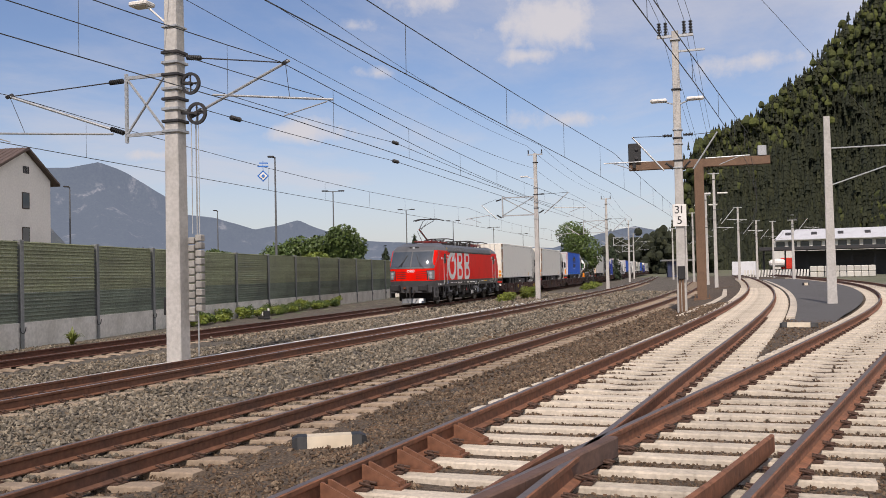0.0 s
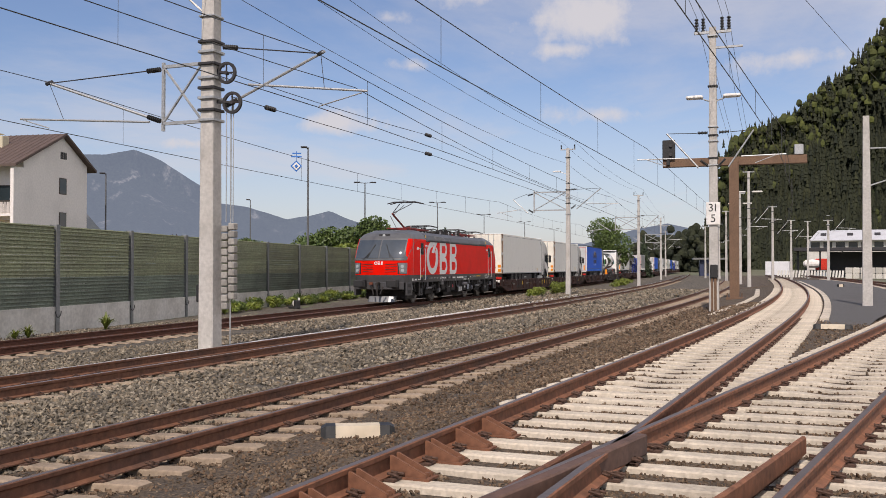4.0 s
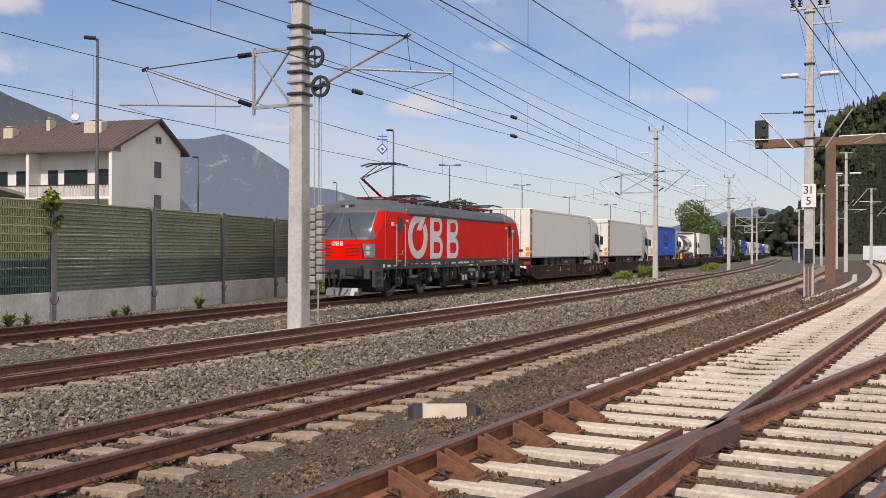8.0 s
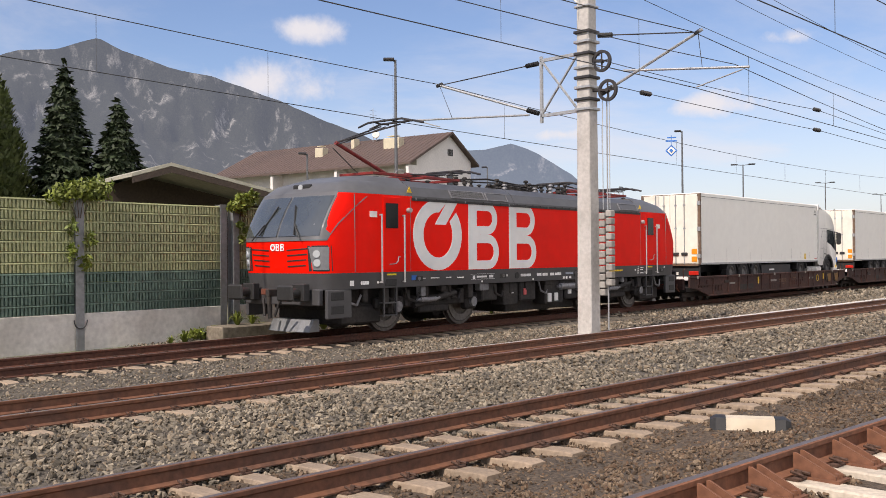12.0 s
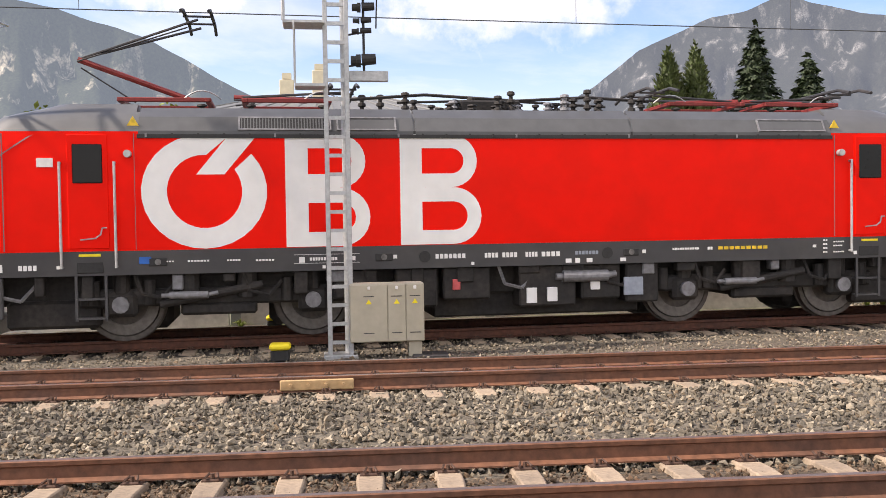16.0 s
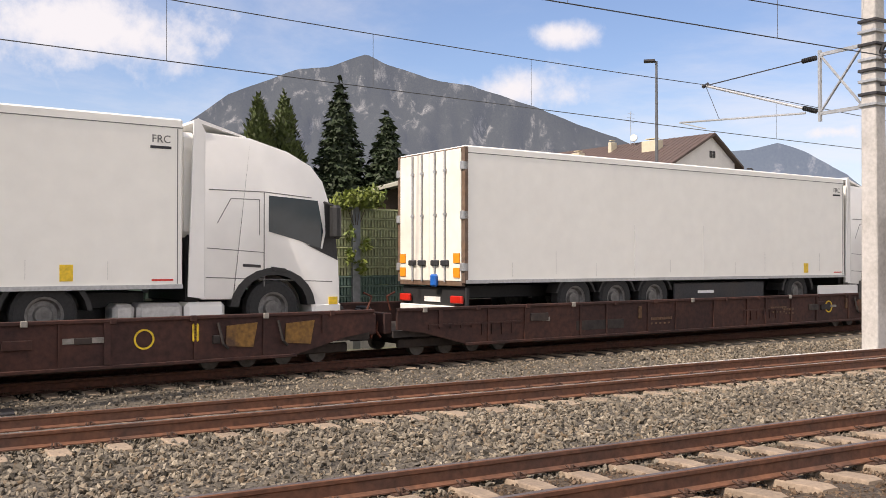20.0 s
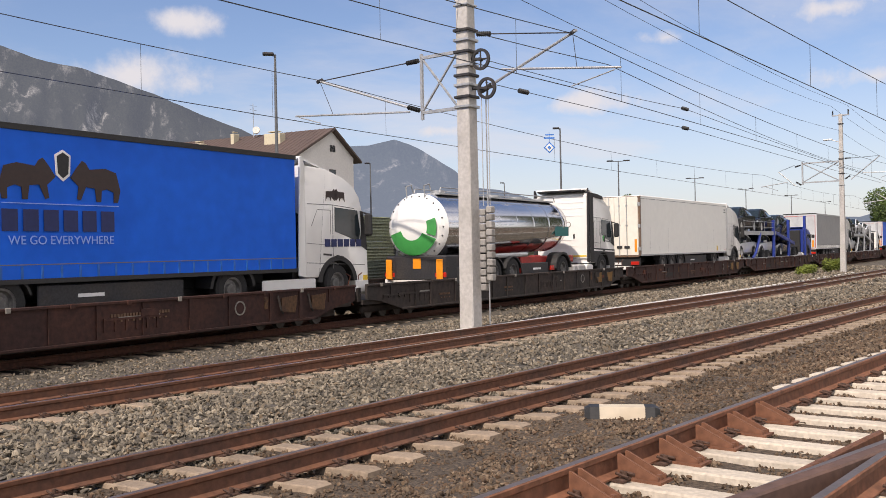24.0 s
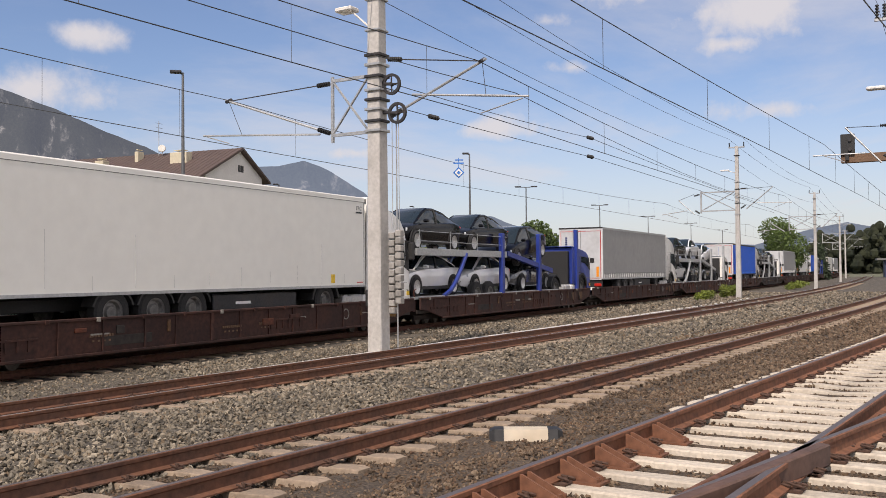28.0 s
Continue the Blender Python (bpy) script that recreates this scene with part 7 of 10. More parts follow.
def ring_wheel(r, w, n=28, hub=0.35):
    """A railway wheel about the y axis: tread, flange and a dished web."""
    bm = bmesh.new()
    prof = ((0.06, -w * 0.7), (0.16, -w * 0.7), (0.2, -w * 0.25), (r - 0.10, -w * 0.2), (r - 0.07, -w * 0.5), (r, -w * 0.5), (r + 0.0, w * 0.3), (r + 0.03, w * 0.35), (r + 0.03, w * 0.5), (r - 0.07, w * 0.5), (0.06, w * 0.3))
    rings = [[(q * math.cos(2 * math.pi * k / n), y, q * math.sin(2 * math.pi * k / n)) for k in range(n)] for q, y in prof]
    loft(bm, rings)
    return bm


def tyre_meshes(r=0.5, w=0.3, f=0.58, dish=0.12):
    bm = bmesh.new()
    n = 20
    prof = ((r * f, -w / 2), (r * 0.9, -w / 2), (r, -w * 0.36), (r, w * 0.36), (r * 0.9, w / 2), (r * f, w / 2))
    loft(bm, [[(q * math.cos(2 * math.pi * k / n), y, q * math.sin(2 * math.pi * k / n)) for k in range(n)] for q, y in prof], caps=False)
    tyre = shape("tyre", bm, M_TYRE, 40)
    bm = bmesh.new()
    prof = ((0.03, -w * 0.30), (r * 0.25, -w * 0.32), (r * 0.30, -w * dish), (r * f * 0.76, -w * dish), (r * f * 0.87, -w * 0.40), (r * f, -w * 0.45), (r * f * 1.05, -w * 0.45), (r * f * 1.05, w * 0.45))
    loft(bm, [[(q * math.cos(2 * math.pi * k / n), y, q * math.sin(2 * math.pi * k / n)) for k in range(n)] for q, y in prof], caps=True)
    rim = shape("rim", bm, M_RIM, 40)
    return tyre, rim


TYRE, RIM = tyre_meshes()
CTYRE, CRIM = tyre_meshes(0.345, 0.25, 0.72, 0.34)
CRIM.materials[0] = M_ALLOY


def road_wheel(parent, x, y, z, small=False):
    w = part("wheel", CTYRE if small else TYRE, None, parent, m=pose(x, y, z, 0, 0, 0 if y < 0 else 180))
    part("rim", CRIM if small else RIM, None, w)


def loco():
    """A four-axle electric locomotive, x backwards, near side at -y, on the rail at z 0."""
    top = thing("locomotive", "red electric locomotive with grey roof and white emblem", "locomotive")
    CORNER = ((1.05, 1.0), (0.55, 0.985), (0.30, 0.955), (0.14, 0.88), (0.05, 0.72), (0.0, 0.42))

    def nose(z):
        """How far the front reaches at a height."""
        return float(np.interp(z, (0.9, 1.5, 2.25, 2.6, 3.0, 3.35, 3.6, 3.78), (8.80, 8.88, 8.94, 8.82, 8.60, 8.36, 8.04, 7.3)))

    def girth(z):
        return float(np.interp(z, (1.0, 1.5, 2.4, 3.33, 3.55, 3.8), (1.46, 1.5, 1.5, 1.495, 1.37, 1.08)))

    def shell(bm, z0, z1, n, x0, x1, front=True, back=True):
        """A belt of the body between two heights, with the rounded noses."""
        rings = []
        for z in np.linspace(z0, z1, n):
            g, f = girth(z), nose(z)
            pts = []
            a = f if front else -x0
            b = f if back else x1
            if front:
                pts += [(-a + dx, -g * w) for dx, w in CORNER] + [(-a + dx, g * w) for dx, w in CORNER[::-1]]
            else:
                pts += [(x0, -g), (x0, g)]
            if back:
                pts += [(b - dx, g * w) for dx, w in CORNER] + [(b - dx, -g * w) for dx, w in CORNER[::-1]]
            else:
                pts += [(x1, g), (x1, -g)]
            rings.append([(x, y, z) for x, y in pts])
        loft(bm, rings)
    bm = bmesh.new()
    shell(bm, 1.48, 3.33, 12, 0, 0)
    part("body", bm, M_RED, top, "glossy red body shell", 35)
    bm = bmesh.new()
    shell(bm, 1.10, 1.478, 3, 0, 0)
    part("sill", bm, M_GREY, top, "dark grey lower body band", 35)
    bm = bmesh.new()
    shell(bm, 3.332, 3.66, 5, 0, 0)
    part("roof", bm, M_ROOF, top, "grey roof of the machine room", 35)
    for end in (-1, 1):
        bm = bmesh.new()
        shell(bm, 3.655, 3.80, 4, 5.95, -5.95, end < 0, end > 0)
        part("cab_roof", bm, M_ROOF, top, "grey cab roof", 35)
    # roof hatches over a black gutter with small brackets
    for x0, x1 in ((-5.9, -1.59), (-1.55, 2.15), (2.19, 5.9)):
        for sy in (-1, 1):
            bm = bmesh.new()
            pts = [(sy * 1.508, 3.275), (sy * 1.506, 3.34), (sy * 1.385, 3.57), (sy * 1.12, 3.74), (sy * 1.05, 3.70), (sy * 1.40, 3.275)]
            loft(bm, [[(x, y, z) for y, z in pts] for x in (x0, x1)])
            part("roof_hatch", bm, M_HATCH, top, "dark grey roof hatch")
    for sy in (-1, 1):
        bm = bmesh.new()
        box(bm, -5.92, 5.92, sy * 1.505 - 0.02, sy * 1.505 + 0.02, 3.225, 3.285)
        gutter = part("gutter", bm, M_BLACK, top, "black gutter")
        for k in range(30):
            bm = bmesh.new()
            x = -5.8 + k * 0.395
            box(bm, x, x + 0.03, sy * 1.522 - 0.012, sy * 1.522 + 0.012, 3.24, 3.30)
            part("bracket", bm, M_BLACK if k % 5 else M_STEELBOX, gutter)
        for x in (-1.57, 2.17):
            bm = bmesh.new()
            box(bm, x - 0.05, x + 0.05, sy * 1.49 - 0.011, sy * 1.49 + 0.011, 3.28, 3.345)
            part("hatch_joint", bm, M_BLACK, top)
        for x, half, slats in ((-3.65 * -sy, 0.73, 30), (5.15 * -sy, 0.64, 0), (-2.35 * -sy, 0.48, 0)):
            face = pose(x, sy * 1.452, 3.455, 27.7 * sy)
            bm = bmesh.new()
            for z in (-0.12, 0.105):
                box(bm, -half, half, -0.022, 0.022, z, z + 0.022)
            for u in (-half, half - 0.025):
                box(bm, u, u + 0.025, -0.022, 0.022, -0.098, 0.105)
            frame_part = part("grille_frame", bm, M_STEELBOX, top, "pale grille frame", m=face)
            bm = bmesh.new()
            box(bm, -half + 0.025, half - 0.025, -0.01, 0.01, -0.098, 0.105)
            part("grille_back", bm, M_BLACK if slats else M_HATCH, frame_part)
            for k in range(slats):
                u = -half + 0.05 + k * (2 * half - 0.1) / max(1, slats - 1)
                bm = bmesh.new()
                box(bm, u - 0.010, u + 0.010, -0.019, 0.019, -0.098, 0.105)
                part("louvre", bm, M_ROOF, frame_part)
    for end in (-1, 1):
        turn = pose(0, 0, 0) if end < 0 else pose(0, 0, 0, 0, 0, 180)
        # windscreen in two panes, frame, wipers
        bm = bmesh.new()
        rows = []
        for z in np.linspace(2.22, 3.36, 10):
            f, g, u = nose(z) + 0.008, girth(z) + 0.006, (z - 2.22) / 1.14
            back = 0.26 + 0.79 * u ** 1.25
            w = float(np.interp(back, (0.05, 0.14, 0.30, 0.55, 1.05), (0.72, 0.88, 0.955, 0.985, 1.0)))
            edge = [(back, w)] + [(dx, ww) for dx, ww in ((0.14, 0.88), (0.05, 0.72), (0.0, 0.42))]
            rows.append([(-f + dx, -g * ww, z) for dx, ww in edge] + [(-f, 0, z)] + [(-f + dx, g * ww, z) for dx, ww in edge[::-1]])
        loft(bm, rows, caps=False, closed=False)
        part("windscreen_surround", bm, M_ROOF, top, "grey windscreen surround", 40, m=turn)
        for sy in (-1, 1):
            bm = bmesh.new()
            rows = []
            for z in np.linspace(2.33, 3.26, 7):
                f, g = nose(z) + 0.024, girth(z)
                rows.append([(-f + 0.13, sy * g * 0.86, z), (-f + 0.05, sy * g * 0.70, z), (-f, sy * g * 0.42, z), (-f, sy * 0.035, z)])
            loft(bm, rows, caps=False, closed=False)
            part("windscreen", bm, M_SCREEN, top, "dark windscreen pane", 40, m=turn)
            bm = bmesh.new()
            rod(bm, (-nose(2.25) - 0.05, sy * 0.85, 2.24), (-nose(2.62) - 0.06, sy * 0.52, 2.62), 0.016, n=5)
            rod(bm, (-nose(2.36) - 0.06, sy * 0.62, 2.36), (-nose(3.05) - 0.06, sy * 0.30, 3.05), 0.02, n=4)
            part("wiper", bm, M_BLACK, top, m=turn)
            # lamp unit wrapped round the corner
            bm = bmesh.new()
            rows = []
            for z, y0 in ((1.56, 0.74), (2.08, 0.68)):
                f, g = nose(z) + 0.016, girth(z) + 0.004
                rows.append([(-f + float(np.interp(w, (0.42, 0.72, 0.88, 0.955), (0, 0.05, 0.14, 0.30))), sy * g * w, z) for w in (y0, 0.80, 0.88, 0.93, 0.955 if z > 2 else 0.94)])
            loft(bm, rows, caps=False, closed=False)
            lamp = part("headlamp_unit", bm, M_LAMPBODY, top, "grey glazed headlamp unit", 40, m=turn)
            for z, r in ((1.72, 0.085), (1.92, 0.085)):
                bm = bmesh.new()
                at = Vector((-nose(z) + 0.09, sy * 1.22, z))
                way = Vector((-0.85, sy * 0.5, 0))
                rod(bm, at - way * 0.02, at + way * 0.03, r, n=14)
                part("lamp_lens", bm, M_LAMP, lamp, "clear lamp lens")
            bm = bmesh.new()
            rows = []
            for z in (1.53, 2.11):
                f, g = nose(z) + 0.011, girth(z) + 0.002
                rows.append([(-f + float(np.interp(w, (0.42, 0.72, 0.88, 0.955, 0.985), (0, 0.05, 0.14, 0.30, 0.55))), sy * g * w, z) for w in (0.66, 0.80, 0.88, 0.93, 0.962)])
            loft(bm, rows, caps=False, closed=False)
            part("headlamp_surround", bm, M_BLACK, top, "black headlamp surround", 40, m=turn)
            # buffer
            bm = bmesh.new()
            rod(bm, (-9.40, sy * 0.88, 1.05), (-8.95, sy * 0.88, 1.05), 0.11, n=14)
            box(bm, -9.50, -9.42, sy * 0.88 - 0.27, sy * 0.88 + 0.27, 0.87, 1.23, 0.04)
            box(bm, -9.10, -8.9, sy * 0.88 - 0.2, sy * 0.88 + 0.2, 0.85, 1.25, 0.02)
            part("buffer", bm, M_BLACK, top, "black sprung buffer", m=turn)
            bm = bmesh.new()
            box(bm, -8.72, -7.95, sy * 1.40 - 0.05, sy * 1.40 + 0.05, 0.45, 1.1, 0.02)
            part("corner_skirt", bm, M_GREY, top, m=turn)
            for z0 in (0.55, 0.86):
                bm = bmesh.new()
                box(bm, -8.62, -8.20, sy * 1.445 - 0.015, sy * 1.445 + 0.015, z0, z0 + 0.2, 0.02)
                part("step_opening", bm, M_BLACK, top, m=turn)
        for k in range(4):   # dark louvre slits in the front, shorter towards the bottom
            z = 1.62 + k * 0.125
            for sy in (-1, 1):
                bm = bmesh.new()
                rows = []
                for y in np.linspace(0.32, 0.90 + 0.03 * k, 6):
                    f = -nose(z) + float(np.interp(y / 1.5, (0.42, 0.72, 0.88), (0.0, 0.05, 0.14))) - 0.012
                    up = 0.05 * (y - 0.32)
                    rows.append([(f, sy * y, z + up), (f + 0.07, sy * y, z + up), (f + 0.07, sy * y, z + up + 0.028), (f, sy * y, z + up + 0.028)])
                loft(bm, rows)
                part("front_slit", bm, M_BLACK, top, m=turn)
        for sy in (-1, 1):   # seam between nose and side panel
            bm = bmesh.new()
            box(bm, -7.90, -7.885, sy * 1.495 - 0.008, sy * 1.495 + 0.008, 1.5, 3.3)
            part("body_seam", bm, M_SEAM, top, m=turn)
        bm = bmesh.new()
        box(bm, -nose(3.5) - 0.03, -nose(3.5) + 0.1, -0.3, 0.3, 3.42, 3.58, 0.03)
        part("destination_panel", bm, M_BLACK, top, "dark panel over the windscreen", m=turn)
        bm = bmesh.new()
        rod(bm, (-nose(3.5) - 0.05, 0, 3.5), (-nose(3.5) + 0.02, 0, 3.5), 0.075, n=14)
        part("top_lamp", bm, M_LAMP, top, "round top headlamp", m=turn)
        bm = bmesh.new()
        box(bm, -8.84, -8.7, -1.3, 1.3, 0.75, 1.12, 0.02)
        part("buffer_beam", bm, M_GREY, top, m=turn)
        bm = bmesh.new()
        loft(bm, [[(-8.72 + dx, y, 0.12), (-8.3, y, 0.12), (-8.3, y, 0.40), (-8.56 + dx, y, 0.40)] for y, dx in ((-0.72, 0.10), (-0.4, 0.03), (0, 0), (0.4, 0.03), (0.72, 0.10))])
        part("snow_plough", bm, M_LAMPBODY, top, "pale snow plough", m=turn)
        bm = bmesh.new()
        box(bm, -9.25, -8.85, -0.06, 0.06, 0.95, 1.12, 0.02)
        rod(bm, (-9.2, 0, 1.0), (-9.15, 0, 0.45), 0.05, n=8)
        rod(bm, (-9.1, 0.3, 0.9), (-9.15, 0.2, 0.5), 0.035, n=6), rod(bm, (-9.1, -0.3, 0.9), (-9.15, -0.15, 0.5), 0.035, n=6)
        part("coupling", bm, M_BOGIE, top, m=turn)
        bm = bmesh.new()
        box(bm, -9.02, -8.94, 0.30, 0.50, 0.98, 1.12, 0.01)
        part("hose_head", bm, M_RUSTPATCH, top, m=turn)
        # small front emblem: ring and two blocks
        bm = bmesh.new()
        emblem(bm, 0.16, "x", -nose(2.1) - 0.012, 0.0, 2.0)
        part("front_emblem", bm, M_LETTER, top, "small white emblem", m=turn)
    # cab doors, windows, rails, steps
    for end in (-1, 1):
        for sy in (-1, 1):
            c = end * 6.66
            bm = bmesh.new()
            box(bm, c - 0.30, c + 0.30, sy * 1.505 - 0.012, sy * 1.505 + 0.012, 1.52, 3.28, 0.01)
            door = part("cab_door", bm, M_RED, top, "red cab door")
            bm = bmesh.new()
            box(bm, c - 0.22, c + 0.22, sy * 1.525 - 0.012, sy * 1.525 + 0.012, 2.53, 3.13, 0.03)
            part("window", bm, M_DOORGLASS, door, "dark door window")
            for dx in (-0.40, 0.40):
                bm = bmesh.new()
                rod(bm, (c + dx, sy * 1.57, 1.22), (c + dx, sy * 1.57, 2.86), 0.022, n=8)
                for z in (1.24, 2.84):
                    rod(bm, (c + dx, sy * 1.57, z), (c + dx, sy * 1.49, z), 0.02, n=6)
                part("handrail", bm, M_GALV, top, "steel handrail")
            bm = bmesh.new()
            wire(bm, [(c - 0.12, sy * 1.55, 1.66), (c + 0.1, sy * 1.55, 1.68), (c + 0.18, sy * 1.55, 1.74), (c + 0.2, sy * 1.55, 1.84), (c + 0.27, sy * 1.55, 1.84)], 0.012, 5)
            part("handle", bm, M_GALV, door)
            bm = bmesh.new()
            for z in (0.42, 0.72):
                box(bm, c - 0.22, c + 0.22, sy * 1.38 - 0.09, sy * 1.38 + 0.09, z, z + 0.03)
            for dx in (-0.22, 0.22):
                box(bm, c + dx - 0.02, c + dx + 0.02, sy * 1.44 - 0.02, sy * 1.44 + 0.02, 0.40, 1.2)
            part("steps", bm, M_GREY, top, "cab steps")
            bm = bmesh.new()
            box(bm, c - 0.2, c + 0.2, sy * 1.475 - 0.012, sy * 1.475 + 0.012, 1.14, 1.32, 0.02)
            part("step_well", bm, M_BLACK, top)
            bm = bmesh.new()
            box(bm, c - 0.16, c + 0.16, sy * 1.49 - 0.012, sy * 1.49 + 0.012, 1.40, 1.44)
            part("step_edge", bm, M_YELLOW, top)
            bm = bmesh.new()
            rod(bm, (c - end * 0.60, sy * 1.50, 2.98), (c - end * 0.60, sy * 1.60, 2.98), 0.06, n=10)
            part("side_lamp", bm, M_GALV, top)
            bm = bmesh.new()
            box(bm, c + min(end * 0.5, end * 0.74), c + max(end * 0.5, end * 0.74), sy * 1.50 - 0.012, sy * 1.50 + 0.012, 2.78, 2.92)
            part("number_plate", bm, M_WHITE, top, "small white plate")
    # large emblem on both sides
    for sy in (-1, 1):
        bm = bmesh.new()
        bm.free()
        for piece in range(4):
            bm = bmesh.new()
            emblem(bm, 1.80, "y", sy * 1.503, -5.86, 1.49, piece)
            part(("emblem_ring", "emblem_stroke", "emblem_block", "emblem_block")[piece], bm, M_LETTER, top, "large white emblem piece")
        # small writing on the sill, as rows of bars
        for x, w, n, h, z, mm in ((-5.70, 0.30, 7, 0.022, 1.30, M_LETTER), (-5.2, 0.34, 7, 0.028, 1.30, M_LETTER), (-4.6, 0.22, 5, 0.028, 1.30, M_LETTER), (-4.15, 0.30, 6, 0.028, 1.29, M_LETTER), (-3.47, 0.09, 1, 0.09, 1.28, M_LETTER), (-3.30, 0.45, 10, 0.05, 1.29, M_LETTER),
                                  (-2.75, 0.20, 3, 0.07, 1.29, M_LETTER), (-1.25, 0.52, 7, 0.075, 1.29, M_LETTER), (-0.42, 0.24, 4, 0.08, 1.29, M_LETTER), (-0.12, 0.27, 4, 0.08, 1.29, M_LETTER), (0.28, 0.22, 4, 0.08, 1.29, M_LETTER), (0.56, 0.34, 4, 0.08, 1.29, M_LETTER),
                                  (1.15, 0.42, 7, 0.06, 1.30, M_PALE_SIGN), (2.9, 0.5, 11, 0.035, 1.33, M_LETTER), (3.55, 0.10, 2, 0.05, 1.33, M_LETTER), (3.75, 0.95, 9, 0.055, 1.33, M_STICKER), (5.55, 0.06, 1, 0.05, 1.33, M_LETTER), (5.75, 0.09, 2, 0.03, 1.43, M_LETTER),
                                  (5.75, 0.09, 2, 0.03, 1.36, M_LETTER), (5.75, 0.09, 2, 0.03, 1.29, M_LETTER), (5.75, 0.09, 2, 0.03, 1.22, M_LETTER), (5.95, 0.22, 5, 0.025, 1.40, M_LETTER), (5.95, 0.18, 4, 0.025, 1.33, M_LETTER), (5.95, 0.22, 5, 0.025, 1.22, M_LETTER),
                                  (0.98, 0.10, 1, 0.07, 1.17, M_LETTER), (1.15, 0.08, 1, 0.08, 1.17, M_LETTER), (1.35, 0.10, 1, 0.07, 1.17, M_LETTER), (1.95, 0.10, 1, 0.06, 1.17, M_LETTER), (-3.1, 0.05, 1, 0.05, 1.16, M_LETTER), (-0.65, 0.05, 1, 0.05, 1.16, M_LETTER), (6.35, 0.06, 1, 0.06, 1.20, M_LETTER),
                                  (7.2, 0.16, 4, 0.03, 1.22, M_LETTER), (-7.7, 0.28, 4, 0.08, 1.24, M_LETTER), (-8.05, 0.12, 1, 0.12, 1.24, M_LETTER), (-7.15, 0.05, 1, 0.05, 1.24, M_LETTER), (-1.95, 0.06, 1, 0.06, 1.30, M_LETTER), (2.35, 0.06, 1, 0.06, 1.30, M_LETTER), (7.72, 0.06, 1, 0.06, 1.40, M_LETTER)):
            bm = bmesh.new()
            for k in range(n):
                box(bm, x + k * w / n, x + (k + 0.72 if n > 1 else 1) * w / n, sy * 1.492 - 0.006, sy * 1.492 + 0.006, z - h / 2, z + h / 2)
            part("marking", bm, mm, top)
        bm = bmesh.new()
        for z in (1.22, 1.36):
            box(bm, -3.55, -2.5, sy * 1.492 - 0.005, sy * 1.492 + 0.005, z, z + 0.006)
        part("marking", bm, M_LETTER, top)
        for x in (-5.98, 5.98):   # warning triangles on the roof edge
            bm = bmesh.new()
            plate(bm, ((x - 0.09, 3.42), (x + 0.09, 3.42), (x, 3.57)), 0.012, "y", sy * 1.475 - 0.006)
            part("warning_triangle", bm, M_STICKER, top, "yellow warning triangle")
        bm = bmesh.new()
        box(bm, -5.93, -5.75, sy * 1.492 - 0.006, sy * 1.492 + 0.006, 1.27, 1.38)
        part("flag_mark", bm, M_VALVE, top, "small blue flag mark")
        for x in (-5.97, 5.97):   # seams between the side panels
            bm = bmesh.new()
            box(bm, x - 0.004, x + 0.004, sy * 1.501 - 0.003, sy * 1.501 + 0.003, 1.5, 3.3)
            part("body_seam", bm, M_SEAM, top)
        for x in (-1.43, 1.72):
            bm = bmesh.new()
            rod(bm, (x, sy * 1.47, 1.29), (x, sy * 1.50, 1.29), 0.095, n=14)
            part("socket", bm, M_BLACK, top)
        for x in (-5.65, -2.1, 2.15, 7.55):
            bm = bmesh.new()
            box(bm, x - 0.14, x + 0.14, sy * 1.488 - 0.012, sy * 1.488 + 0.012, 1.23, 1.36, 0.05)
            s = part("lifting_socket", bm, M_BLACK, top)
            bm = bmesh.new()
            rod(bm, (x, sy * 1.49, 1.295), (x, sy * 1.51, 1.295), 0.05, n=10)
            part("plug", bm, M_RIM, s)
        # under-floor boxes
        for x0, x1, z0 in ((-1.9, -1.2, 0.45), (-1.1, -0.3, 0.55), (0.2, 1.2, 0.40), (1.3, 2.0, 0.5), (2.1, 2.7, 0.42), (-2.9, -2.2, 0.62)):
            bm = bmesh.new()
            box(bm, x0, x1, min(sy * 0.9, sy * 1.36), max(sy * 0.9, sy * 1.36), z0, 1.1, 0.03)
            part("floor_box", bm, M_BOGIE, top)
        for x0, x1, z0, z1, mm in ((0.32, 0.50, 0.46, 0.72, M_LETTER), (0.68, 0.86, 0.48, 0.72, M_LETTER), (1.45, 1.62, 0.66, 0.80, M_LETTER), (2.05, 2.4, 0.55, 0.86, M_PALE_SIGN), (-1.55, -1.47, 0.78, 0.82, M_LETTER), (-0.95, -0.82, 0.72, 0.90, M_REDFADED)):
            bm = bmesh.new()
            box(bm, x0, x1, sy * 1.375 - 0.02, sy * 1.375 + 0.02, z0, z1, 0.006)
            part("floor_label", bm, mm, top)
        for x0, x1, z, r in ((0.95, 1.75, 0.90, 0.10), (3.9, 4.5, 0.74, 0.06), (-5.5, -4.9, 0.76, 0.06)):
            bm = bmesh.new()
            rod(bm, (x0, sy * 1.40, z), (x1, sy * 1.40, z), r, n=14)
            rod(bm, (x0 - 0.12, sy * 1.40, z), (x0, sy * 1.40, z), r * 0.6, n=10), rod(bm, (x1, sy * 1.40, z), (x1 + 0.15, sy * 1.40, z + 0.03), r * 0.55, n=10)
            part("air_cylinder", bm, M_STEELBOX, top)
    bm = bmesh.new()
    box(bm, -1.2, 2.5, -0.9, 0.9, 0.22, 1.1, 0.03)
    part("transformer", bm, M_BOGIE, top)
    bm = bmesh.new()
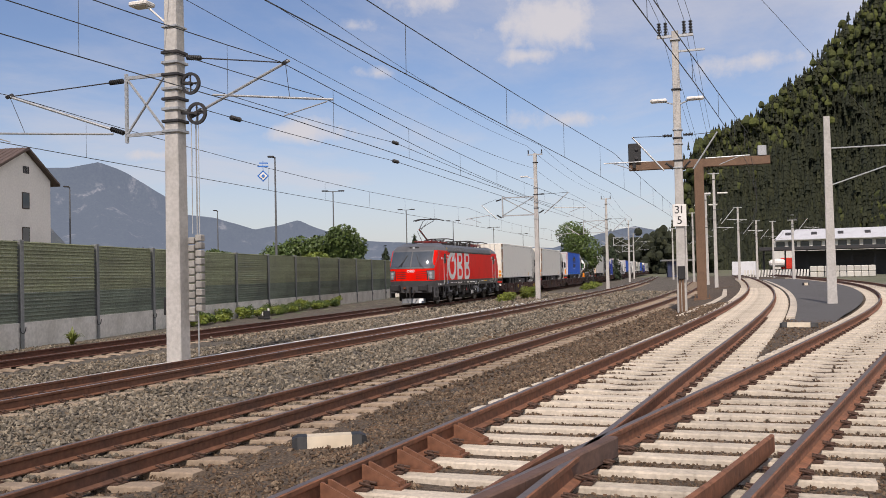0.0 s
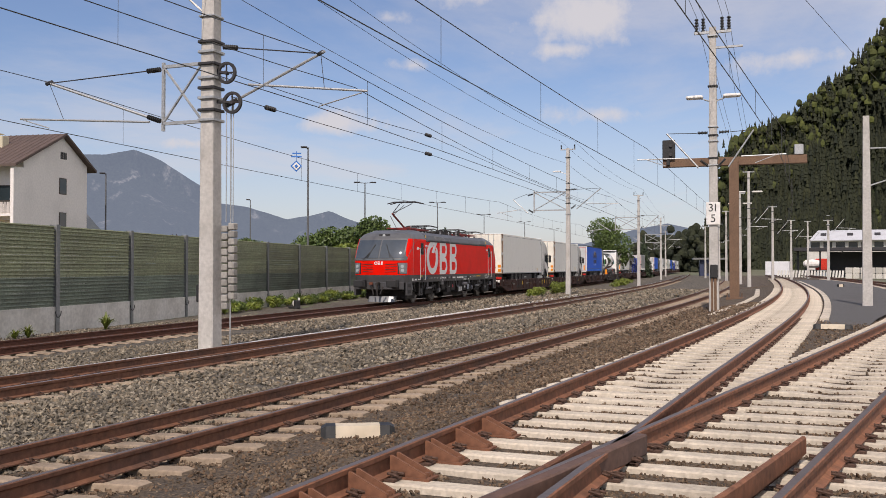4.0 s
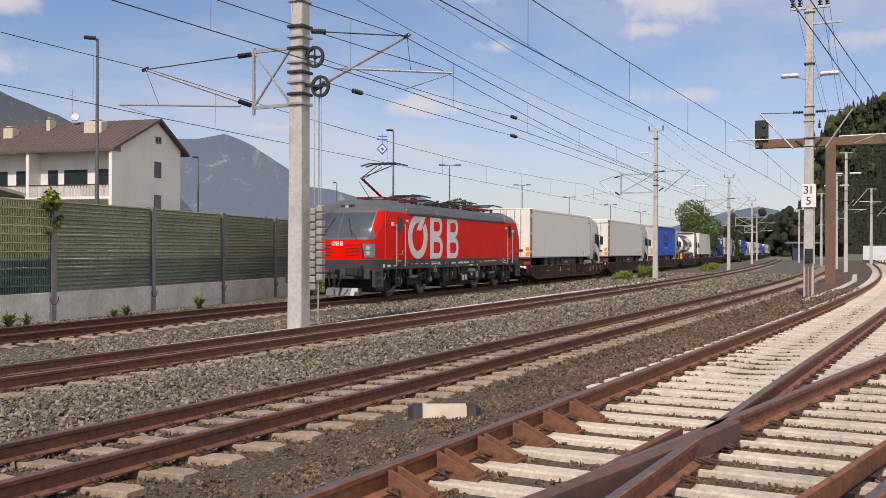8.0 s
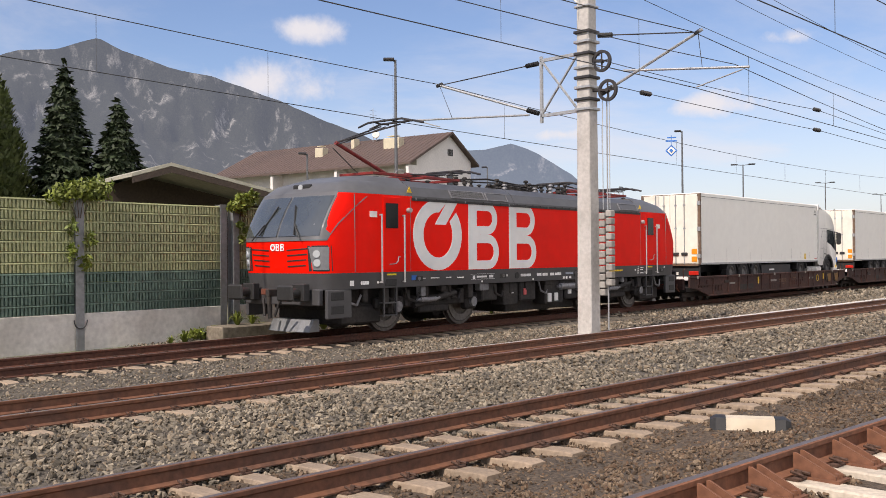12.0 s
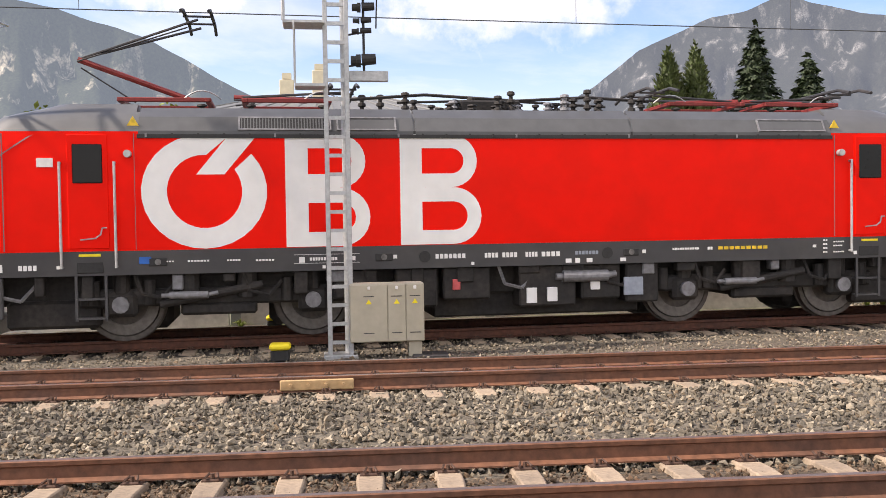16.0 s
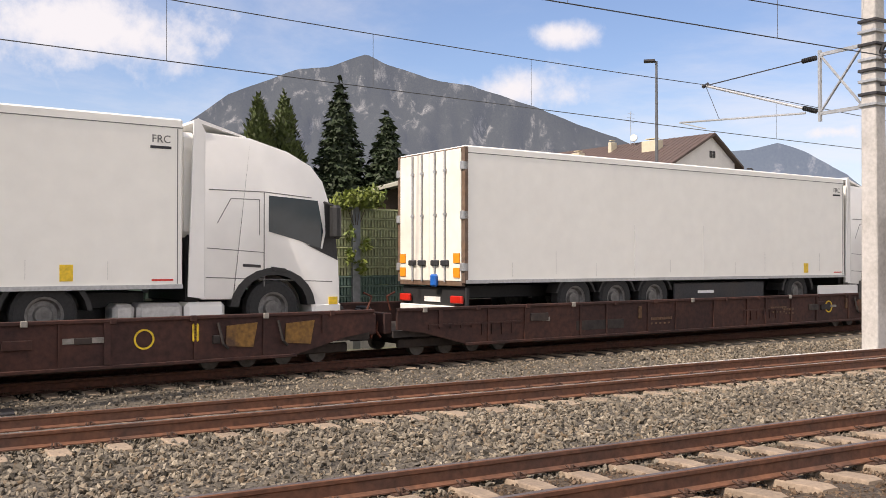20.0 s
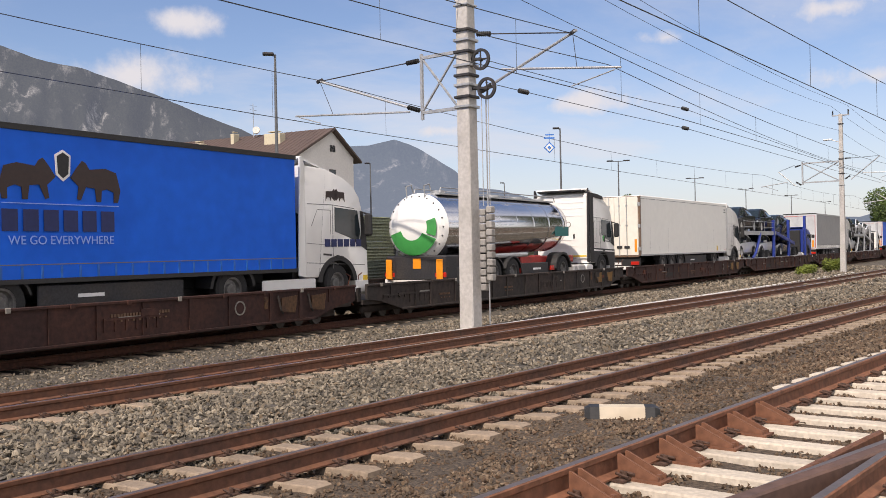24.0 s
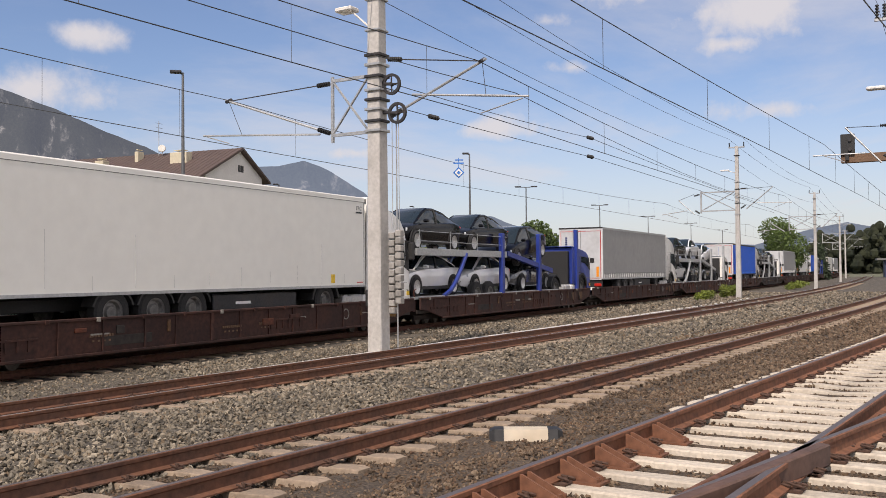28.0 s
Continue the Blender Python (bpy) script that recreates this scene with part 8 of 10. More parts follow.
    box(bm, -8.2, 8.2, -1.0, 1.0, 0.62, 1.1, 0.03)
    part("underframe", bm, M_BOGIE, top)
    for x in (-7.3, 7.3):
        bm = bmesh.new()
        box(bm, x - 0.7, x + 0.7, -1.1, 1.1, 0.25, 0.7, 0.05)
        part("cab_underbox", bm, M_BOGIE, top)
    for c in (-6.25, -3.25, 3.25, 6.25):   # traction motors on the axles
        bm = bmesh.new()
        box(bm, c - 0.72, c + 0.72, -0.62, 0.62, 0.16, 0.95, 0.12)
        part("traction_motor", bm, M_BOGIE, top)
    rng = random.Random(8)
    for sy in (-1, 1):
        for k in range(26):   # pipes, valves and small boxes under the floor
            x = -8.0 + k * 0.64 + rng.uniform(-0.2, 0.2)
            bm = bmesh.new()
            h = rng.uniform(0.12, 0.4)
            if k % 3:
                box(bm, x, x + rng.uniform(0.12, 0.4), min(sy * 1.2, sy * 1.4), max(sy * 1.2, sy * 1.4), 1.1 - h, 1.1, 0.02)
            else:
                wire(bm, [(x, sy * 1.36, 1.1), (x + 0.1, sy * 1.38, 0.8), (x + 0.4, sy * 1.36, 0.72), (x + 0.6, sy * 1.3, 0.95)], 0.03, 5)
            part("pipe" if k % 3 == 0 else "valve_box", bm, M_BOGIE if k % 4 else M_STEELBOX, top)
    # bogies
    for c in (-4.75, 4.75):
        bm = bmesh.new()
        for sy in (-1, 1):
            box(bm, c - 2.15, c + 2.15, sy * 1.12 - 0.09, sy * 1.12 + 0.09, 0.58, 0.86, 0.04)
            box(bm, c - 0.6, c + 0.6, sy * 1.12 - 0.1, sy * 1.12 + 0.1, 0.42, 0.62, 0.04)
            for dx in (-1.5, 1.5):
                box(bm, c + dx - 0.24, c + dx + 0.24, sy * 1.15 - 0.13, sy * 1.15 + 0.13, 0.42, 0.82, 0.06)
                rod(bm, (c + dx, sy * 1.15, 0.8), (c + dx, sy * 1.15, 1.1), 0.13, n=10)
            for dx in (-0.45, 0.45):
                rod(bm, (c + dx, sy * 1.2, 0.7), (c + dx, sy * 1.2, 1.12), 0.16, n=12)
            rod(bm, (c - 0.9, sy * 1.3, 0.62), (c + 0.7, sy * 1.34, 0.9), 0.07, n=10)
        box(bm, c - 0.5, c + 0.5, -1.1, 1.1, 0.45, 0.8, 0.04)
        bogie = part("bogie", bm, M_BOGIE, top, "dirty bogie frame")
        for dx in (-1.5, 1.5):
            for sy in (-1, 1):
                part("wheel", ring_wheel(0.625, 0.14), M_WHEEL, bogie, "steel disc wheel", 40, m=pose(c + dx, sy * 0.80, 0.625, 0, 0, 0 if sy < 0 else 180))
                bm = bmesh.new()
                loft(bm, [[(q * math.cos(k * math.pi / 16), -y, q * math.sin(k * math.pi / 16)) for k in range(32)] for q, y in ((0.36, 0.05), (0.36, 0.085), (0.53, 0.085), (0.53, 0.05))], caps=False)
                part("brake_disc", bm, M_RIM_DULL, bogie, "pale brake disc ring", m=pose(c + dx, sy * 0.80, 0.625, 0, 0, 0 if sy < 0 else 180))
                bm = bmesh.new()
                rod(bm, (c + dx, sy * 1.28, 0.625), (c + dx, sy * 1.36, 0.625), 0.13, n=14)
                part("axle_box", bm, M_STEELBOX, bogie, "grey axle box cover")
                for a in (-0.42, 0.42):
                    bm = bmesh.new()
                    rod(bm, (c + dx + a, sy * 1.2, 0.62), (c + dx + a, sy * 1.2, 1.0), 0.10, n=12)
                    part("spring", bm, M_BOGIE, bogie)
    pantographs(top)
    MOVING.append((top, 6.7, 4.75))


def emblem(bm, h, axis, at, x, z, only=None):
    """A ring with a slanted stroke through its upper right and two double-bowed blocks, all of height h."""
    d, n = 0.004, 28

    def put(u, v, k):
        if axis == "y":
            return (x + (u if at < 0 else 3.0 * h - u), at + (d if k else -d), z + v)
        return (at + (d if k else -d), x + 1.5 * h - u, z + v)

    def solid(outer, inner=None):
        m = len(outer)
        ring = inner or None
        vo = [[bm.verts.new(put(u, v, k)) for u, v in outer] for k in (0, 1)]
        faces = []
        if ring:
            vi = [[bm.verts.new(put(u, v, k)) for u, v in ring] for k in (0, 1)]
            for k in (0, 1):
                for i in range(m - 1):
                    faces.append(bm.faces.new((vo[k][i], vo[k][i + 1], vi[k][i + 1], vi[k][i])))
            for i in range(m - 1):
                faces.append(bm.faces.new((vo[0][i], vo[1][i], vo[1][i + 1], vo[0][i + 1])))
                faces.append(bm.faces.new((vi[0][i], vi[0][i + 1], vi[1][i + 1], vi[1][i])))
        else:
            faces += [bm.faces.new(vo[0]), bm.faces.new(vo[1][::-1])]
            for i in range(m):
                faces.append(bm.faces.new((vo[0][i - 1], vo[0][i], vo[1][i], vo[1][i - 1])))
        bmesh.ops.recalc_face_normals(bm, faces=faces)
    c, r0, r1 = (0.525 * h, 0.50 * h), 0.515 * h, 0.32 * h
    outer = [math.radians(41 - 332 * k / n) for k in range(n + 1)]
    inner = [math.radians(36.6 - 310 * k / n) for k in range(n + 1)]
    if only in (None, 0):
        solid([(c[0] + 1.04 * r0 * math.cos(a), c[1] + 0.97 * r0 * math.sin(a)) for a in outer], [(c[0] + r1 * math.cos(a), c[1] + r1 * math.sin(a)) for a in inner])
    if only in (None, 1):
        solid([(0.455 * h, 0.648 * h), (0.735 * h, 0.99 * h), (0.98 * h, 0.99 * h), (0.695 * h, 0.648 * h)])
    for which, x0 in ((2, 1.22 * h), (3, 2.245 * h)):
        if only not in (None, which):
            continue
        w, t = 0.75 * h, 0.20 * h
        solid([(x0, 0), (x0 + t, 0), (x0 + t, h), (x0, h)])
        for z0, z1, ww in ((0.0, 0.52 * h, w), (0.5202 * h, h, w * 0.95)):
            zc, ro, ri = (z0 + z1) / 2, (z1 - z0) / 2, (z1 - z0) / 2 - (0.125 if z0 else 0.13) * h
            bow = [math.radians(-90 + 180 * k / 14) for k in range(15)]
            cx = x0 + ww - ro
            outer = [(x0 + t, z0)] + [(cx + ro * math.cos(a), zc + ro * math.sin(a)) for a in bow] + [(x0 + t, z1)]
            inner = [(x0 + t, zc - ri)] + [(cx + ri * math.cos(a), zc + ri * math.sin(a)) for a in bow] + [(x0 + t, zc + ri)]
            solid(outer, inner)


def pantographs(top):
    """Four collectors on the roof: one raised, the others folded, with insulators and busbars between."""
    DOWN = pose(0, 0, -0.1)   # onto the flat roof between the cabs

    def frame_of(x, raised, way):
        bm = bmesh.new()
        for sy in (-0.55, 0.55):
            box(bm, x - 0.75, x + 0.75, sy - 0.04, sy + 0.04, 4.01, 4.08, 0.01)
        for dx in (-0.7, 0.7):
            box(bm, x + dx - 0.05, x + dx + 0.05, -0.6, 0.6, 4.01, 4.08, 0.01)
        p = part("pantograph", bm, M_PANTO, top, "raised red pantograph" if raised else "folded red pantograph", m=DOWN)
        for dx in (-0.6, 0.6):
            for sy in (-0.55, 0.55):
                bm = bmesh.new()
                insulator(bm, (x + dx, sy, 3.76), (x + dx, sy, 4.01), 0.085, 3)
                part("insulator", bm, M_BOGIE, p)
        bm = bmesh.new()
        k = way
        knee = (x - k * 1.45, 0, 4.78) if raised else (x - k * 0.9, 0, 4.16)
        foot = (x + k * 0.35, 0, 4.12)
        headp = (x + k * 0.55, 0, 5.42) if raised else (x + k * 0.95, 0, 4.22)
        rod(bm, foot, knee, 0.05, n=8)
        part("lower_arm", bm, M_PANTO, p)
        bm = bmesh.new()
        rod(bm, (x - k * 0.55, 0.12, 4.08), (knee[0] + k * 0.02, 0.12, knee[2] - 0.12), 0.014, n=5)
        part("coupling_rod", bm, M_DARK, p)
        bm = bmesh.new()
        loop = [(x + k * (0.3 + 0.6 * u), -0.35 + 0.1 * u, 4.1 + 0.55 * u * (1 - u)) for u in np.linspace(0, 1, 7)]
        for q0, q1 in zip(loop, loop[1:]):
            rod(bm, q0, q1, 0.012, n=4)
        bmesh.ops.remove_doubles(bm, verts=bm.verts, dist=0.014)
        part("cable_loop", bm, M_GALV, p)
        bm = bmesh.new()
        for sy in (-0.5, 0.5):
            rod(bm, knee, (headp[0], sy * 0.7, headp[2]), 0.022, n=6)
        rod(bm, (knee[0], -0.1, knee[2] - 0.05), (headp[0] - 0.2 * k, 0, headp[2] - 0.06), 0.014, n=5)
        part("upper_arm", bm, M_DARK, p)
        for dx in (-0.22, 0.22):
            bm = bmesh.new()
            for y0, y1 in ((-0.97, -0.6), (-0.6, 0.6), (0.6, 0.97)):
                ends = [(headp[0] + dx, y, headp[2] + 0.1 - 0.25 * max(0, abs(y) - 0.6)) for y in (y0, y1)]
                rod(bm, ends[0], ends[1], 0.03, n=6)
            bmesh.ops.remove_doubles(bm, verts=bm.verts, dist=0.02)
            part("contact_strip", bm, M_DARK, p)
        for y in (-0.3, 0.3):
            bm = bmesh.new()
            rod(bm, (headp[0] - 0.25, y, headp[2] + 0.06), (headp[0] + 0.25, y, headp[2] + 0.06), 0.02, n=5)
            part("head_tie", bm, M_DARK, p)
    frame_of(-5.6, True, 1)
    frame_of(-3.6, False, 1)
    frame_of(4.0, False, -1)
    frame_of(5.9, False, 1)
    rng = random.Random(5)
    for k in range(18):
        x, y = -2.6 + k * 0.32, rng.uniform(-1.0, 0.3)
        bm = bmesh.new()
        h = rng.uniform(0.30, 0.5)
        insulator(bm, (x, y, 3.74), (x, y, 3.8 + h), 0.075, 4)
        part("insulator", bm, M_BOGIE, top, m=DOWN)
    for k in range(26):   # the denser bank over the middle
        x, y = rng.uniform(-0.9, 1.5), rng.uniform(-1.0, 0.4)
        bm = bmesh.new()
        insulator(bm, (x, y, 3.74), (x, y, 3.95 + rng.uniform(0.0, 0.25)), 0.085, 4)
        part("insulator", bm, M_BOGIE if k % 3 else M_STEELBOX, top, m=DOWN)
    bm = bmesh.new()
    wire(bm, [(-2.6, -0.3, 4.1), (-1.2, -0.3, 4.2), (0.5, -0.2, 4.12), (1.8, -0.3, 4.18), (3.0, -0.25, 4.12)], 0.03)
    part("busbar", bm, M_BOGIE, top, "grey roof busbar", m=DOWN)
    bm = bmesh.new()
    wire(bm, [(-1.6, 0.4, 4.15), (0.2, 0.35, 4.2), (2.4, 0.4, 4.1)], 0.025)
    part("busbar", bm, M_BOGIE, top, "grey roof busbar", m=DOWN)
    bm = bmesh.new()
    box(bm, -0.6, 0.5, -0.45, 0.25, 3.74, 4.1, 0.03)
    part("roof_gear", bm, M_BOGIE, top, "grey roof switch gear", m=DOWN)


# ---- low-floor wagons ----
def wagon(k):
    dark = k in (3, 9)
    m = M_WAGON_DARK if dark else M_WAGON
    top = thing("low_floor_wagon", "black low-floor flat wagon with rust streaks" if dark else "rust-brown low-floor flat wagon carrying a lorry", "flat wagon", "wagons of the train")
    bm = bmesh.new()
    box(bm, -9.2, 9.2, -1.3, 1.3, 0.42, 0.55)
    part("deck", bm, M_WAGON_DARK, top)
    for sy in (-1, 1):
        bm = bmesh.new()
        pts = [(-9.2, 0.95), (9.2, 0.95), (9.2, 0.58), (8.6, 0.50), (7.6, 0.24), (-7.6, 0.24), (-8.6, 0.50), (-9.2, 0.58)]
        plate(bm, pts, 0.07, "y", sy * 1.42 - 0.035)
        box(bm, -9.2, 9.2, sy * 1.44 - 0.06, sy * 1.44 + 0.06, 0.93, 0.99, 0.01)
        box(bm, -7.6, 7.6, sy * 1.44 - 0.05, sy * 1.44 + 0.05, 0.20, 0.26, 0.01)
        side = part("side_sill", bm, m, top)
        if sy > 0:
            continue
        rng = random.Random(k * 13 + sy)
        for i in range(15):
            bm = bmesh.new()
            x = -8.2 + i * 1.16 + rng.uniform(-0.25, 0.25)
            w = rng.choice((0.015, 0.02, 0.05))
            box(bm, x - w, x + w, sy * 1.46 - 0.03, sy * 1.46 + 0.03, 0.27 if abs(x) < 7.4 else 0.60, 0.93)
            part("stiffener", bm, m, side)
        rng = random.Random(k * 7 + sy)
        for i in range(14):   # stake pockets and pale lashing eyes on the top edge
            x = -8.6 + i * 1.3
            bm = bmesh.new()
            box(bm, x - 0.05, x + 0.05, sy * 1.50 - 0.02, sy * 1.50 + 0.02, 0.90, 1.0, 0.01)
            part("lashing_eye", bm, M_MARK if i % 3 == 0 else m, side)
        for x0, n in ((-8.5, 9), (1.2, 6)):   # fins under the lower edge
            bm = bmesh.new()
            for i in range(n):
                box(bm, x0 + i * 0.26, x0 + i * 0.26 + 0.05, sy * 1.45 - 0.03, sy * 1.45 + 0.03, 0.40 if abs(x0 + i * 0.26) < 7.3 else 0.56, 0.62)
            box(bm, x0, x0 + n * 0.26, sy * 1.45 - 0.035, sy * 1.45 + 0.035, 0.62, 0.66)
            part("fin_rack", bm, m, side)
        for i in range(5):   # brackets, brake gear and rusty patches
            x = rng.uniform(-8.2, 7.6)
            bm = bmesh.new()
            z = rng.uniform(0.5, 0.72)
            box(bm, x, x + rng.uniform(0.12, 0.5), sy * 1.465 - 0.03, sy * 1.465 + 0.03, z, z + rng.uniform(0.08, 0.2), 0.01)
            part("bracket", bm, rng.choice((m, M_WAGON_DARK, M_RUSTPATCH)), side)
        for i in range(3):
            x, z = rng.uniform(-6, 5), rng.uniform(0.5, 0.7)
            bm = bmesh.new()
            for j in range(rng.randint(5, 12)):
                box(bm, x + j * 0.075, x + j * 0.075 + 0.05, sy * 1.462 - 0.01, sy * 1.462 + 0.01, z, z + 0.06)
                if j % 2:
                    box(bm, x + j * 0.075, x + j * 0.075 + 0.05, sy * 1.462 - 0.01, sy * 1.462 + 0.01, z - 0.1, z - 0.06)
            tagged(part("marking", bm, M_MARK_BROWN, side), kind="stuff")
        for i in range(3):
            x = rng.uniform(-7, 7)
            bm = bmesh.new()
            box(bm, x, x + rng.uniform(0.25, 0.7), sy * 1.465 - 0.01, sy * 1.465 + 0.01, 0.62, 0.62 + rng.uniform(0.03, 0.09))
            part("marking", bm, M_MARK, side)
        bm = bmesh.new()
        loft(bm, [[(4.9 + q * math.cos(i * math.pi / 12), sy * (1.456 + d), 0.64 + q * math.sin(i * math.pi / 12)) for i in range(24)] for q, d in ((0.135, 0), (0.135, 0.016), (0.165, 0.016), (0.165, 0))], caps=False)
        part("ring_mark", bm, M_STICKER if k < 2 else M_MARK, side, "yellow ring mark")
        for x in (6.55, 7.65):
            bm = bmesh.new()
            plate(bm, ((x - 0.28, 0.46), (x + 0.22, 0.42), (x + 0.30, 0.84), (x - 0.26, 0.80)), 0.02, "y", sy * 1.475 - 0.01)
            part("lashing_plate", bm, M_OCHRE if k in (0, 3, 4) else M_OCHRE_DARK, side, "flaking ochre plate")
            bm = bmesh.new()
            wire(bm, [(x - 0.42, sy * 1.5, 0.86), (x - 0.34, sy * 1.53, 0.5), (x - 0.24, sy * 1.5, 0.42)], 0.025, 5)
            part("lashing_hook", bm, M_WAGON_DARK, side)
        for x in (5.75, -2.6):
            bm = bmesh.new()
            box(bm, x - 0.06, x + 0.06, sy * 1.47 - 0.02, sy * 1.47 + 0.02, 0.56, 0.86, 0.03)
            part("lever", bm, M_STICKER if k == 0 else M_OCHRE_DARK, side)
        bm = bmesh.new()
        box(bm, -4.6, -3.1, sy * 1.40 - 0.06, sy * 1.40 + 0.06, 0.36, 0.60, 0.02)
        part("tool_box", bm, M_WAGON_DARK, side)
    bm = bmesh.new()
    box(bm, -5.5, 5.5, -1.1, 1.1, 0.14, 0.42, 0.02)
    part("underframe", bm, M_WAGON_DARK, top)
    for c in (-7.3, 7.3):
        bm = bmesh.new()
        for sy in (-1, 1):
            box(bm, c - 1.6, c + 1.6, sy * 0.95 - 0.05, sy * 0.95 + 0.05, 0.18, 0.36, 0.02)
        box(bm, c - 1.2, c + 1.2, -0.9, 0.9, 0.2, 0.4)
        b = part("bogie", bm, M_WAGON_DARK, top)
        for i in range(4):
            for sy in (-1, 1):
                bm = bmesh.new()
                rod(bm, (c - 1.05 + 0.7 * i, sy * 0.68, 0.18), (c - 1.05 + 0.7 * i, sy * 0.82, 0.18), 0.18, n=16)
                part("wheel", bm, M_WHEEL, b)
    for sx in (-1, 1):
        bm = bmesh.new()
        box(bm, min(sx * 9.2, sx * 9.38), max(sx * 9.2, sx * 9.38), -1.25, 1.25, 0.5, 0.9, 0.02)
        e = part("end_beam", bm, m, top)
        for sy in (-1, 1):
            bm = bmesh.new()
            rod(bm, (sx * 9.3, sy * 0.6, 0.85), (sx * 9.47, sy * 0.6, 0.85), 0.12, n=10)
            box(bm, min(sx * 9.40, sx * 9.46), max(sx * 9.40, sx * 9.46), sy * 0.6 - 0.2, sy * 0.6 + 0.2, 0.68, 1.02, 0.03)
            part("buffer", bm, M_REDFADED if k == 0 and sx < 0 else M_BLACK, e)
            bm = bmesh.new()
            wire(bm, [(sx * 9.3, sy * 1.0, 0.9), (sx * 9.42, sy * 1.02, 0.55), (sx * 9.36, sy * 1.1, 0.42)], 0.025, 5)
            wire(bm, [(sx * 9.2, sy * 1.2, 0.95), (sx * 9.3, sy * 1.22, 1.22), (sx * 9.12, sy * 1.22, 1.3)], 0.018, 5)
            part("brake_hose", bm, M_BLACK if sy > 0 else M_RUSTPATCH, e)
    MOVING.append((top, 25.85 + 18.95 * k, 7.3))


# ---- lorries ----
def tractor(top, m, x, skirt=None, dark_roof=False, high=4.08, trim=None, low=False):
    """A cab-over tractor unit whose cab back is at x; it faces +x."""
    z0 = 0.56
    arch = [(x + 1.15 + 0.66 * math.cos(a), z0 + 0.50 + 0.66 * math.sin(a)) for a in np.linspace(math.radians(165), math.radians(14), 10)]
    prof = [(x, 1.24), (x + 0.50, 1.22)] + arch + [(x + 1.86, 0.86), (x + 2.26, 0.84), (x + 2.36, 1.25), (x + 2.34, 1.9), (x + 2.28, 2.36), (x + 2.15, 3.02), (x + 2.04, 3.36), (x + 1.82, 3.64), (x + 1.4, 3.87), (x + 0.75, high - 0.02), (x, high + 0.02)]
    bm = bmesh.new()
    plate(bm, prof, 2.44, "y", -1.22)
    rim = [e for e in bm.edges if abs(abs(e.verts[0].co.y + e.verts[1].co.y) - 2.44) < 1e-3 and min(e.verts[0].co.z, e.verts[1].co.z) > 1.0 and max(e.verts[0].co.x, e.verts[1].co.x) > x + 0.1]
    bmesh.ops.bevel(bm, geom=rim, offset=0.07, segments=2, profile=0.6, affect="EDGES")
    cab = part("cab", bm, m, top, "lorry cab", 35)
    bm = bmesh.new()
    loft(bm, [[(x + 2.265, y, 2.40), (x + 2.285, y, 2.42), (x + 2.16, y, 3.06), (x + 2.12, y, 3.04)] for y in (-1.06, 1.06)])
    part("windscreen", bm, M_GLASS, cab)
    bm = bmesh.new()
    loft(bm, [[(x + 2.30, y, 1.15), (x + 2.40, y, 1.15), (x + 2.37, y, 1.95), (x + 2.27, y, 2.25)] for y in (-0.85, 0.85)])
    part("grille", bm, M_BLACK, cab)
    bm = bmesh.new()
    box(bm, x - 3.4, x + 2.0, -0.42, 0.42, 0.92, 1.18, 0.02)
    if not trim:
        box(bm, x - 0.25, x, -1.0, 1.0, 1.2, 2.9, 0.03)
    part("chassis", bm, M_BLACK, top)
    for sy in (-1, 1):
        def slab(pts, d=0.012, at=1.222):
            b = bmesh.new()
            plate(b, pts, d, "y", sy * at - d / 2)
            return b
        part("side_window", slab(((x + 1.06, 2.42), (x + 1.62, 2.26), (x + 1.98, 2.10), (x + 2.03, 2.45), (x + 1.93, 3.00), (x + 1.06, 3.06)), 0.016, 1.226), M_GLASS, cab, "dark side window")
        part("pillar_wedge", slab(((x + 1.72, 2.20), (x + 2.30, 1.92), (x + 2.27, 2.30), (x + 2.15, 2.98), (x + 2.05, 2.98), (x + 2.08, 2.42), (x + 2.02, 2.12)), 0.02, 1.226), M_BLACK, cab)
        seam = bmesh.new()
        wire(seam, [(x + 0.98, sy * 1.223, 1.45), (x + 0.98, sy * 1.223, 3.12), (x + 1.82, sy * 1.223, 3.05)], 0.009, 4)
        wire(seam, [(x + 0.06, sy * 1.223, 3.12), (x + 0.98, sy * 1.223, 3.12)], 0.009, 4)
        wire(seam, [(x + 0.02, sy * 1.223, 1.62), (x + 2.2, sy * 1.223, 1.52)], 0.008, 4)
        wire(seam, [(x + 0.98, sy * 1.223, 2.05), (x + 0.03, sy * 1.223, 2.12)], 0.007, 4)
        wire(seam, [(x + 0.2, sy * 1.223, 2.55), (x + 0.42, sy * 1.223, 2.98), (x + 0.9, sy * 1.223, 2.98), (x + 0.9, sy * 1.223, 2.35)], 0.007, 4)
        part("door_seam", seam, M_SEAM, cab, "thin dark panel gaps")
        part("door_handle", slab(((x + 1.10, 1.74), (x + 1.36, 1.70), (x + 1.36, 1.76), (x + 1.10, 1.80)), 0.03, 1.235), M_BLACK, cab)
        part("model_badge", slab(((x + 0.62, 1.80), (x + 0.92, 1.78), (x + 0.92, 1.83), (x + 0.62, 1.85)), 0.008, 1.225), M_DARK, cab)
        bm = bmesh.new()
        box(bm, x + 2.10, x + 2.26, sy * 1.40 - 0.11, sy * 1.40 + 0.11, 2.30, 2.92, 0.05)
        rod(bm, (x + 2.05, sy * 1.2, 2.98), (x + 2.17, sy * 1.4, 2.9), 0.025, n=5)
        part("mirror", bm, M_BLACK, cab)
        bm = bmesh.new()   # black moulded arch
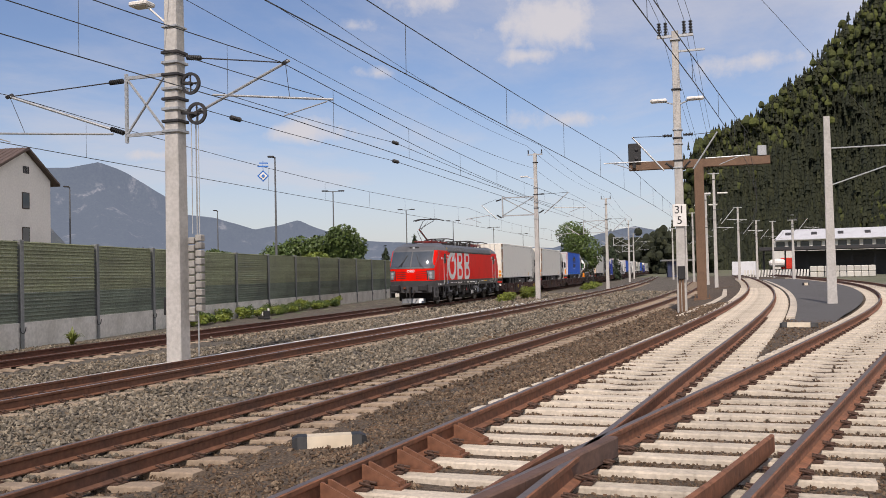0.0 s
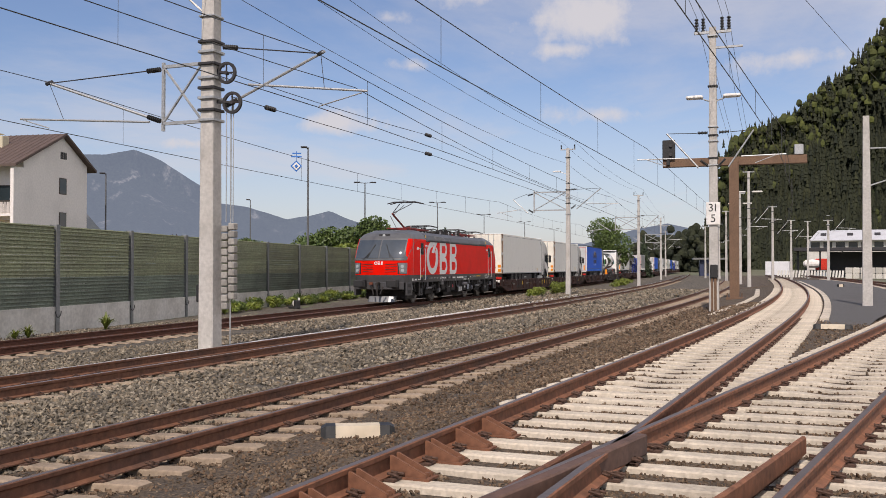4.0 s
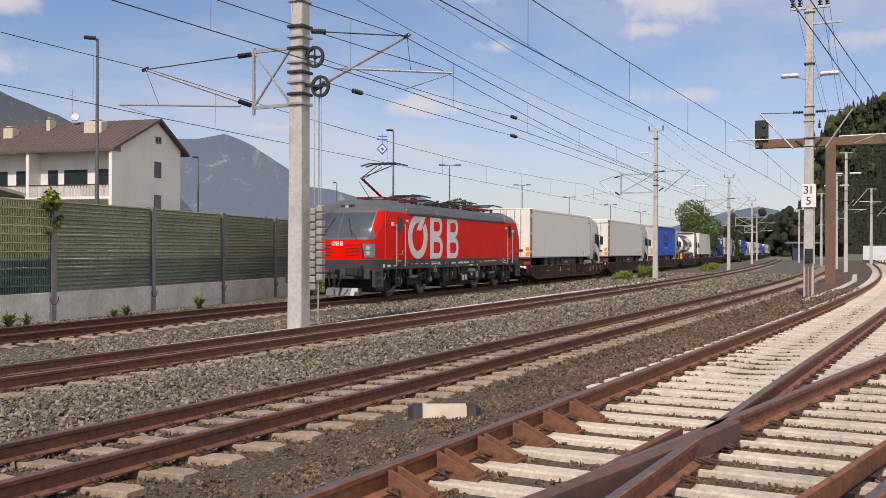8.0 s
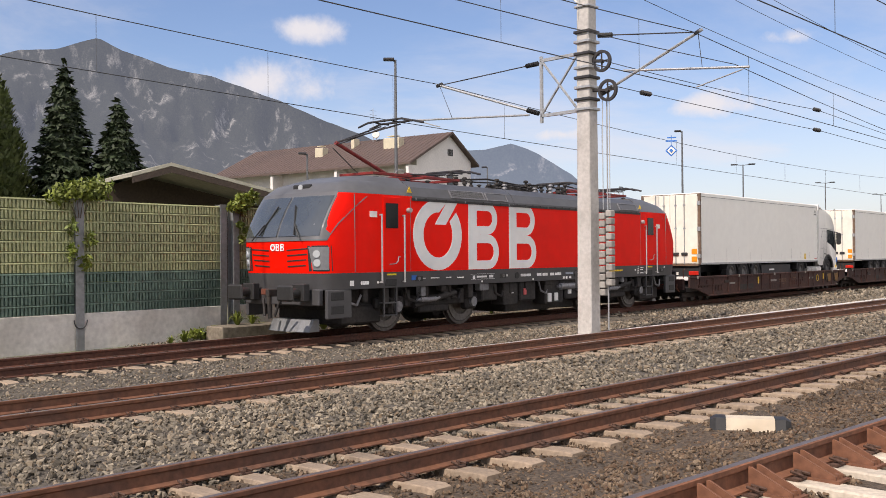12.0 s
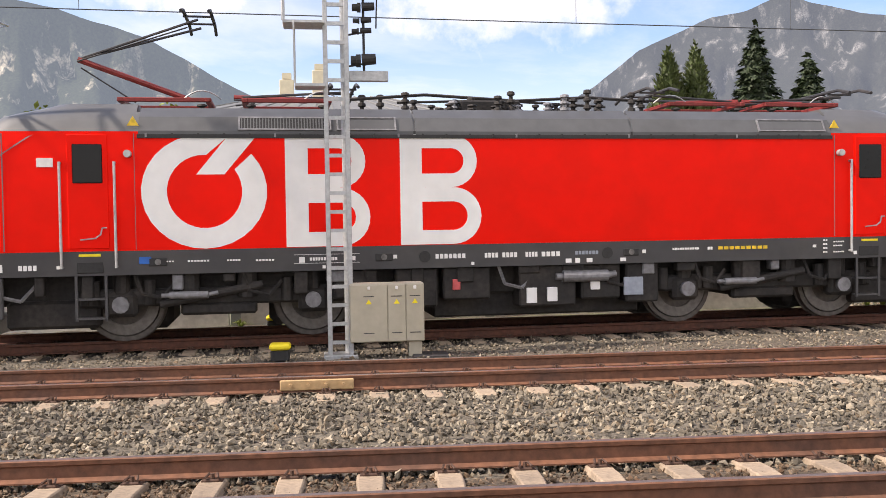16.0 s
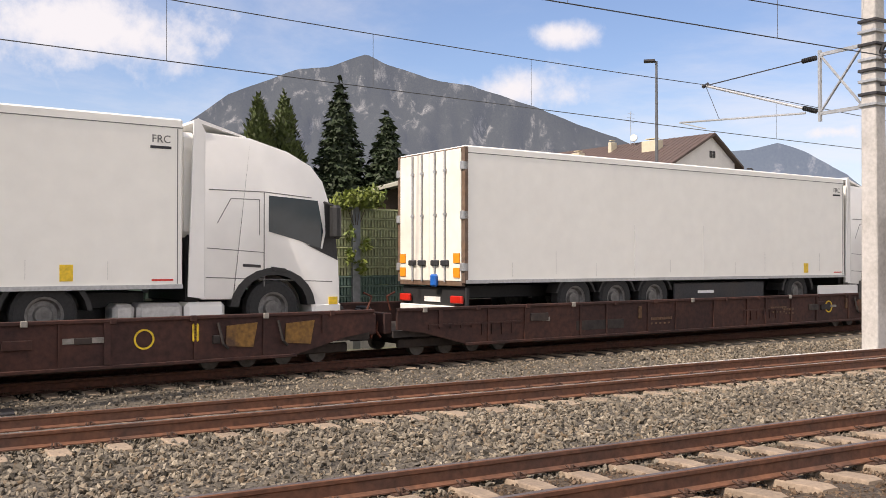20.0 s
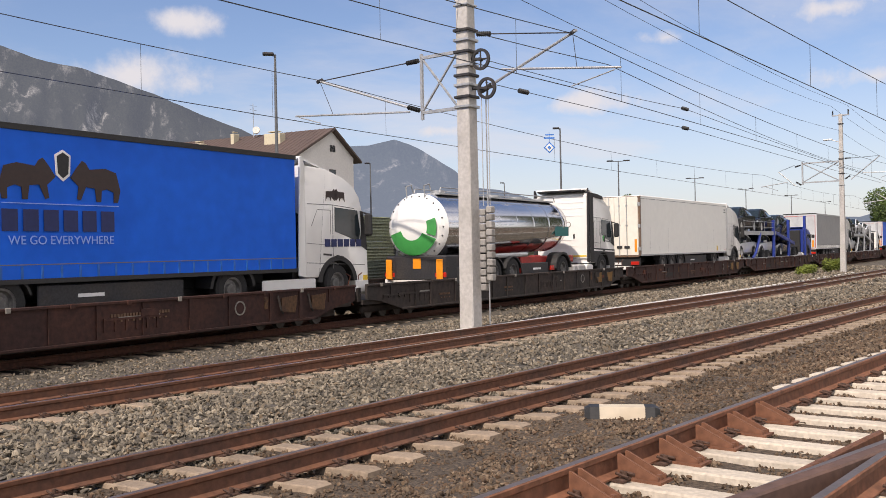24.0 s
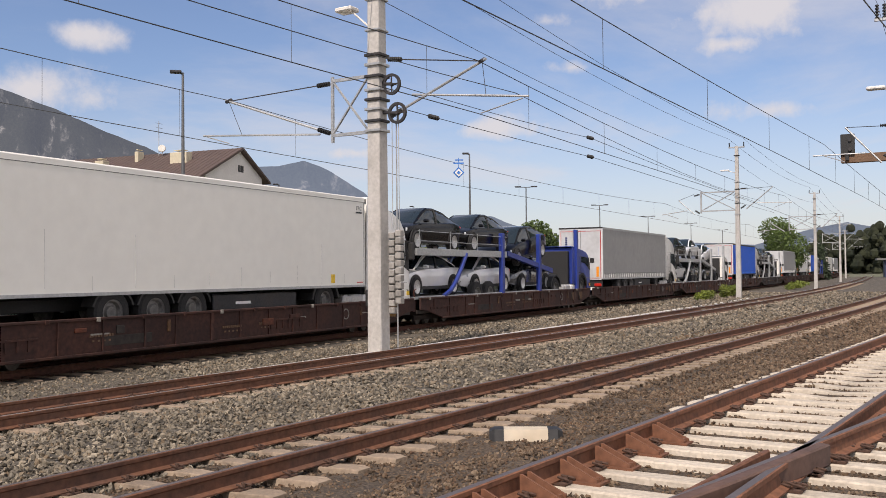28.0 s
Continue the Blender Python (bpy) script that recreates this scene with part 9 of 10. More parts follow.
        outer = [(x + 1.15 + 0.74 * math.cos(a), z0 + 0.5 + 0.72 * math.sin(a)) for a in np.linspace(math.radians(176), math.radians(4), 12)]
        inner = [(x + 1.15 + 0.60 * math.cos(a), z0 + 0.5 + 0.60 * math.sin(a)) for a in np.linspace(math.radians(4), math.radians(176), 12)]
        plate(bm, outer + inner, 0.30, "y", sy * 1.08 - 0.13 if sy > 0 else -1.235)
        part("wheel_arch", bm, M_BLACK, cab, "black wheel arch")
        bm = bmesh.new()
        box(bm, x + 1.84, x + 2.38, sy * 1.05 - 0.18, sy * 1.05 + 0.18, 0.74, 1.14, 0.05)
        part("bumper_corner", bm, m, cab)
        bm = bmesh.new()
        box(bm, x + 2.30, x + 2.40, sy * 1.0 - 0.14, sy * 1.0 + 0.14, 1.16, 1.62, 0.04)
        part("headlamp", bm, M_LAMP, cab)
        bm = bmesh.new()
        box(bm, x + 2.14, x + 2.30, sy * 1.228 - 0.008, sy * 1.228 + 0.008, 1.10, 1.24)
        part("sticker", bm, M_STICKER, cab, "small yellow sticker")
        # side deflector behind the cab, flaring to the trailer
        bm = bmesh.new()
        loft(bm, [[(x - 0.30, sy * yy, 1.3), (x + 0.02, sy * (yy - 0.03), 1.25), (x + 0.02, sy * (yy - 0.03), high), (x - 0.12, sy * yy, high + 0.24), (x - 0.20, sy * yy, high + 0.20)] for yy in (1.24, 1.20)])
        part("side_deflector", bm, M_DARK if trim else m, cab, "tall side deflector")
        if skirt:
            bm = bmesh.new()
            box(bm, x - 1.55, x + 0.42, sy * 1.16 - 0.03, sy * 1.16 + 0.03, 0.72, 1.22, 0.03)
            part("side_skirt", bm, skirt, top, "white side skirt")
        else:
            for a, b, mm in ((-1.50, -1.15, M_ALU), (-1.12, -0.35, M_ALU), (-0.32, 0.40, M_CABWHITE)):
                bm = bmesh.new()
                box(bm, x + a, x + b, min(sy * 0.62, sy * 1.18), max(sy * 0.62, sy * 1.18), 0.74, 1.2, 0.07)
                part("fuel_tank", bm, mm, top, "aluminium tank")
        road_wheel(top, x + 1.15 * 1.11, sy * 1.05, z0 + 0.5)
        road_wheel(top, x - 2.55, sy * 1.05, z0 + 0.5)
        bm = bmesh.new()
        outer = [(x - 2.55 + 0.72 * math.cos(a), z0 + 0.5 + 0.66 * math.sin(a)) for a in np.linspace(math.radians(175), math.radians(5), 11)]
        inner = [(x - 2.55 + 0.64 * math.cos(a), z0 + 0.5 + 0.58 * math.sin(a)) for a in np.linspace(math.radians(5), math.radians(175), 11)]
        plate(bm, outer + inner, 0.5, "y", min(sy * 0.72, sy * 1.22))
        part("mudguard", bm, M_BLACK, top, "black rear mudguard")
    bm = bmesh.new()
    loft(bm, [[(x + 0.7, y, high - 0.03), (x + 0.7, y, high), (x - 0.1, y * 1.02, high + 0.24), (x - 0.14, y * 1.02, high + 0.18)] for y in (-1.14, 1.14)])
    part("roof_deflector", bm, m, cab, "sloping roof deflector")
    if trim:
        bm = bmesh.new()
        for sy in (-1, 1):
            plate(bm, ((x + 0.0, 1.3), (x + 0.34, 1.3), (x + 0.30, high - 0.12), (x + 1.3, high - 0.2), (x + 1.2, high - 0.06), (x + 0.7, high + 0.02), (x - 0.05, high + 0.06)), 0.02, "y", sy * 1.232 - 0.01)
        box(bm, x - 0.35, x + 0.25, -1.0, 1.0, high + 0.10, high + 0.18, 0.03)
        part("roof_trim", bm, M_BLACK, cab, "black cab trim and roof rack")
        for sy in (-1, 1):
            bm = bmesh.new()
            plate(bm, ((x + 0.05, 1.26), (x + 0.46, 1.24), (x + 0.6, 1.46), (x + 1.0, 1.71), (x + 1.4, 1.70), (x + 1.75, 1.4), (x + 1.88, 0.9), (x + 2.26, 0.88), (x + 2.33, 1.5), (x + 2.30, 1.78), (x + 0.05, 1.86)), 0.016, "y", sy * 1.231 - 0.008)
            part("dark_step_panel", bm, M_DARK, cab, "dark grey lower cab panel")
            bm = bmesh.new()
            plate(bm, ((x + 0.3, 1.74), (x + 2.28, 1.66), (x + 2.28, 1.71), (x + 0.3, 1.80)), 0.01, "y", sy * 1.243 - 0.005)
            part("white_stripe", bm, M_CABWHITE, cab)
            for pts, mm in ((((x + 1.16, 2.30), (x + 1.26, 2.12), (x + 1.34, 2.34), (x + 1.24, 2.38)), M_GREEN), (((x + 1.26, 2.10), (x + 1.38, 2.10), (x + 1.50, 2.40), (x + 1.38, 2.40)), M_BLACK), (((x + 1.5, 2.22), (x + 1.85, 2.18), (x + 1.85, 2.24), (x + 1.5, 2.28)), M_SEAM), (((x + 1.45, 2.12), (x + 1.95, 2.08), (x + 1.95, 2.13), (x + 1.45, 2.17)), M_SEAM)):
                bm = bmesh.new()
                plate(bm, pts, 0.01, "y", sy * 1.232 - 0.005)
                part("door_mark", bm, mm, cab)
        bm = bmesh.new()   # ribbed white back wall with two round marks
        box(bm, x - 0.10, x - 0.002, -1.16, 1.16, 1.42, high - 0.05, 0.03)
        back = part("back_wall", bm, m, cab, "white ribbed cab back wall")
        for z in (1.95, 2.2, 3.2, 3.5, 3.75):
            bm = bmesh.new()
            box(bm, x - 0.115, x - 0.09, -1.0, 1.0, z, z + 0.02)
            part("rib", bm, m, back)
        for y in (-0.30, 0.22):
            bm = bmesh.new()
            rod(bm, (x - 0.10, y, 2.85), (x - 0.115, y, 2.85), 0.12, n=16)
            s = part("round_mark", bm, M_MARK, back)
            bm = bmesh.new()
            rod(bm, (x - 0.11, y, 2.85), (x - 0.122, y, 2.85), 0.09, n=16)
            part("round_mark_face", bm, M_LETTER, s)
        for y in (-0.55, 0.45):
            bm = bmesh.new()
            box(bm, x - 0.125, x - 0.09, y - 0.035, y + 0.035, 2.25, 2.45, 0.01)
            part("grip_recess", bm, M_BLACK, back)
        bm = bmesh.new()
        box(bm, x - 0.112, x - 0.09, -1.1, 1.1, 1.50, 1.56)
        part("yellow_stripe", bm, M_STICKER, back)
    for ob in [cab] + list(cab.children):   # a long sleeper cab
        for v in ob.data.vertices:
            if v.co.x > x:
                v.co.x = x + (v.co.x - x) * 1.11
    if low:
        lower_roof(cab)


def lower_roof(cab):
    """Turns a high cab into a low one: all above the window sill is pressed down."""
    for ob in [cab] + list(cab.children):
        for v in ob.data.vertices:
            if v.co.z > 2.3:
                v.co.z = 2.3 + (v.co.z - 2.3) * 0.42


def trailer_frame(top, x0, x1, axles):
    bm = bmesh.new()
    box(bm, x0 + 0.2, x1 - 0.4, -0.5, 0.5, 1.10, 1.38, 0.02)
    part("chassis", bm, M_BLACK, top)
    for a in axles:
        for sy in (-1, 1):
            road_wheel(top, a, sy * 1.08, 1.06)
            bm = bmesh.new()
            outer = [(a + 0.62 * math.cos(b), 1.06 + 0.56 * math.sin(b)) for b in np.linspace(math.radians(165), math.radians(15), 9)]
            inner = [(a + 0.57 * math.cos(b), 1.06 + 0.52 * math.sin(b)) for b in np.linspace(math.radians(15), math.radians(165), 9)]
            plate(bm, outer + inner, 0.36, "y", min(sy * 0.90, sy * 1.26))
            part("mudguard", bm, M_BLACK, top)
    for sy in (-1, 1):
        bm = bmesh.new()
        box(bm, axles[-1] + 0.75, x1 - 3.6, sy * 1.16 - 0.03, sy * 1.16 + 0.03, 0.92, 1.36, 0.02)
        part("side_guard", bm, M_DARK, top)
        bm = bmesh.new()
        box(bm, axles[-1] + 1.6, axles[-1] + 2.2, sy * 1.195 - 0.006, sy * 1.195 + 0.006, 1.10, 1.17)
        part("guard_lettering", bm, M_LETTER, top)
        bm = bmesh.new()
        box(bm, x1 - 3.5, x1 - 3.35, sy * 0.8 - 0.06, sy * 0.8 + 0.06, 0.6, 1.2)
        part("landing_leg", bm, M_DARK, top)
        bm = bmesh.new()
        box(bm, x0 - 0.06, x0 + 0.02, sy * 0.98 - 0.2, sy * 0.98 + 0.2, 1.02, 1.18, 0.02)
        part("tail_lamp", bm, M_REDLAMP, top, "red tail lamp cluster")
    bm = bmesh.new()
    box(bm, x0 - 0.02, x0 + 0.1, -1.22, 1.22, 0.80, 0.96, 0.02)
    part("rear_bumper", bm, M_WHITE, top, "white rear bumper bar")
    bm = bmesh.new()
    box(bm, x0 + 0.05, x0 + 0.15, -1.2, 1.2, 0.96, 1.36, 0.02)
    part("rear_panel", bm, M_BLACK, top)
    bm = bmesh.new()
    box(bm, x0 + 0.03, x0 + 0.05, -0.3, 0.3, 1.03, 1.14)
    part("licence_plate", bm, M_WHITE, top, "blank white plate")


def rear_doors(top, x0, z0, z1, frame_m, door_m=None, tarp=False, paired=False):
    def flat(name, y0, y1, za, zb, m, under, out=0.06, bev=0.0, label=""):
        b = bmesh.new()
        box(b, x0 - out, x0 - 0.005, y0, y1, za, zb, bev)
        return part(name, b, m, under, label)
    for sy in (-1, 1):
        w = 1.16
        d = flat("rear_door", min(sy * 0.006, sy * w), max(sy * 0.006, sy * w), z0 + 0.04, z1 - 0.06, door_m or M_BOXCREAM, top, 0.05, 0.01, "pale rear door")
        for y in ((0.25, 0.62) if not tarp else ()):
            bm = bmesh.new()
            rod(bm, (x0 - 0.075, sy * y, z0 + 0.02), (x0 - 0.075, sy * y, z1 - 0.06), 0.020, n=6)
            for z in (z0 + 0.4, (z0 + z1) / 2, z1 - 0.5):
                box(bm, x0 - 0.09, x0 - 0.05, sy * y - 0.05, sy * y + 0.05, z, z + 0.05)
            part("locking_bar", bm, M_GALV, d)
            flat("lock_handle", sy * y - 0.13, sy * y + 0.13, z0 + 0.36, z0 + 0.48, M_DARK, d, 0.11, 0.02)
        for z in ((z0 + 0.25, (z0 + z1) / 2 - 0.1, z1 - 0.5) if not tarp else ()):
            bm = bmesh.new()
            box(bm, x0 - 0.08, x0 + 0.05, sy * 1.22 - 0.06, sy * 1.22 + 0.06, z, z + 0.17, 0.01)
            part("hinge", bm, M_GALV, d)
        if tarp:
            flat("warning_plate", sy * 0.98 - 0.07, sy * 0.98 + 0.07, z0 + 0.12, z0 + 0.68, M_ORANGE, d, 0.062, 0.0, "orange warning plate")
            flat("red_edging", min(sy * 1.145, sy * 1.17), max(sy * 1.145, sy * 1.17), z0 + 0.03, z1 - 0.16, frame_m, d, 0.056)
            flat("red_edging", min(0, sy * 1.145), max(0, sy * 1.145), z1 - 0.185, z1 - 0.16, frame_m, d, 0.056)
            flat("red_edging", min(0, sy * 1.145), max(0, sy * 1.145), z0 + 0.03, z0 + 0.05, frame_m, d, 0.056)
        elif paired:
            for z in (z0 + 0.12, z0 + 0.42):
                flat("warning_plate", sy * 1.03 - 0.11, sy * 1.03 + 0.11, z, z + 0.2, M_ORANGE, d, 0.07, 0.0, "orange warning plate")
        else:
            flat("warning_plate", sy * 1.05 - 0.055, sy * 1.05 + 0.055, z0 + 0.2, z0 + 0.78, M_ORANGE, d, 0.07, 0.0, "orange warning plate")
    if tarp:
        for k in range(6):
            flat("door_lettering", 0.78, 0.90, z1 - 1.15 + k * 0.115, z1 - 1.06 + k * 0.115, M_DARKBLUE, top, 0.057)
        for y in (0.42, 0.62):
            bm = bmesh.new()
            rod(bm, (x0 - 0.058, y, z0 + 0.17), (x0 - 0.05, y, z0 + 0.17), 0.085, n=16)
            s = part("speed_mark", bm, M_REDLAMP, top)
            bm = bmesh.new()
            rod(bm, (x0 - 0.062, y, z0 + 0.17), (x0 - 0.05, y, z0 + 0.17), 0.065, n=16)
            part("speed_mark_field", bm, M_LETTER, s)
        flat("roof_cap", -1.29, 1.29, z1 - 0.03, z1 + 0.05, M_BLACK, top, 0.07, 0.02, "black roof edge")
    w, m = 0.10, M_DOORPALE if tarp else frame_m
    for y0, y1, za, zb in ((-1.28, -1.28 + w, z0, z1 - 0.03), (1.28 - w, 1.28, z0, z1 - 0.03), (-1.28 + w, 1.28 - w, z1 - w - 0.03, z1 - 0.03), (-1.28 + w, 1.28 - w, z0 - 0.06, z0 - 0.06 + w)):
        bm = bmesh.new()
        box(bm, x0 - 0.04, x0 + 0.06, y0, y1, za, zb, 0.01)
        part("door_frame", bm, m, top)


def letters(word, size, material):
    cu = bpy.data.curves.new("letters", "FONT")
    cu.body, cu.size, cu.align_x, cu.extrude = word, size, "CENTER", 0.003
    ob = new("letters", cu)
    me = bpy.data.meshes.new_from_object(ob)
    bpy.data.objects.remove(ob)
    me.materials.clear()
    me.materials.append(material)
    return me


CLASS_MARK = letters("FRC", 0.18, M_SEAM)
SLOGAN = letters("WE GO EVERYWHERE", 0.23, M_PALEBLUE)


def box_lorry(k, label, side, cab, shift=0.0, reefer=True, skirt=None, frame_m=None, extra=None):
    top = thing("lorry", label, "lorry", "lorries on the train")
    x0, x1, z0, z1 = -7.1, 6.35, 1.44, 4.27
    bm = bmesh.new()
    box(bm, x0, x1, -1.27, 1.27, z0, z1, 0.03)
    body = part("box_body", bm, side, top)
    for sy in (-1, 1):
        def sheet(name, xa, xb, za, zb, mm, d=0.004, label="", under=body):
            b = bmesh.new()
            box(b, xa, xb, sy * 1.272 - d, sy * 1.272 + d, za, zb)
            return part(name, b, mm, under, label)
        if reefer:
            sheet("lower_rail", x0, x1, z0, z0 + 0.07, M_GALV, 0.014)
            sheet("upper_rail", x0, x1, z1 - 0.16, z1 - 0.145, M_SEAM)
            sheet("corner_post", x1 - 0.10, x1 - 0.085, z0 + 0.08, z1 - 0.17, M_SEAM, 0.003)
            rng = random.Random(k * 5 + sy)
            for i in range(1, 11):
                x = x0 + i * (x1 - x0) / 11
                lo = z0 + 0.1 + rng.uniform(0, 0.1)
                sheet("panel_joint", x - 0.003, x + 0.003, lo, lo + rng.choice((0.3, 0.5, 1.2)), M_JOINT, 0.002)
            sheet("sticker", x1 - 1.95, x1 - 1.75, z0 + 0.14, z0 + 0.40, M_STICKER, 0.004, "small yellow sticker")
            sheet("maker_lettering", x1 - 0.52, x1 - 0.16, z0 + 0.13, z0 + 0.16, M_REDLAMP, 0.004)
            part("class_mark", CLASS_MARK, None, body, "dark class letters", m=pose(x1 - 0.37, sy * 1.276, z1 - 0.42, 90, 0, 0 if sy < 0 else 180))
            sheet("class_date", x1 - 0.55, x1 - 0.20, z1 - 0.52, z1 - 0.475, M_DARK, 0.004)
        else:
            sheet("lower_rail", x0, x1, z0 - 0.04, z0 + 0.05, M_BLACK if side is M_BLUE else M_GALV, 0.02)
            sheet("hem", x0 + 0.05, x1, z0 + 0.30, z0 + 0.318, M_SEAM, 0.006)
            for i in range(32):
                x = x0 + 0.25 + i * (x1 - x0 - 0.4) / 32
                sheet("strap", x, x + 0.045, z0 + 0.02, z0 + 0.28, M_VALVE if side is M_BLUE else M_LETTER, 0.014)
            sheet("roof_rail", x0 - 0.03, x1, z1 - 0.08, z1 + 0.03, M_BLACK if side is M_BLUE else M_GALV, 0.02)
            sheet("corner_post", x0, x0 + 0.07, z0, z1, M_ORANGE if side is M_BLUE else M_GALV, 0.016)
    if reefer:
        bm = bmesh.new()
        box(bm, x1, x1 + 0.36, -1.05, 1.05, 2.3, 4.1, 0.10)
        part("cooling_unit", bm, M_CABWHITE, top, "white cooling unit")
    rear_doors(top, x0, z0, z1, frame_m or (M_RUSTFRAME if reefer else M_GALV), None if reefer else M_DOORGREY, not reefer, k < 2)
    trailer_frame(top, x0, x1, (-4.05, -2.77, -1.50))
    tractor(top, cab, x1 + 0.40, skirt)
    if extra:
        extra(top, body)
    MOVING.append((top, 25.85 + 18.95 * k + shift, 7.3))
    return top


def valve_box(top, body):
    bm = bmesh.new()
    box(bm, -7.24, -7.14, -0.35, -0.15, 1.36, 1.62, 0.03)
    part("valve_box", bm, M_VALVE, top, "small blue valve box")


def blue_badge(top, body):
    """The dark badge on the blue side: two bull shapes facing a shield over three rows of bars."""
    c = -0.25
    beast = ((0.16, 3.40), (0.30, 3.60), (0.42, 3.74), (0.50, 3.70), (0.58, 3.58), (0.95, 3.62), (1.20, 3.55), (1.30, 3.20), (1.24, 2.96), (1.14, 2.96), (1.14, 3.16), (0.98, 3.22), (0.86, 3.18), (0.84, 2.96), (0.74, 2.96), (0.70, 3.22), (0.50, 3.24), (0.38, 2.98), (0.30, 3.0), (0.34, 3.24))
    for sy in (-1, 1):
        y = sy * 1.288
        for way in (-1, 1):
            bm = bmesh.new()
            plate(bm, [(c + way * u, v - 0.02) for u, v in beast], 0.012, "y", y - 0.006)
            part("bull_badge", bm, M_BULL, body, "dark brown bull badge")
        bm = bmesh.new()
        plate(bm, ((c - 0.17, 3.80), (c, 3.90), (c + 0.17, 3.80), (c + 0.15, 3.42), (c, 3.30), (c - 0.15, 3.42)), 0.012, "y", y - 0.006)
        part("shield_badge", bm, M_LETTER, body, "white shield")
        bm = bmesh.new()
        plate(bm, ((c - 0.13, 3.77), (c, 3.85), (c + 0.13, 3.77), (c + 0.11, 3.45), (c, 3.36), (c - 0.11, 3.45)), 0.020, "y", y - 0.010)
        part("shield_badge", bm, M_BLACK, body, "dark shield")
        for z, w, h, n, mm in ((2.36, 2.5, 0.40, 6, M_DARKBLUE),):
            for i in range(n):
                bm = bmesh.new()
                xa = c - w / 2 + i * w / n
                box(bm, xa, xa + 0.74 * w / n, y - 0.006, y + 0.006, z, z + h)
                part("lettering_bar", bm, mm, body)
        part("slogan", SLOGAN, None, body, "pale blue slogan lettering", m=pose(c, y, 2.12, 90, 0, 0 if sy < 0 else 180))
        bm = bmesh.new()
        box(bm, c - 1.25, c + 1.25, y - 0.006, y + 0.006, 2.86, 2.875)
        part("badge_line", bm, M_PALEBLUE, body)


def cab_badge(top, body):
    for sy in (-1, 1):
        y = sy * 1.232
        for i in range(6):
            bm = bmesh.new()
            box(bm, 7.50 + i * 0.265, 7.71 + i * 0.265, y - 0.006, y + 0.006, 2.02, 2.22, 0.0)
            part("cab_lettering", bm, M_DARKBLUE, top)
        for c, way in ((7.60, 1), (8.30, -1)):
            bm = bmesh.new()
            plate(bm, [(c + way * (0.48 - u * 0.42), 3.22 + (v - 2.96) * 0.42) for u, v in ((0.16, 3.40), (0.42, 3.74), (0.58, 3.58), (1.20, 3.55), (1.24, 2.96), (1.14, 3.16), (0.86, 3.18), (0.74, 2.96), (0.70, 3.22), (0.38, 2.98))], 0.012, "y", y - 0.006)
            part("cab_badge", bm, M_BULL, top)


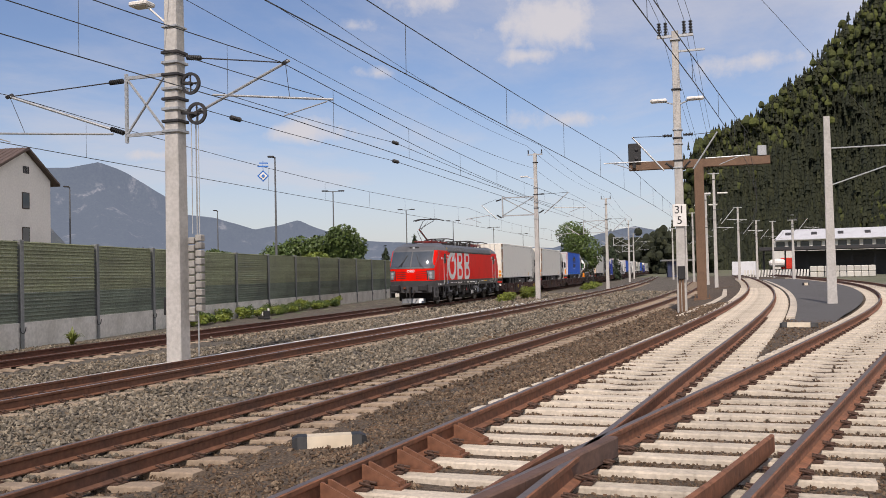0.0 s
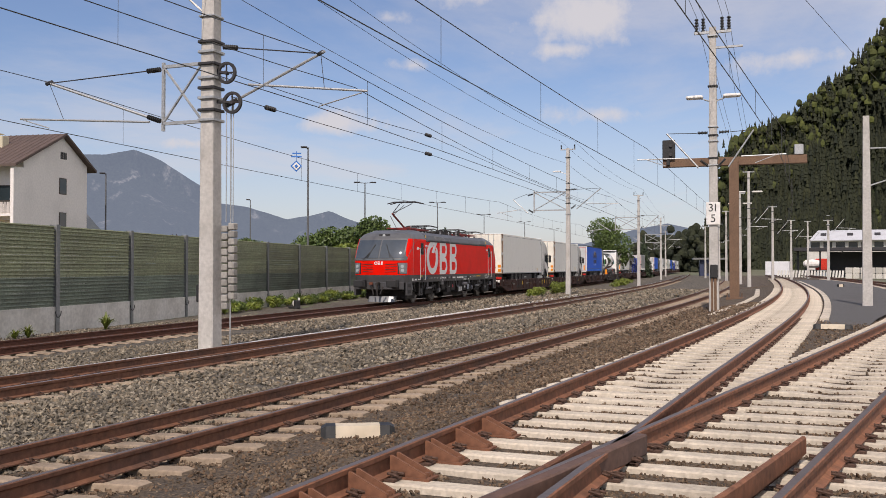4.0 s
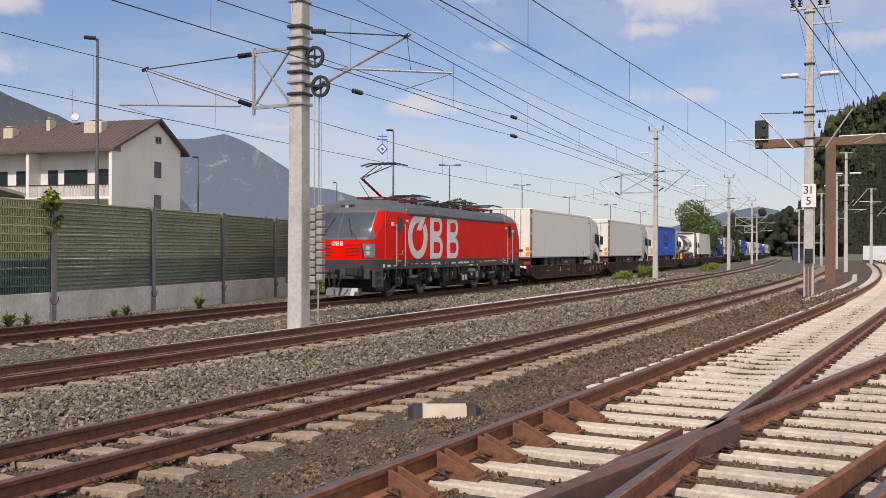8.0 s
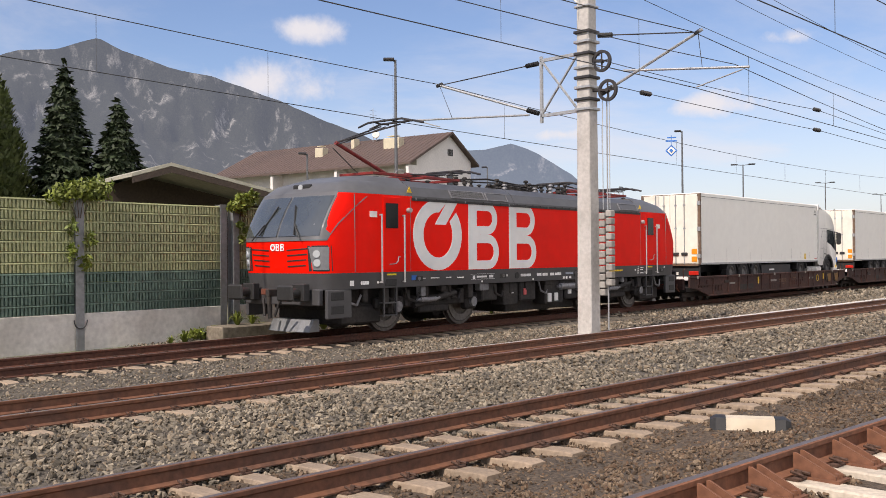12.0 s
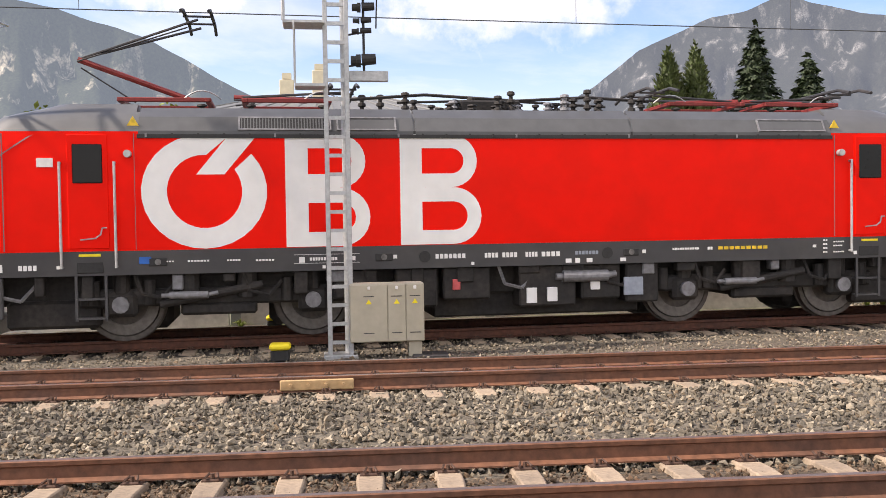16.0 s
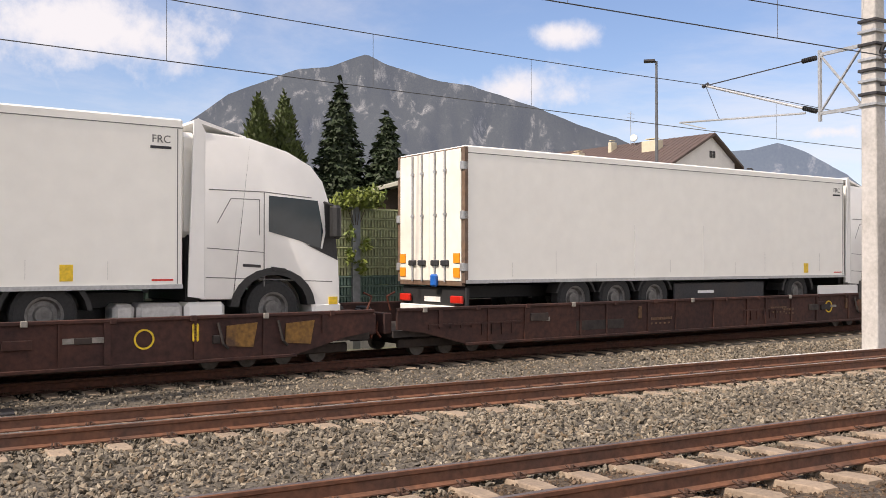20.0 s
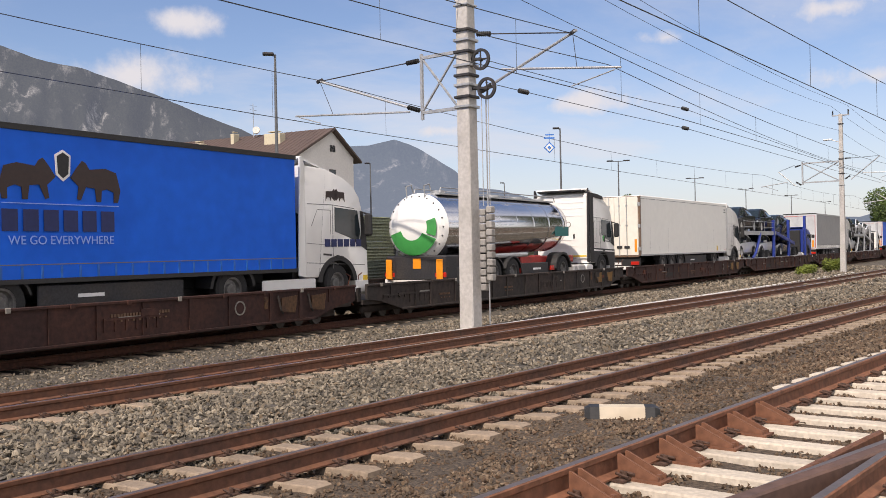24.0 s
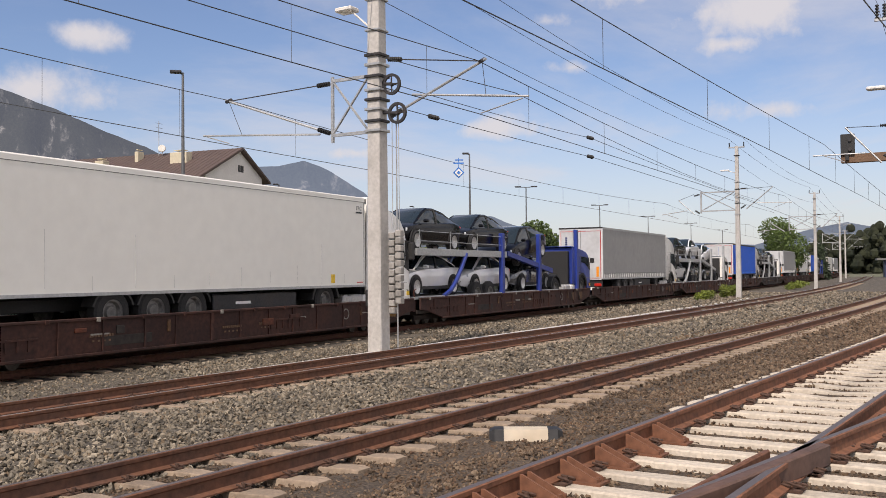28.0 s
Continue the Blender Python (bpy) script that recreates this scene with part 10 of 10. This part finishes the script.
def tank_lorry(k):
    top = thing("lorry", "polished steel tank lorry with white green-leaf end and white cab", "tank lorry", "lorries on the train")
    n, x0, x1 = 32, -4.55, 4.75

    def ring(x, r, zc=2.70):
        return [(x, r * 1.04 * math.cos(2 * math.pi * i / n), zc + r * math.sin(2 * math.pi * i / n)) for i in range(n)]
    bm = bmesh.new()
    loft(bm, [ring(x, r, zc) for x, r, zc in ((x0, 1.10, 2.62), (x0 + 2.0, 1.09, 2.64), (x1 - 0.5, 0.98, 2.76), (x1 - 0.12, 0.92, 2.78), (x1 + 0.08, 0.72, 2.78))])
    tank = part("tank", bm, M_CHROME, top, "polished steel tank barrel", 40)
    bm = bmesh.new()
    loft(bm, [ring(x, r, 2.62) for x, r in ((x0 - 0.36, 0.2), (x0 - 0.33, 0.5), (x0 - 0.22, 0.85), (x0 - 0.08, 1.06), (x0 + 0.03, 1.115))])
    end = part("tank_end", bm, M_CABWHITE, tank, "white domed tank end", 40)
    for a0, a1, r0, r1 in ((205, 345, 0.42, 0.90), (160, 200, 0.55, 0.85)):
        bm = bmesh.new()
        rows = []
        for a in np.linspace(math.radians(a0), math.radians(a1), 12):
            rows.append([(x0 - 0.02 - 0.36 * math.sqrt(max(0.0, 1 - (r / 1.13) ** 2)) - 0.02, r * 1.04 * math.cos(a), 2.62 + r * math.sin(a)) for r in np.linspace(r0, r1, 5)])
        loft(bm, rows, caps=False, closed=False)
        part("green_mark", bm, M_GREEN, end, "green leaf mark", 40)
    for i in range(22):
        a = 2 * math.pi * i / 22
        bm = bmesh.new()
        rod(bm, (x0 - 0.13, 1.0 * 1.04 * math.cos(a), 2.62 + 1.0 * math.sin(a)), (x0 - 0.09, 1.0 * 1.04 * math.cos(a), 2.62 + 1.0 * math.sin(a)), 0.03, n=6)
        part("stud", bm, M_DARK, end)
    for x in np.linspace(x0 + 0.9, x1 - 0.6, 7):
        u = (x - x0) / (x1 - x0)
        bm = bmesh.new()
        loft(bm, [ring(xx, 1.108 - 0.115 * u, 2.62 + 0.14 * u) for xx in (x - 0.03, x + 0.03)])
        part("tank_band", bm, M_CHROME, tank, "", 40)
    bm = bmesh.new()
    box(bm, x0 + 0.6, x1 - 0.3, -0.45, 0.45, 3.70, 3.75)
    part("catwalk", bm, M_GALV, tank, "grey top walkway")
    for x in np.linspace(x0 + 1.2, x1 - 0.8, 5):
        bm = bmesh.new()
        rod(bm, (x, 0, 3.72), (x, 0, 3.86), 0.24, n=12)
        part("manlid", bm, M_GALV, tank)
    for sy in (-1, 1):
        bm = bmesh.new()
        wire(bm, [(x0 + 0.5, sy * 0.5, 3.74), (x0 + 0.6, sy * 0.5, 3.92), (x1 - 0.4, sy * 0.5, 3.90), (x1 - 0.3, sy * 0.5, 3.72)], 0.02)
        part("walkway_rail", bm, M_GALV, tank)
        bm = bmesh.new()
        wire(bm, [(x0 - 0.1, sy * 0.35, 3.55), (x0 - 0.15, sy * 0.35, 3.95), (x0 + 0.15, sy * 0.35, 4.02), (x0 + 0.3, sy * 0.35, 3.72)], 0.022)
        part("ladder_hoop", bm, M_GALV, tank)
    trailer_frame(top, x0 - 0.2, 6.0, (-3.05, -1.75, -0.45))
    for sy in (-1, 1):
        bm = bmesh.new()
        box(bm, x0 - 0.32, x0 - 0.26, sy * 0.98 - 0.12, sy * 0.98 + 0.12, 0.95, 1.60, 0.02)
        part("tail_reflector", bm, M_ORANGE, top, "tall orange rear reflector")
        bm = bmesh.new()
        box(bm, 0.35, 2.0, sy * 1.05 - 0.06, sy * 1.05 + 0.06, 0.98, 1.62, 0.04)
        part("frame_panel", bm, mat("frame_red", (0.34, 0.016, 0.01), 0.5), top, "dark red frame panel")
        bm = bmesh.new()
        rod(bm, (x0 + 0.8, sy * 1.05, 1.62), (0.9, sy * 1.05, 1.66), 0.085, n=10)
        part("hose_tube", bm, M_GALV, top, "long grey hose tube")
        bm = bmesh.new()
        box(bm, 3.4, 4.6, sy * 1.02 - 0.01, sy * 1.02 + 0.01, 2.35, 2.72)
        part("side_sticker", bm, M_TEAL, top, "teal sticker")
        bm = bmesh.new()
        box(bm, 2.55, 2.85, sy * 1.2 - 0.02, sy * 1.2 + 0.02, 1.05, 1.22)
        part("side_lamp", bm, M_REDLAMP, top)
    bm = bmesh.new()
    box(bm, -0.2, 5.6, -0.75, 0.75, 1.30, 1.58, 0.03)
    part("frame_beam", bm, mat("frame_red", (0.34, 0.016, 0.01), 0.5), top, "red trailer frame beam")
    bm = bmesh.new()
    box(bm, x0 - 0.25, x0 + 0.75, -1.15, 1.15, 0.92, 1.72, 0.05)
    part("rear_cabinet", bm, M_DARK, top)
    bm = bmesh.new()
    box(bm, x0 - 0.27, x0 - 0.25, -0.25, 0.05, 1.3, 1.62)
    part("hazard_plate", bm, M_ORANGE, top, "orange hazard plate")
    tractor(top, M_CABWHITE, 6.25, None, True, 4.10, True)
    MOVING.append((top, 25.85 + 18.95 * k, 7.3))


def car(m, label):
    """A tall fastback car, 4.75 m long, facing +x, on z 0."""
    top = thing("car", label, "car", "cars on the transporters")
    # station, floor, half width, shoulder height, crown height of the lower body
    lower = ((-2.36, 0.52, 0.70, 0.86, 0.90), (-2.30, 0.34, 0.86, 0.98, 1.04), (-2.05, 0.28, 0.93, 1.03, 1.12), (-1.4, 0.26, 0.96, 1.04, 1.14), (-0.4, 0.24, 0.96, 1.00, 1.06), (0.6, 0.24, 0.96, 0.97, 1.04), (1.15, 0.25, 0.96, 0.93, 1.02), (1.7, 0.26, 0.94, 0.84, 0.93), (2.15, 0.28, 0.87, 0.74, 0.80), (2.34, 0.34, 0.76, 0.64, 0.68), (2.39, 0.46, 0.64, 0.56, 0.58))
    bm = bmesh.new()
    loft(bm, [[(x, -w * 0.90, z0), (x, -w, z0 + 0.14), (x, -w, z1 - 0.12), (x, -w * 0.96, z1), (x, -w * 0.80, z1 + (zc - z1) * 0.6), (x, -w * 0.4, zc), (x, w * 0.4, zc), (x, w * 0.80, z1 + (zc - z1) * 0.6), (x, w * 0.96, z1), (x, w, z1 - 0.12), (x, w, z0 + 0.14), (x, w * 0.90, z0)] for x, z0, w, z1, zc in lower])
    part("body", bm, m, top, "", 35)
    upper = ((-2.12, 0.98, 0.70, 1.10), (-1.7, 1.0, 0.66, 1.30), (-1.1, 1.0, 0.64, 1.50), (-0.4, 0.99, 0.64, 1.60), (0.15, 0.98, 0.65, 1.59), (0.55, 0.97, 0.68, 1.42), (0.95, 0.96, 0.74, 1.18), (1.28, 0.95, 0.80, 0.99))
    bm = bmesh.new()
    loft(bm, [[(x, -0.86, z0 - 0.05), (x, -(w * 0.55 + 0.86 * 0.45), z0 + (z1 - z0) * 0.6), (x, -w, z1 - 0.05), (x, -w * 0.78, z1), (x, w * 0.78, z1), (x, w, z1 - 0.05), (x, w * 0.55 + 0.86 * 0.45, z0 + (z1 - z0) * 0.6), (x, 0.86, z0 - 0.05)] for x, z0, w, z1 in upper])
    part("glasshouse", bm, M_GLASS, top, "dark glasshouse", 35)
    for sy in (-1, 1):
        bm = bmesh.new()   # roof edge and pillars in the body colour
        rows = [(-2.18, 0.72, 1.09), (-1.7, 0.67, 1.285), (-1.1, 0.65, 1.485), (-0.4, 0.65, 1.585), (0.15, 0.66, 1.575), (0.55, 0.69, 1.405), (0.95, 0.75, 1.165), (1.30, 0.81, 0.98)]
        loft(bm, [[(x, sy * (w - 0.05), z + 0.01), (x, sy * (w + 0.02), z - 0.03), (x, sy * (w + 0.02), z - 0.085), (x, sy * (w - 0.05), z - 0.06)] for x, w, z in rows])
        part("roof_edge", bm, m, top)
        bm = bmesh.new()
        loft(bm, [[(x - 0.045, sy * y, z), (x + 0.045, sy * y, z), (x + 0.045, sy * (y + 0.025), z), (x - 0.045, sy * (y + 0.025), z)] for x, y, z in ((-0.28, 0.86, 0.97), (-0.34, 0.745, 1.36), (-0.38, 0.645, 1.56))])
        part("door_pillar", bm, M_BLACK, top)
        for x in (-1.46, 1.47):
            arc = np.linspace(math.radians(-8), math.radians(188), 15)
            bm = bmesh.new()
            plate(bm, [(x + 0.43 * math.cos(a), 0.36 + 0.43 * math.sin(a)) for a in arc] + [(x + 0.37 * math.cos(a), 0.36 + 0.36 * math.sin(a)) for a in arc[::-1]], 0.03, "y", sy * 0.965 - 0.015)
            part("wheel_arch", bm, M_BLACK, top, "black arch lining")
            bm = bmesh.new()
            rod(bm, (x, sy * 0.80, 0.36), (x, sy * 0.962, 0.36), 0.39, n=20)
            part("wheel_well", bm, M_BLACK, top)
            road_wheel(top, x, sy * 0.90, 0.345, True)
        bm = bmesh.new()
        box(bm, -1.95, 1.9, sy * 0.955 - 0.012, sy * 0.955 + 0.012, 0.24, 0.36, 0.01)
        part("side_skirt", bm, M_BLACK, top)
        bm = bmesh.new()
        loft(bm, [[(2.30, sy * 0.50, 0.66), (2.34, sy * 0.50, 0.60), (2.30, sy * 0.52, 0.60)], [(2.00, sy * 0.90, 0.78), (2.05, sy * 0.91, 0.66), (1.98, sy * 0.91, 0.68)]])
        part("headlamp", bm, M_LAMP, top)
        bm = bmesh.new()
        box(bm, 0.72, 0.90, sy * 1.02 - 0.10, sy * 1.02 + 0.10, 1.0, 1.13, 0.04)
        part("mirror", bm, m, top)
        bm = bmesh.new()
        box(bm, -2.36, -2.22, sy * 0.66 - 0.2, sy * 0.66 + 0.2, 0.88, 0.98, 0.03)
        part("tail_lamp", bm, M_REDLAMP, top)
    bm = bmesh.new()
    loft(bm, [[(2.34, y, 0.34), (2.40, y, 0.42), (2.37, y, 0.50)] for y in (-0.55, 0.55)])
    part("lower_grille", bm, M_BLACK, top)
    return top


CARS = {}


def car_lorry(k, frame_m, upper, lower, label):
    top = thing("car_transporter", label, "car transporter", "lorries on the train")
    x0 = -9.3
    bm = bmesh.new()
    for sy in (-1, 1):
        box(bm, x0, 5.9, sy * 1.05 - 0.22, sy * 1.05 + 0.22, 0.92, 1.02, 0.01)
    part("lower_deck", bm, M_GALV, top)
    bm = bmesh.new()
    for sy in (-1, 1):
        box(bm, x0 + 0.2, -1.2, sy * 1.02 - 0.2, sy * 1.02 + 0.2, 2.56, 2.66, 0.01)
        box(bm, x0 + 0.2, -1.2, sy * 1.22 - 0.04, sy * 1.22 + 0.04, 2.48, 2.74, 0.01)
    part("upper_deck", bm, M_GALV, top)
    bm = bmesh.new()
    for sy in (-1, 1):
        box(bm, -0.2, 5.2, sy * 1.22 - 0.05, sy * 1.22 + 0.05, -0.1, 0.12, 0.01, m=pose(-0.9, 0, 2.62, 0, 8, 0))
        box(bm, -0.2, 5.2, sy * 1.0 - 0.2, sy * 1.0 + 0.2, -0.02, 0.06, 0.01, m=pose(-0.9, 0, 2.62, 0, 8, 0))
    part("ramp_deck", bm, frame_m, top, "sloping upper deck")
    for x, h in ((-1.66, 3.5), (2.56, 3.6), (7.75, 4.0)):
        for sy in (-1, 1):
            bm = bmesh.new()
            box(bm, x - 0.13, x + 0.13, sy * 1.22 - 0.09, sy * 1.22 + 0.09, 0.95, h, 0.02)
            part("post", bm, frame_m, top)
    for sy in (-1, 1):
        bm = bmesh.new()
        for i in range(8):
            a0, a1 = i / 8, (i + 1) / 8
            rod(bm, (-7.0 + 1.9 * a0 ** 0.6, sy * 1.22, 1.0 + 1.6 * a0), (-7.0 + 1.9 * a1 ** 0.6, sy * 1.22, 1.0 + 1.6 * a1), 0.09, n=6)
        part("curved_strut", bm, frame_m, top)
        for a in (-3.9, -2.7):
            road_wheel(top, a, sy * 1.0, 1.0)
    for sy in (-1, 1):
        bars = [((x0 + 0.3, z), (-1.2, z)) for z in (3.0, 3.35)] + [((x0 + 0.4 + i * 2.4, 2.66), (x0 + 0.4 + i * 2.4, 3.4)) for i in range(4)]
        for (xa, za), (xb, zb) in bars:
            bm = bmesh.new()
            rod(bm, (xa, sy * 1.25, za), (xb, sy * 1.25, zb), 0.012, n=4)
            part("rail", bm, M_GALV, top)
    tractor(top, frame_m if frame_m is not M_GALV else M_CABWHITE, 7.35, low=True)
    o = 25.85 + 18.95 * k
    MOVING.append((top, o, 7.3))
    spots = [(-7.15, 2.70, 0), (-2.45, 2.70, 0), (2.2, 2.36, 8)]
    for (x, z, tilt), name in zip(spots, upper):
        one = copy_thing(CARS[name], pose(0, -200, 0)) if CARS[name].get("used") else CARS[name]
        CARS[name]["used"] = 1
        MOVING.append((one, o, 7.3, pose(x, 0, z, 0, tilt, 180)))
    for x, name in zip((-7.2, -2.3, 2.6), lower):
        one = copy_thing(CARS[name], pose(0, -200, 0)) if CARS[name].get("used") else CARS[name]
        CARS[name]["used"] = 1
        MOVING.append((one, o, 7.3, pose(x, 0, 1.02, 0, 0, 180)))


def train():
    loco()
    for k in range(16):
        wagon(k)
    CARS.update(black=car(M_CAR_BLACK, "glossy black saloon car on a transporter deck"), white=car(M_CAR_WHITE, "white saloon car on a transporter deck"), grey=car(M_CAR_GREY, "dark grey saloon car on a transporter deck"))
    box_lorry(0, "white refrigerated lorry with white high-roof cab", M_BOXWHITE, M_CABWHITE, -0.75)
    box_lorry(1, "white refrigerated lorry with cream rear doors and blue valve", M_BOXWHITE, M_CABWHITE, -0.35, skirt=M_CABWHITE, extra=valve_box)
    box_lorry(2, "blue tarpaulin lorry with dark bull badge and white cab", M_BLUE, M_CABWHITE, 0.75, False, M_CABWHITE, M_REDLAMP, extra=lambda t, b: (blue_badge(t, b), cab_badge(t, b)))
    tank_lorry(3)
    box_lorry(4, "white refrigerated lorry with rust-stained rear door frame", M_BOXWHITE, M_CABWHITE, 0.0)
    car_lorry(5, M_BLUESTEEL, ("black", "black", "black"), ("white", "white", "grey"), "blue car transporter loaded with black and white cars")
    box_lorry(6, "grey tarpaulin lorry with pale cab on its wagon", M_TARPGREY, M_CABWHITE, 0.1, False, frame_m=M_REDLAMP)
    car_lorry(7, M_GALV, ("black", "white", "white"), ("white", "grey", "grey"), "grey steel car transporter loaded with saloon cars")
    box_lorry(8, "plain blue tarpaulin lorry with white cab", M_BLUE, M_CABWHITE, 0.3, False, frame_m=M_REDLAMP)
    car_lorry(9, M_GALV, ("grey", "grey", "black"), ("grey", "black", "grey"), "grey steel car transporter loaded with grey cars")
    box_lorry(10, "grey tarpaulin lorry far back in the train", M_TARPGREY, M_CABWHITE, 0.0, False)
    box_lorry(11, "white refrigerated lorry far back in the train", M_BOXWHITE, M_CABWHITE)
    box_lorry(12, "blue tarpaulin lorry far back in the train", M_BLUE, M_CABWHITE, 0.0, False)
    car_lorry(13, M_BLUESTEEL, ("white", "black", "grey"), ("black", "white", "grey"), "blue car transporter far back in the train")
    box_lorry(14, "white refrigerated lorry near the train's end", M_BOXWHITE, M_CABWHITE)
    box_lorry(15, "grey tarpaulin lorry at the train's end", M_TARPGREY, M_CABWHITE, 0.0, False)


train()

# ---- what moves ----
def motions():
    """The train runs in along the loop track, gathering speed; what stands on a wagon goes with it."""
    times = [0.5 * k for k in range(57)]
    for one, place, half, *seat in MOVING:
        rows = []
        for t in times:
            m = on_track(along(t) + place, half)
            rows.append((t, m @ seat[0] if seat else m))
        walk(one, rows)


motions()
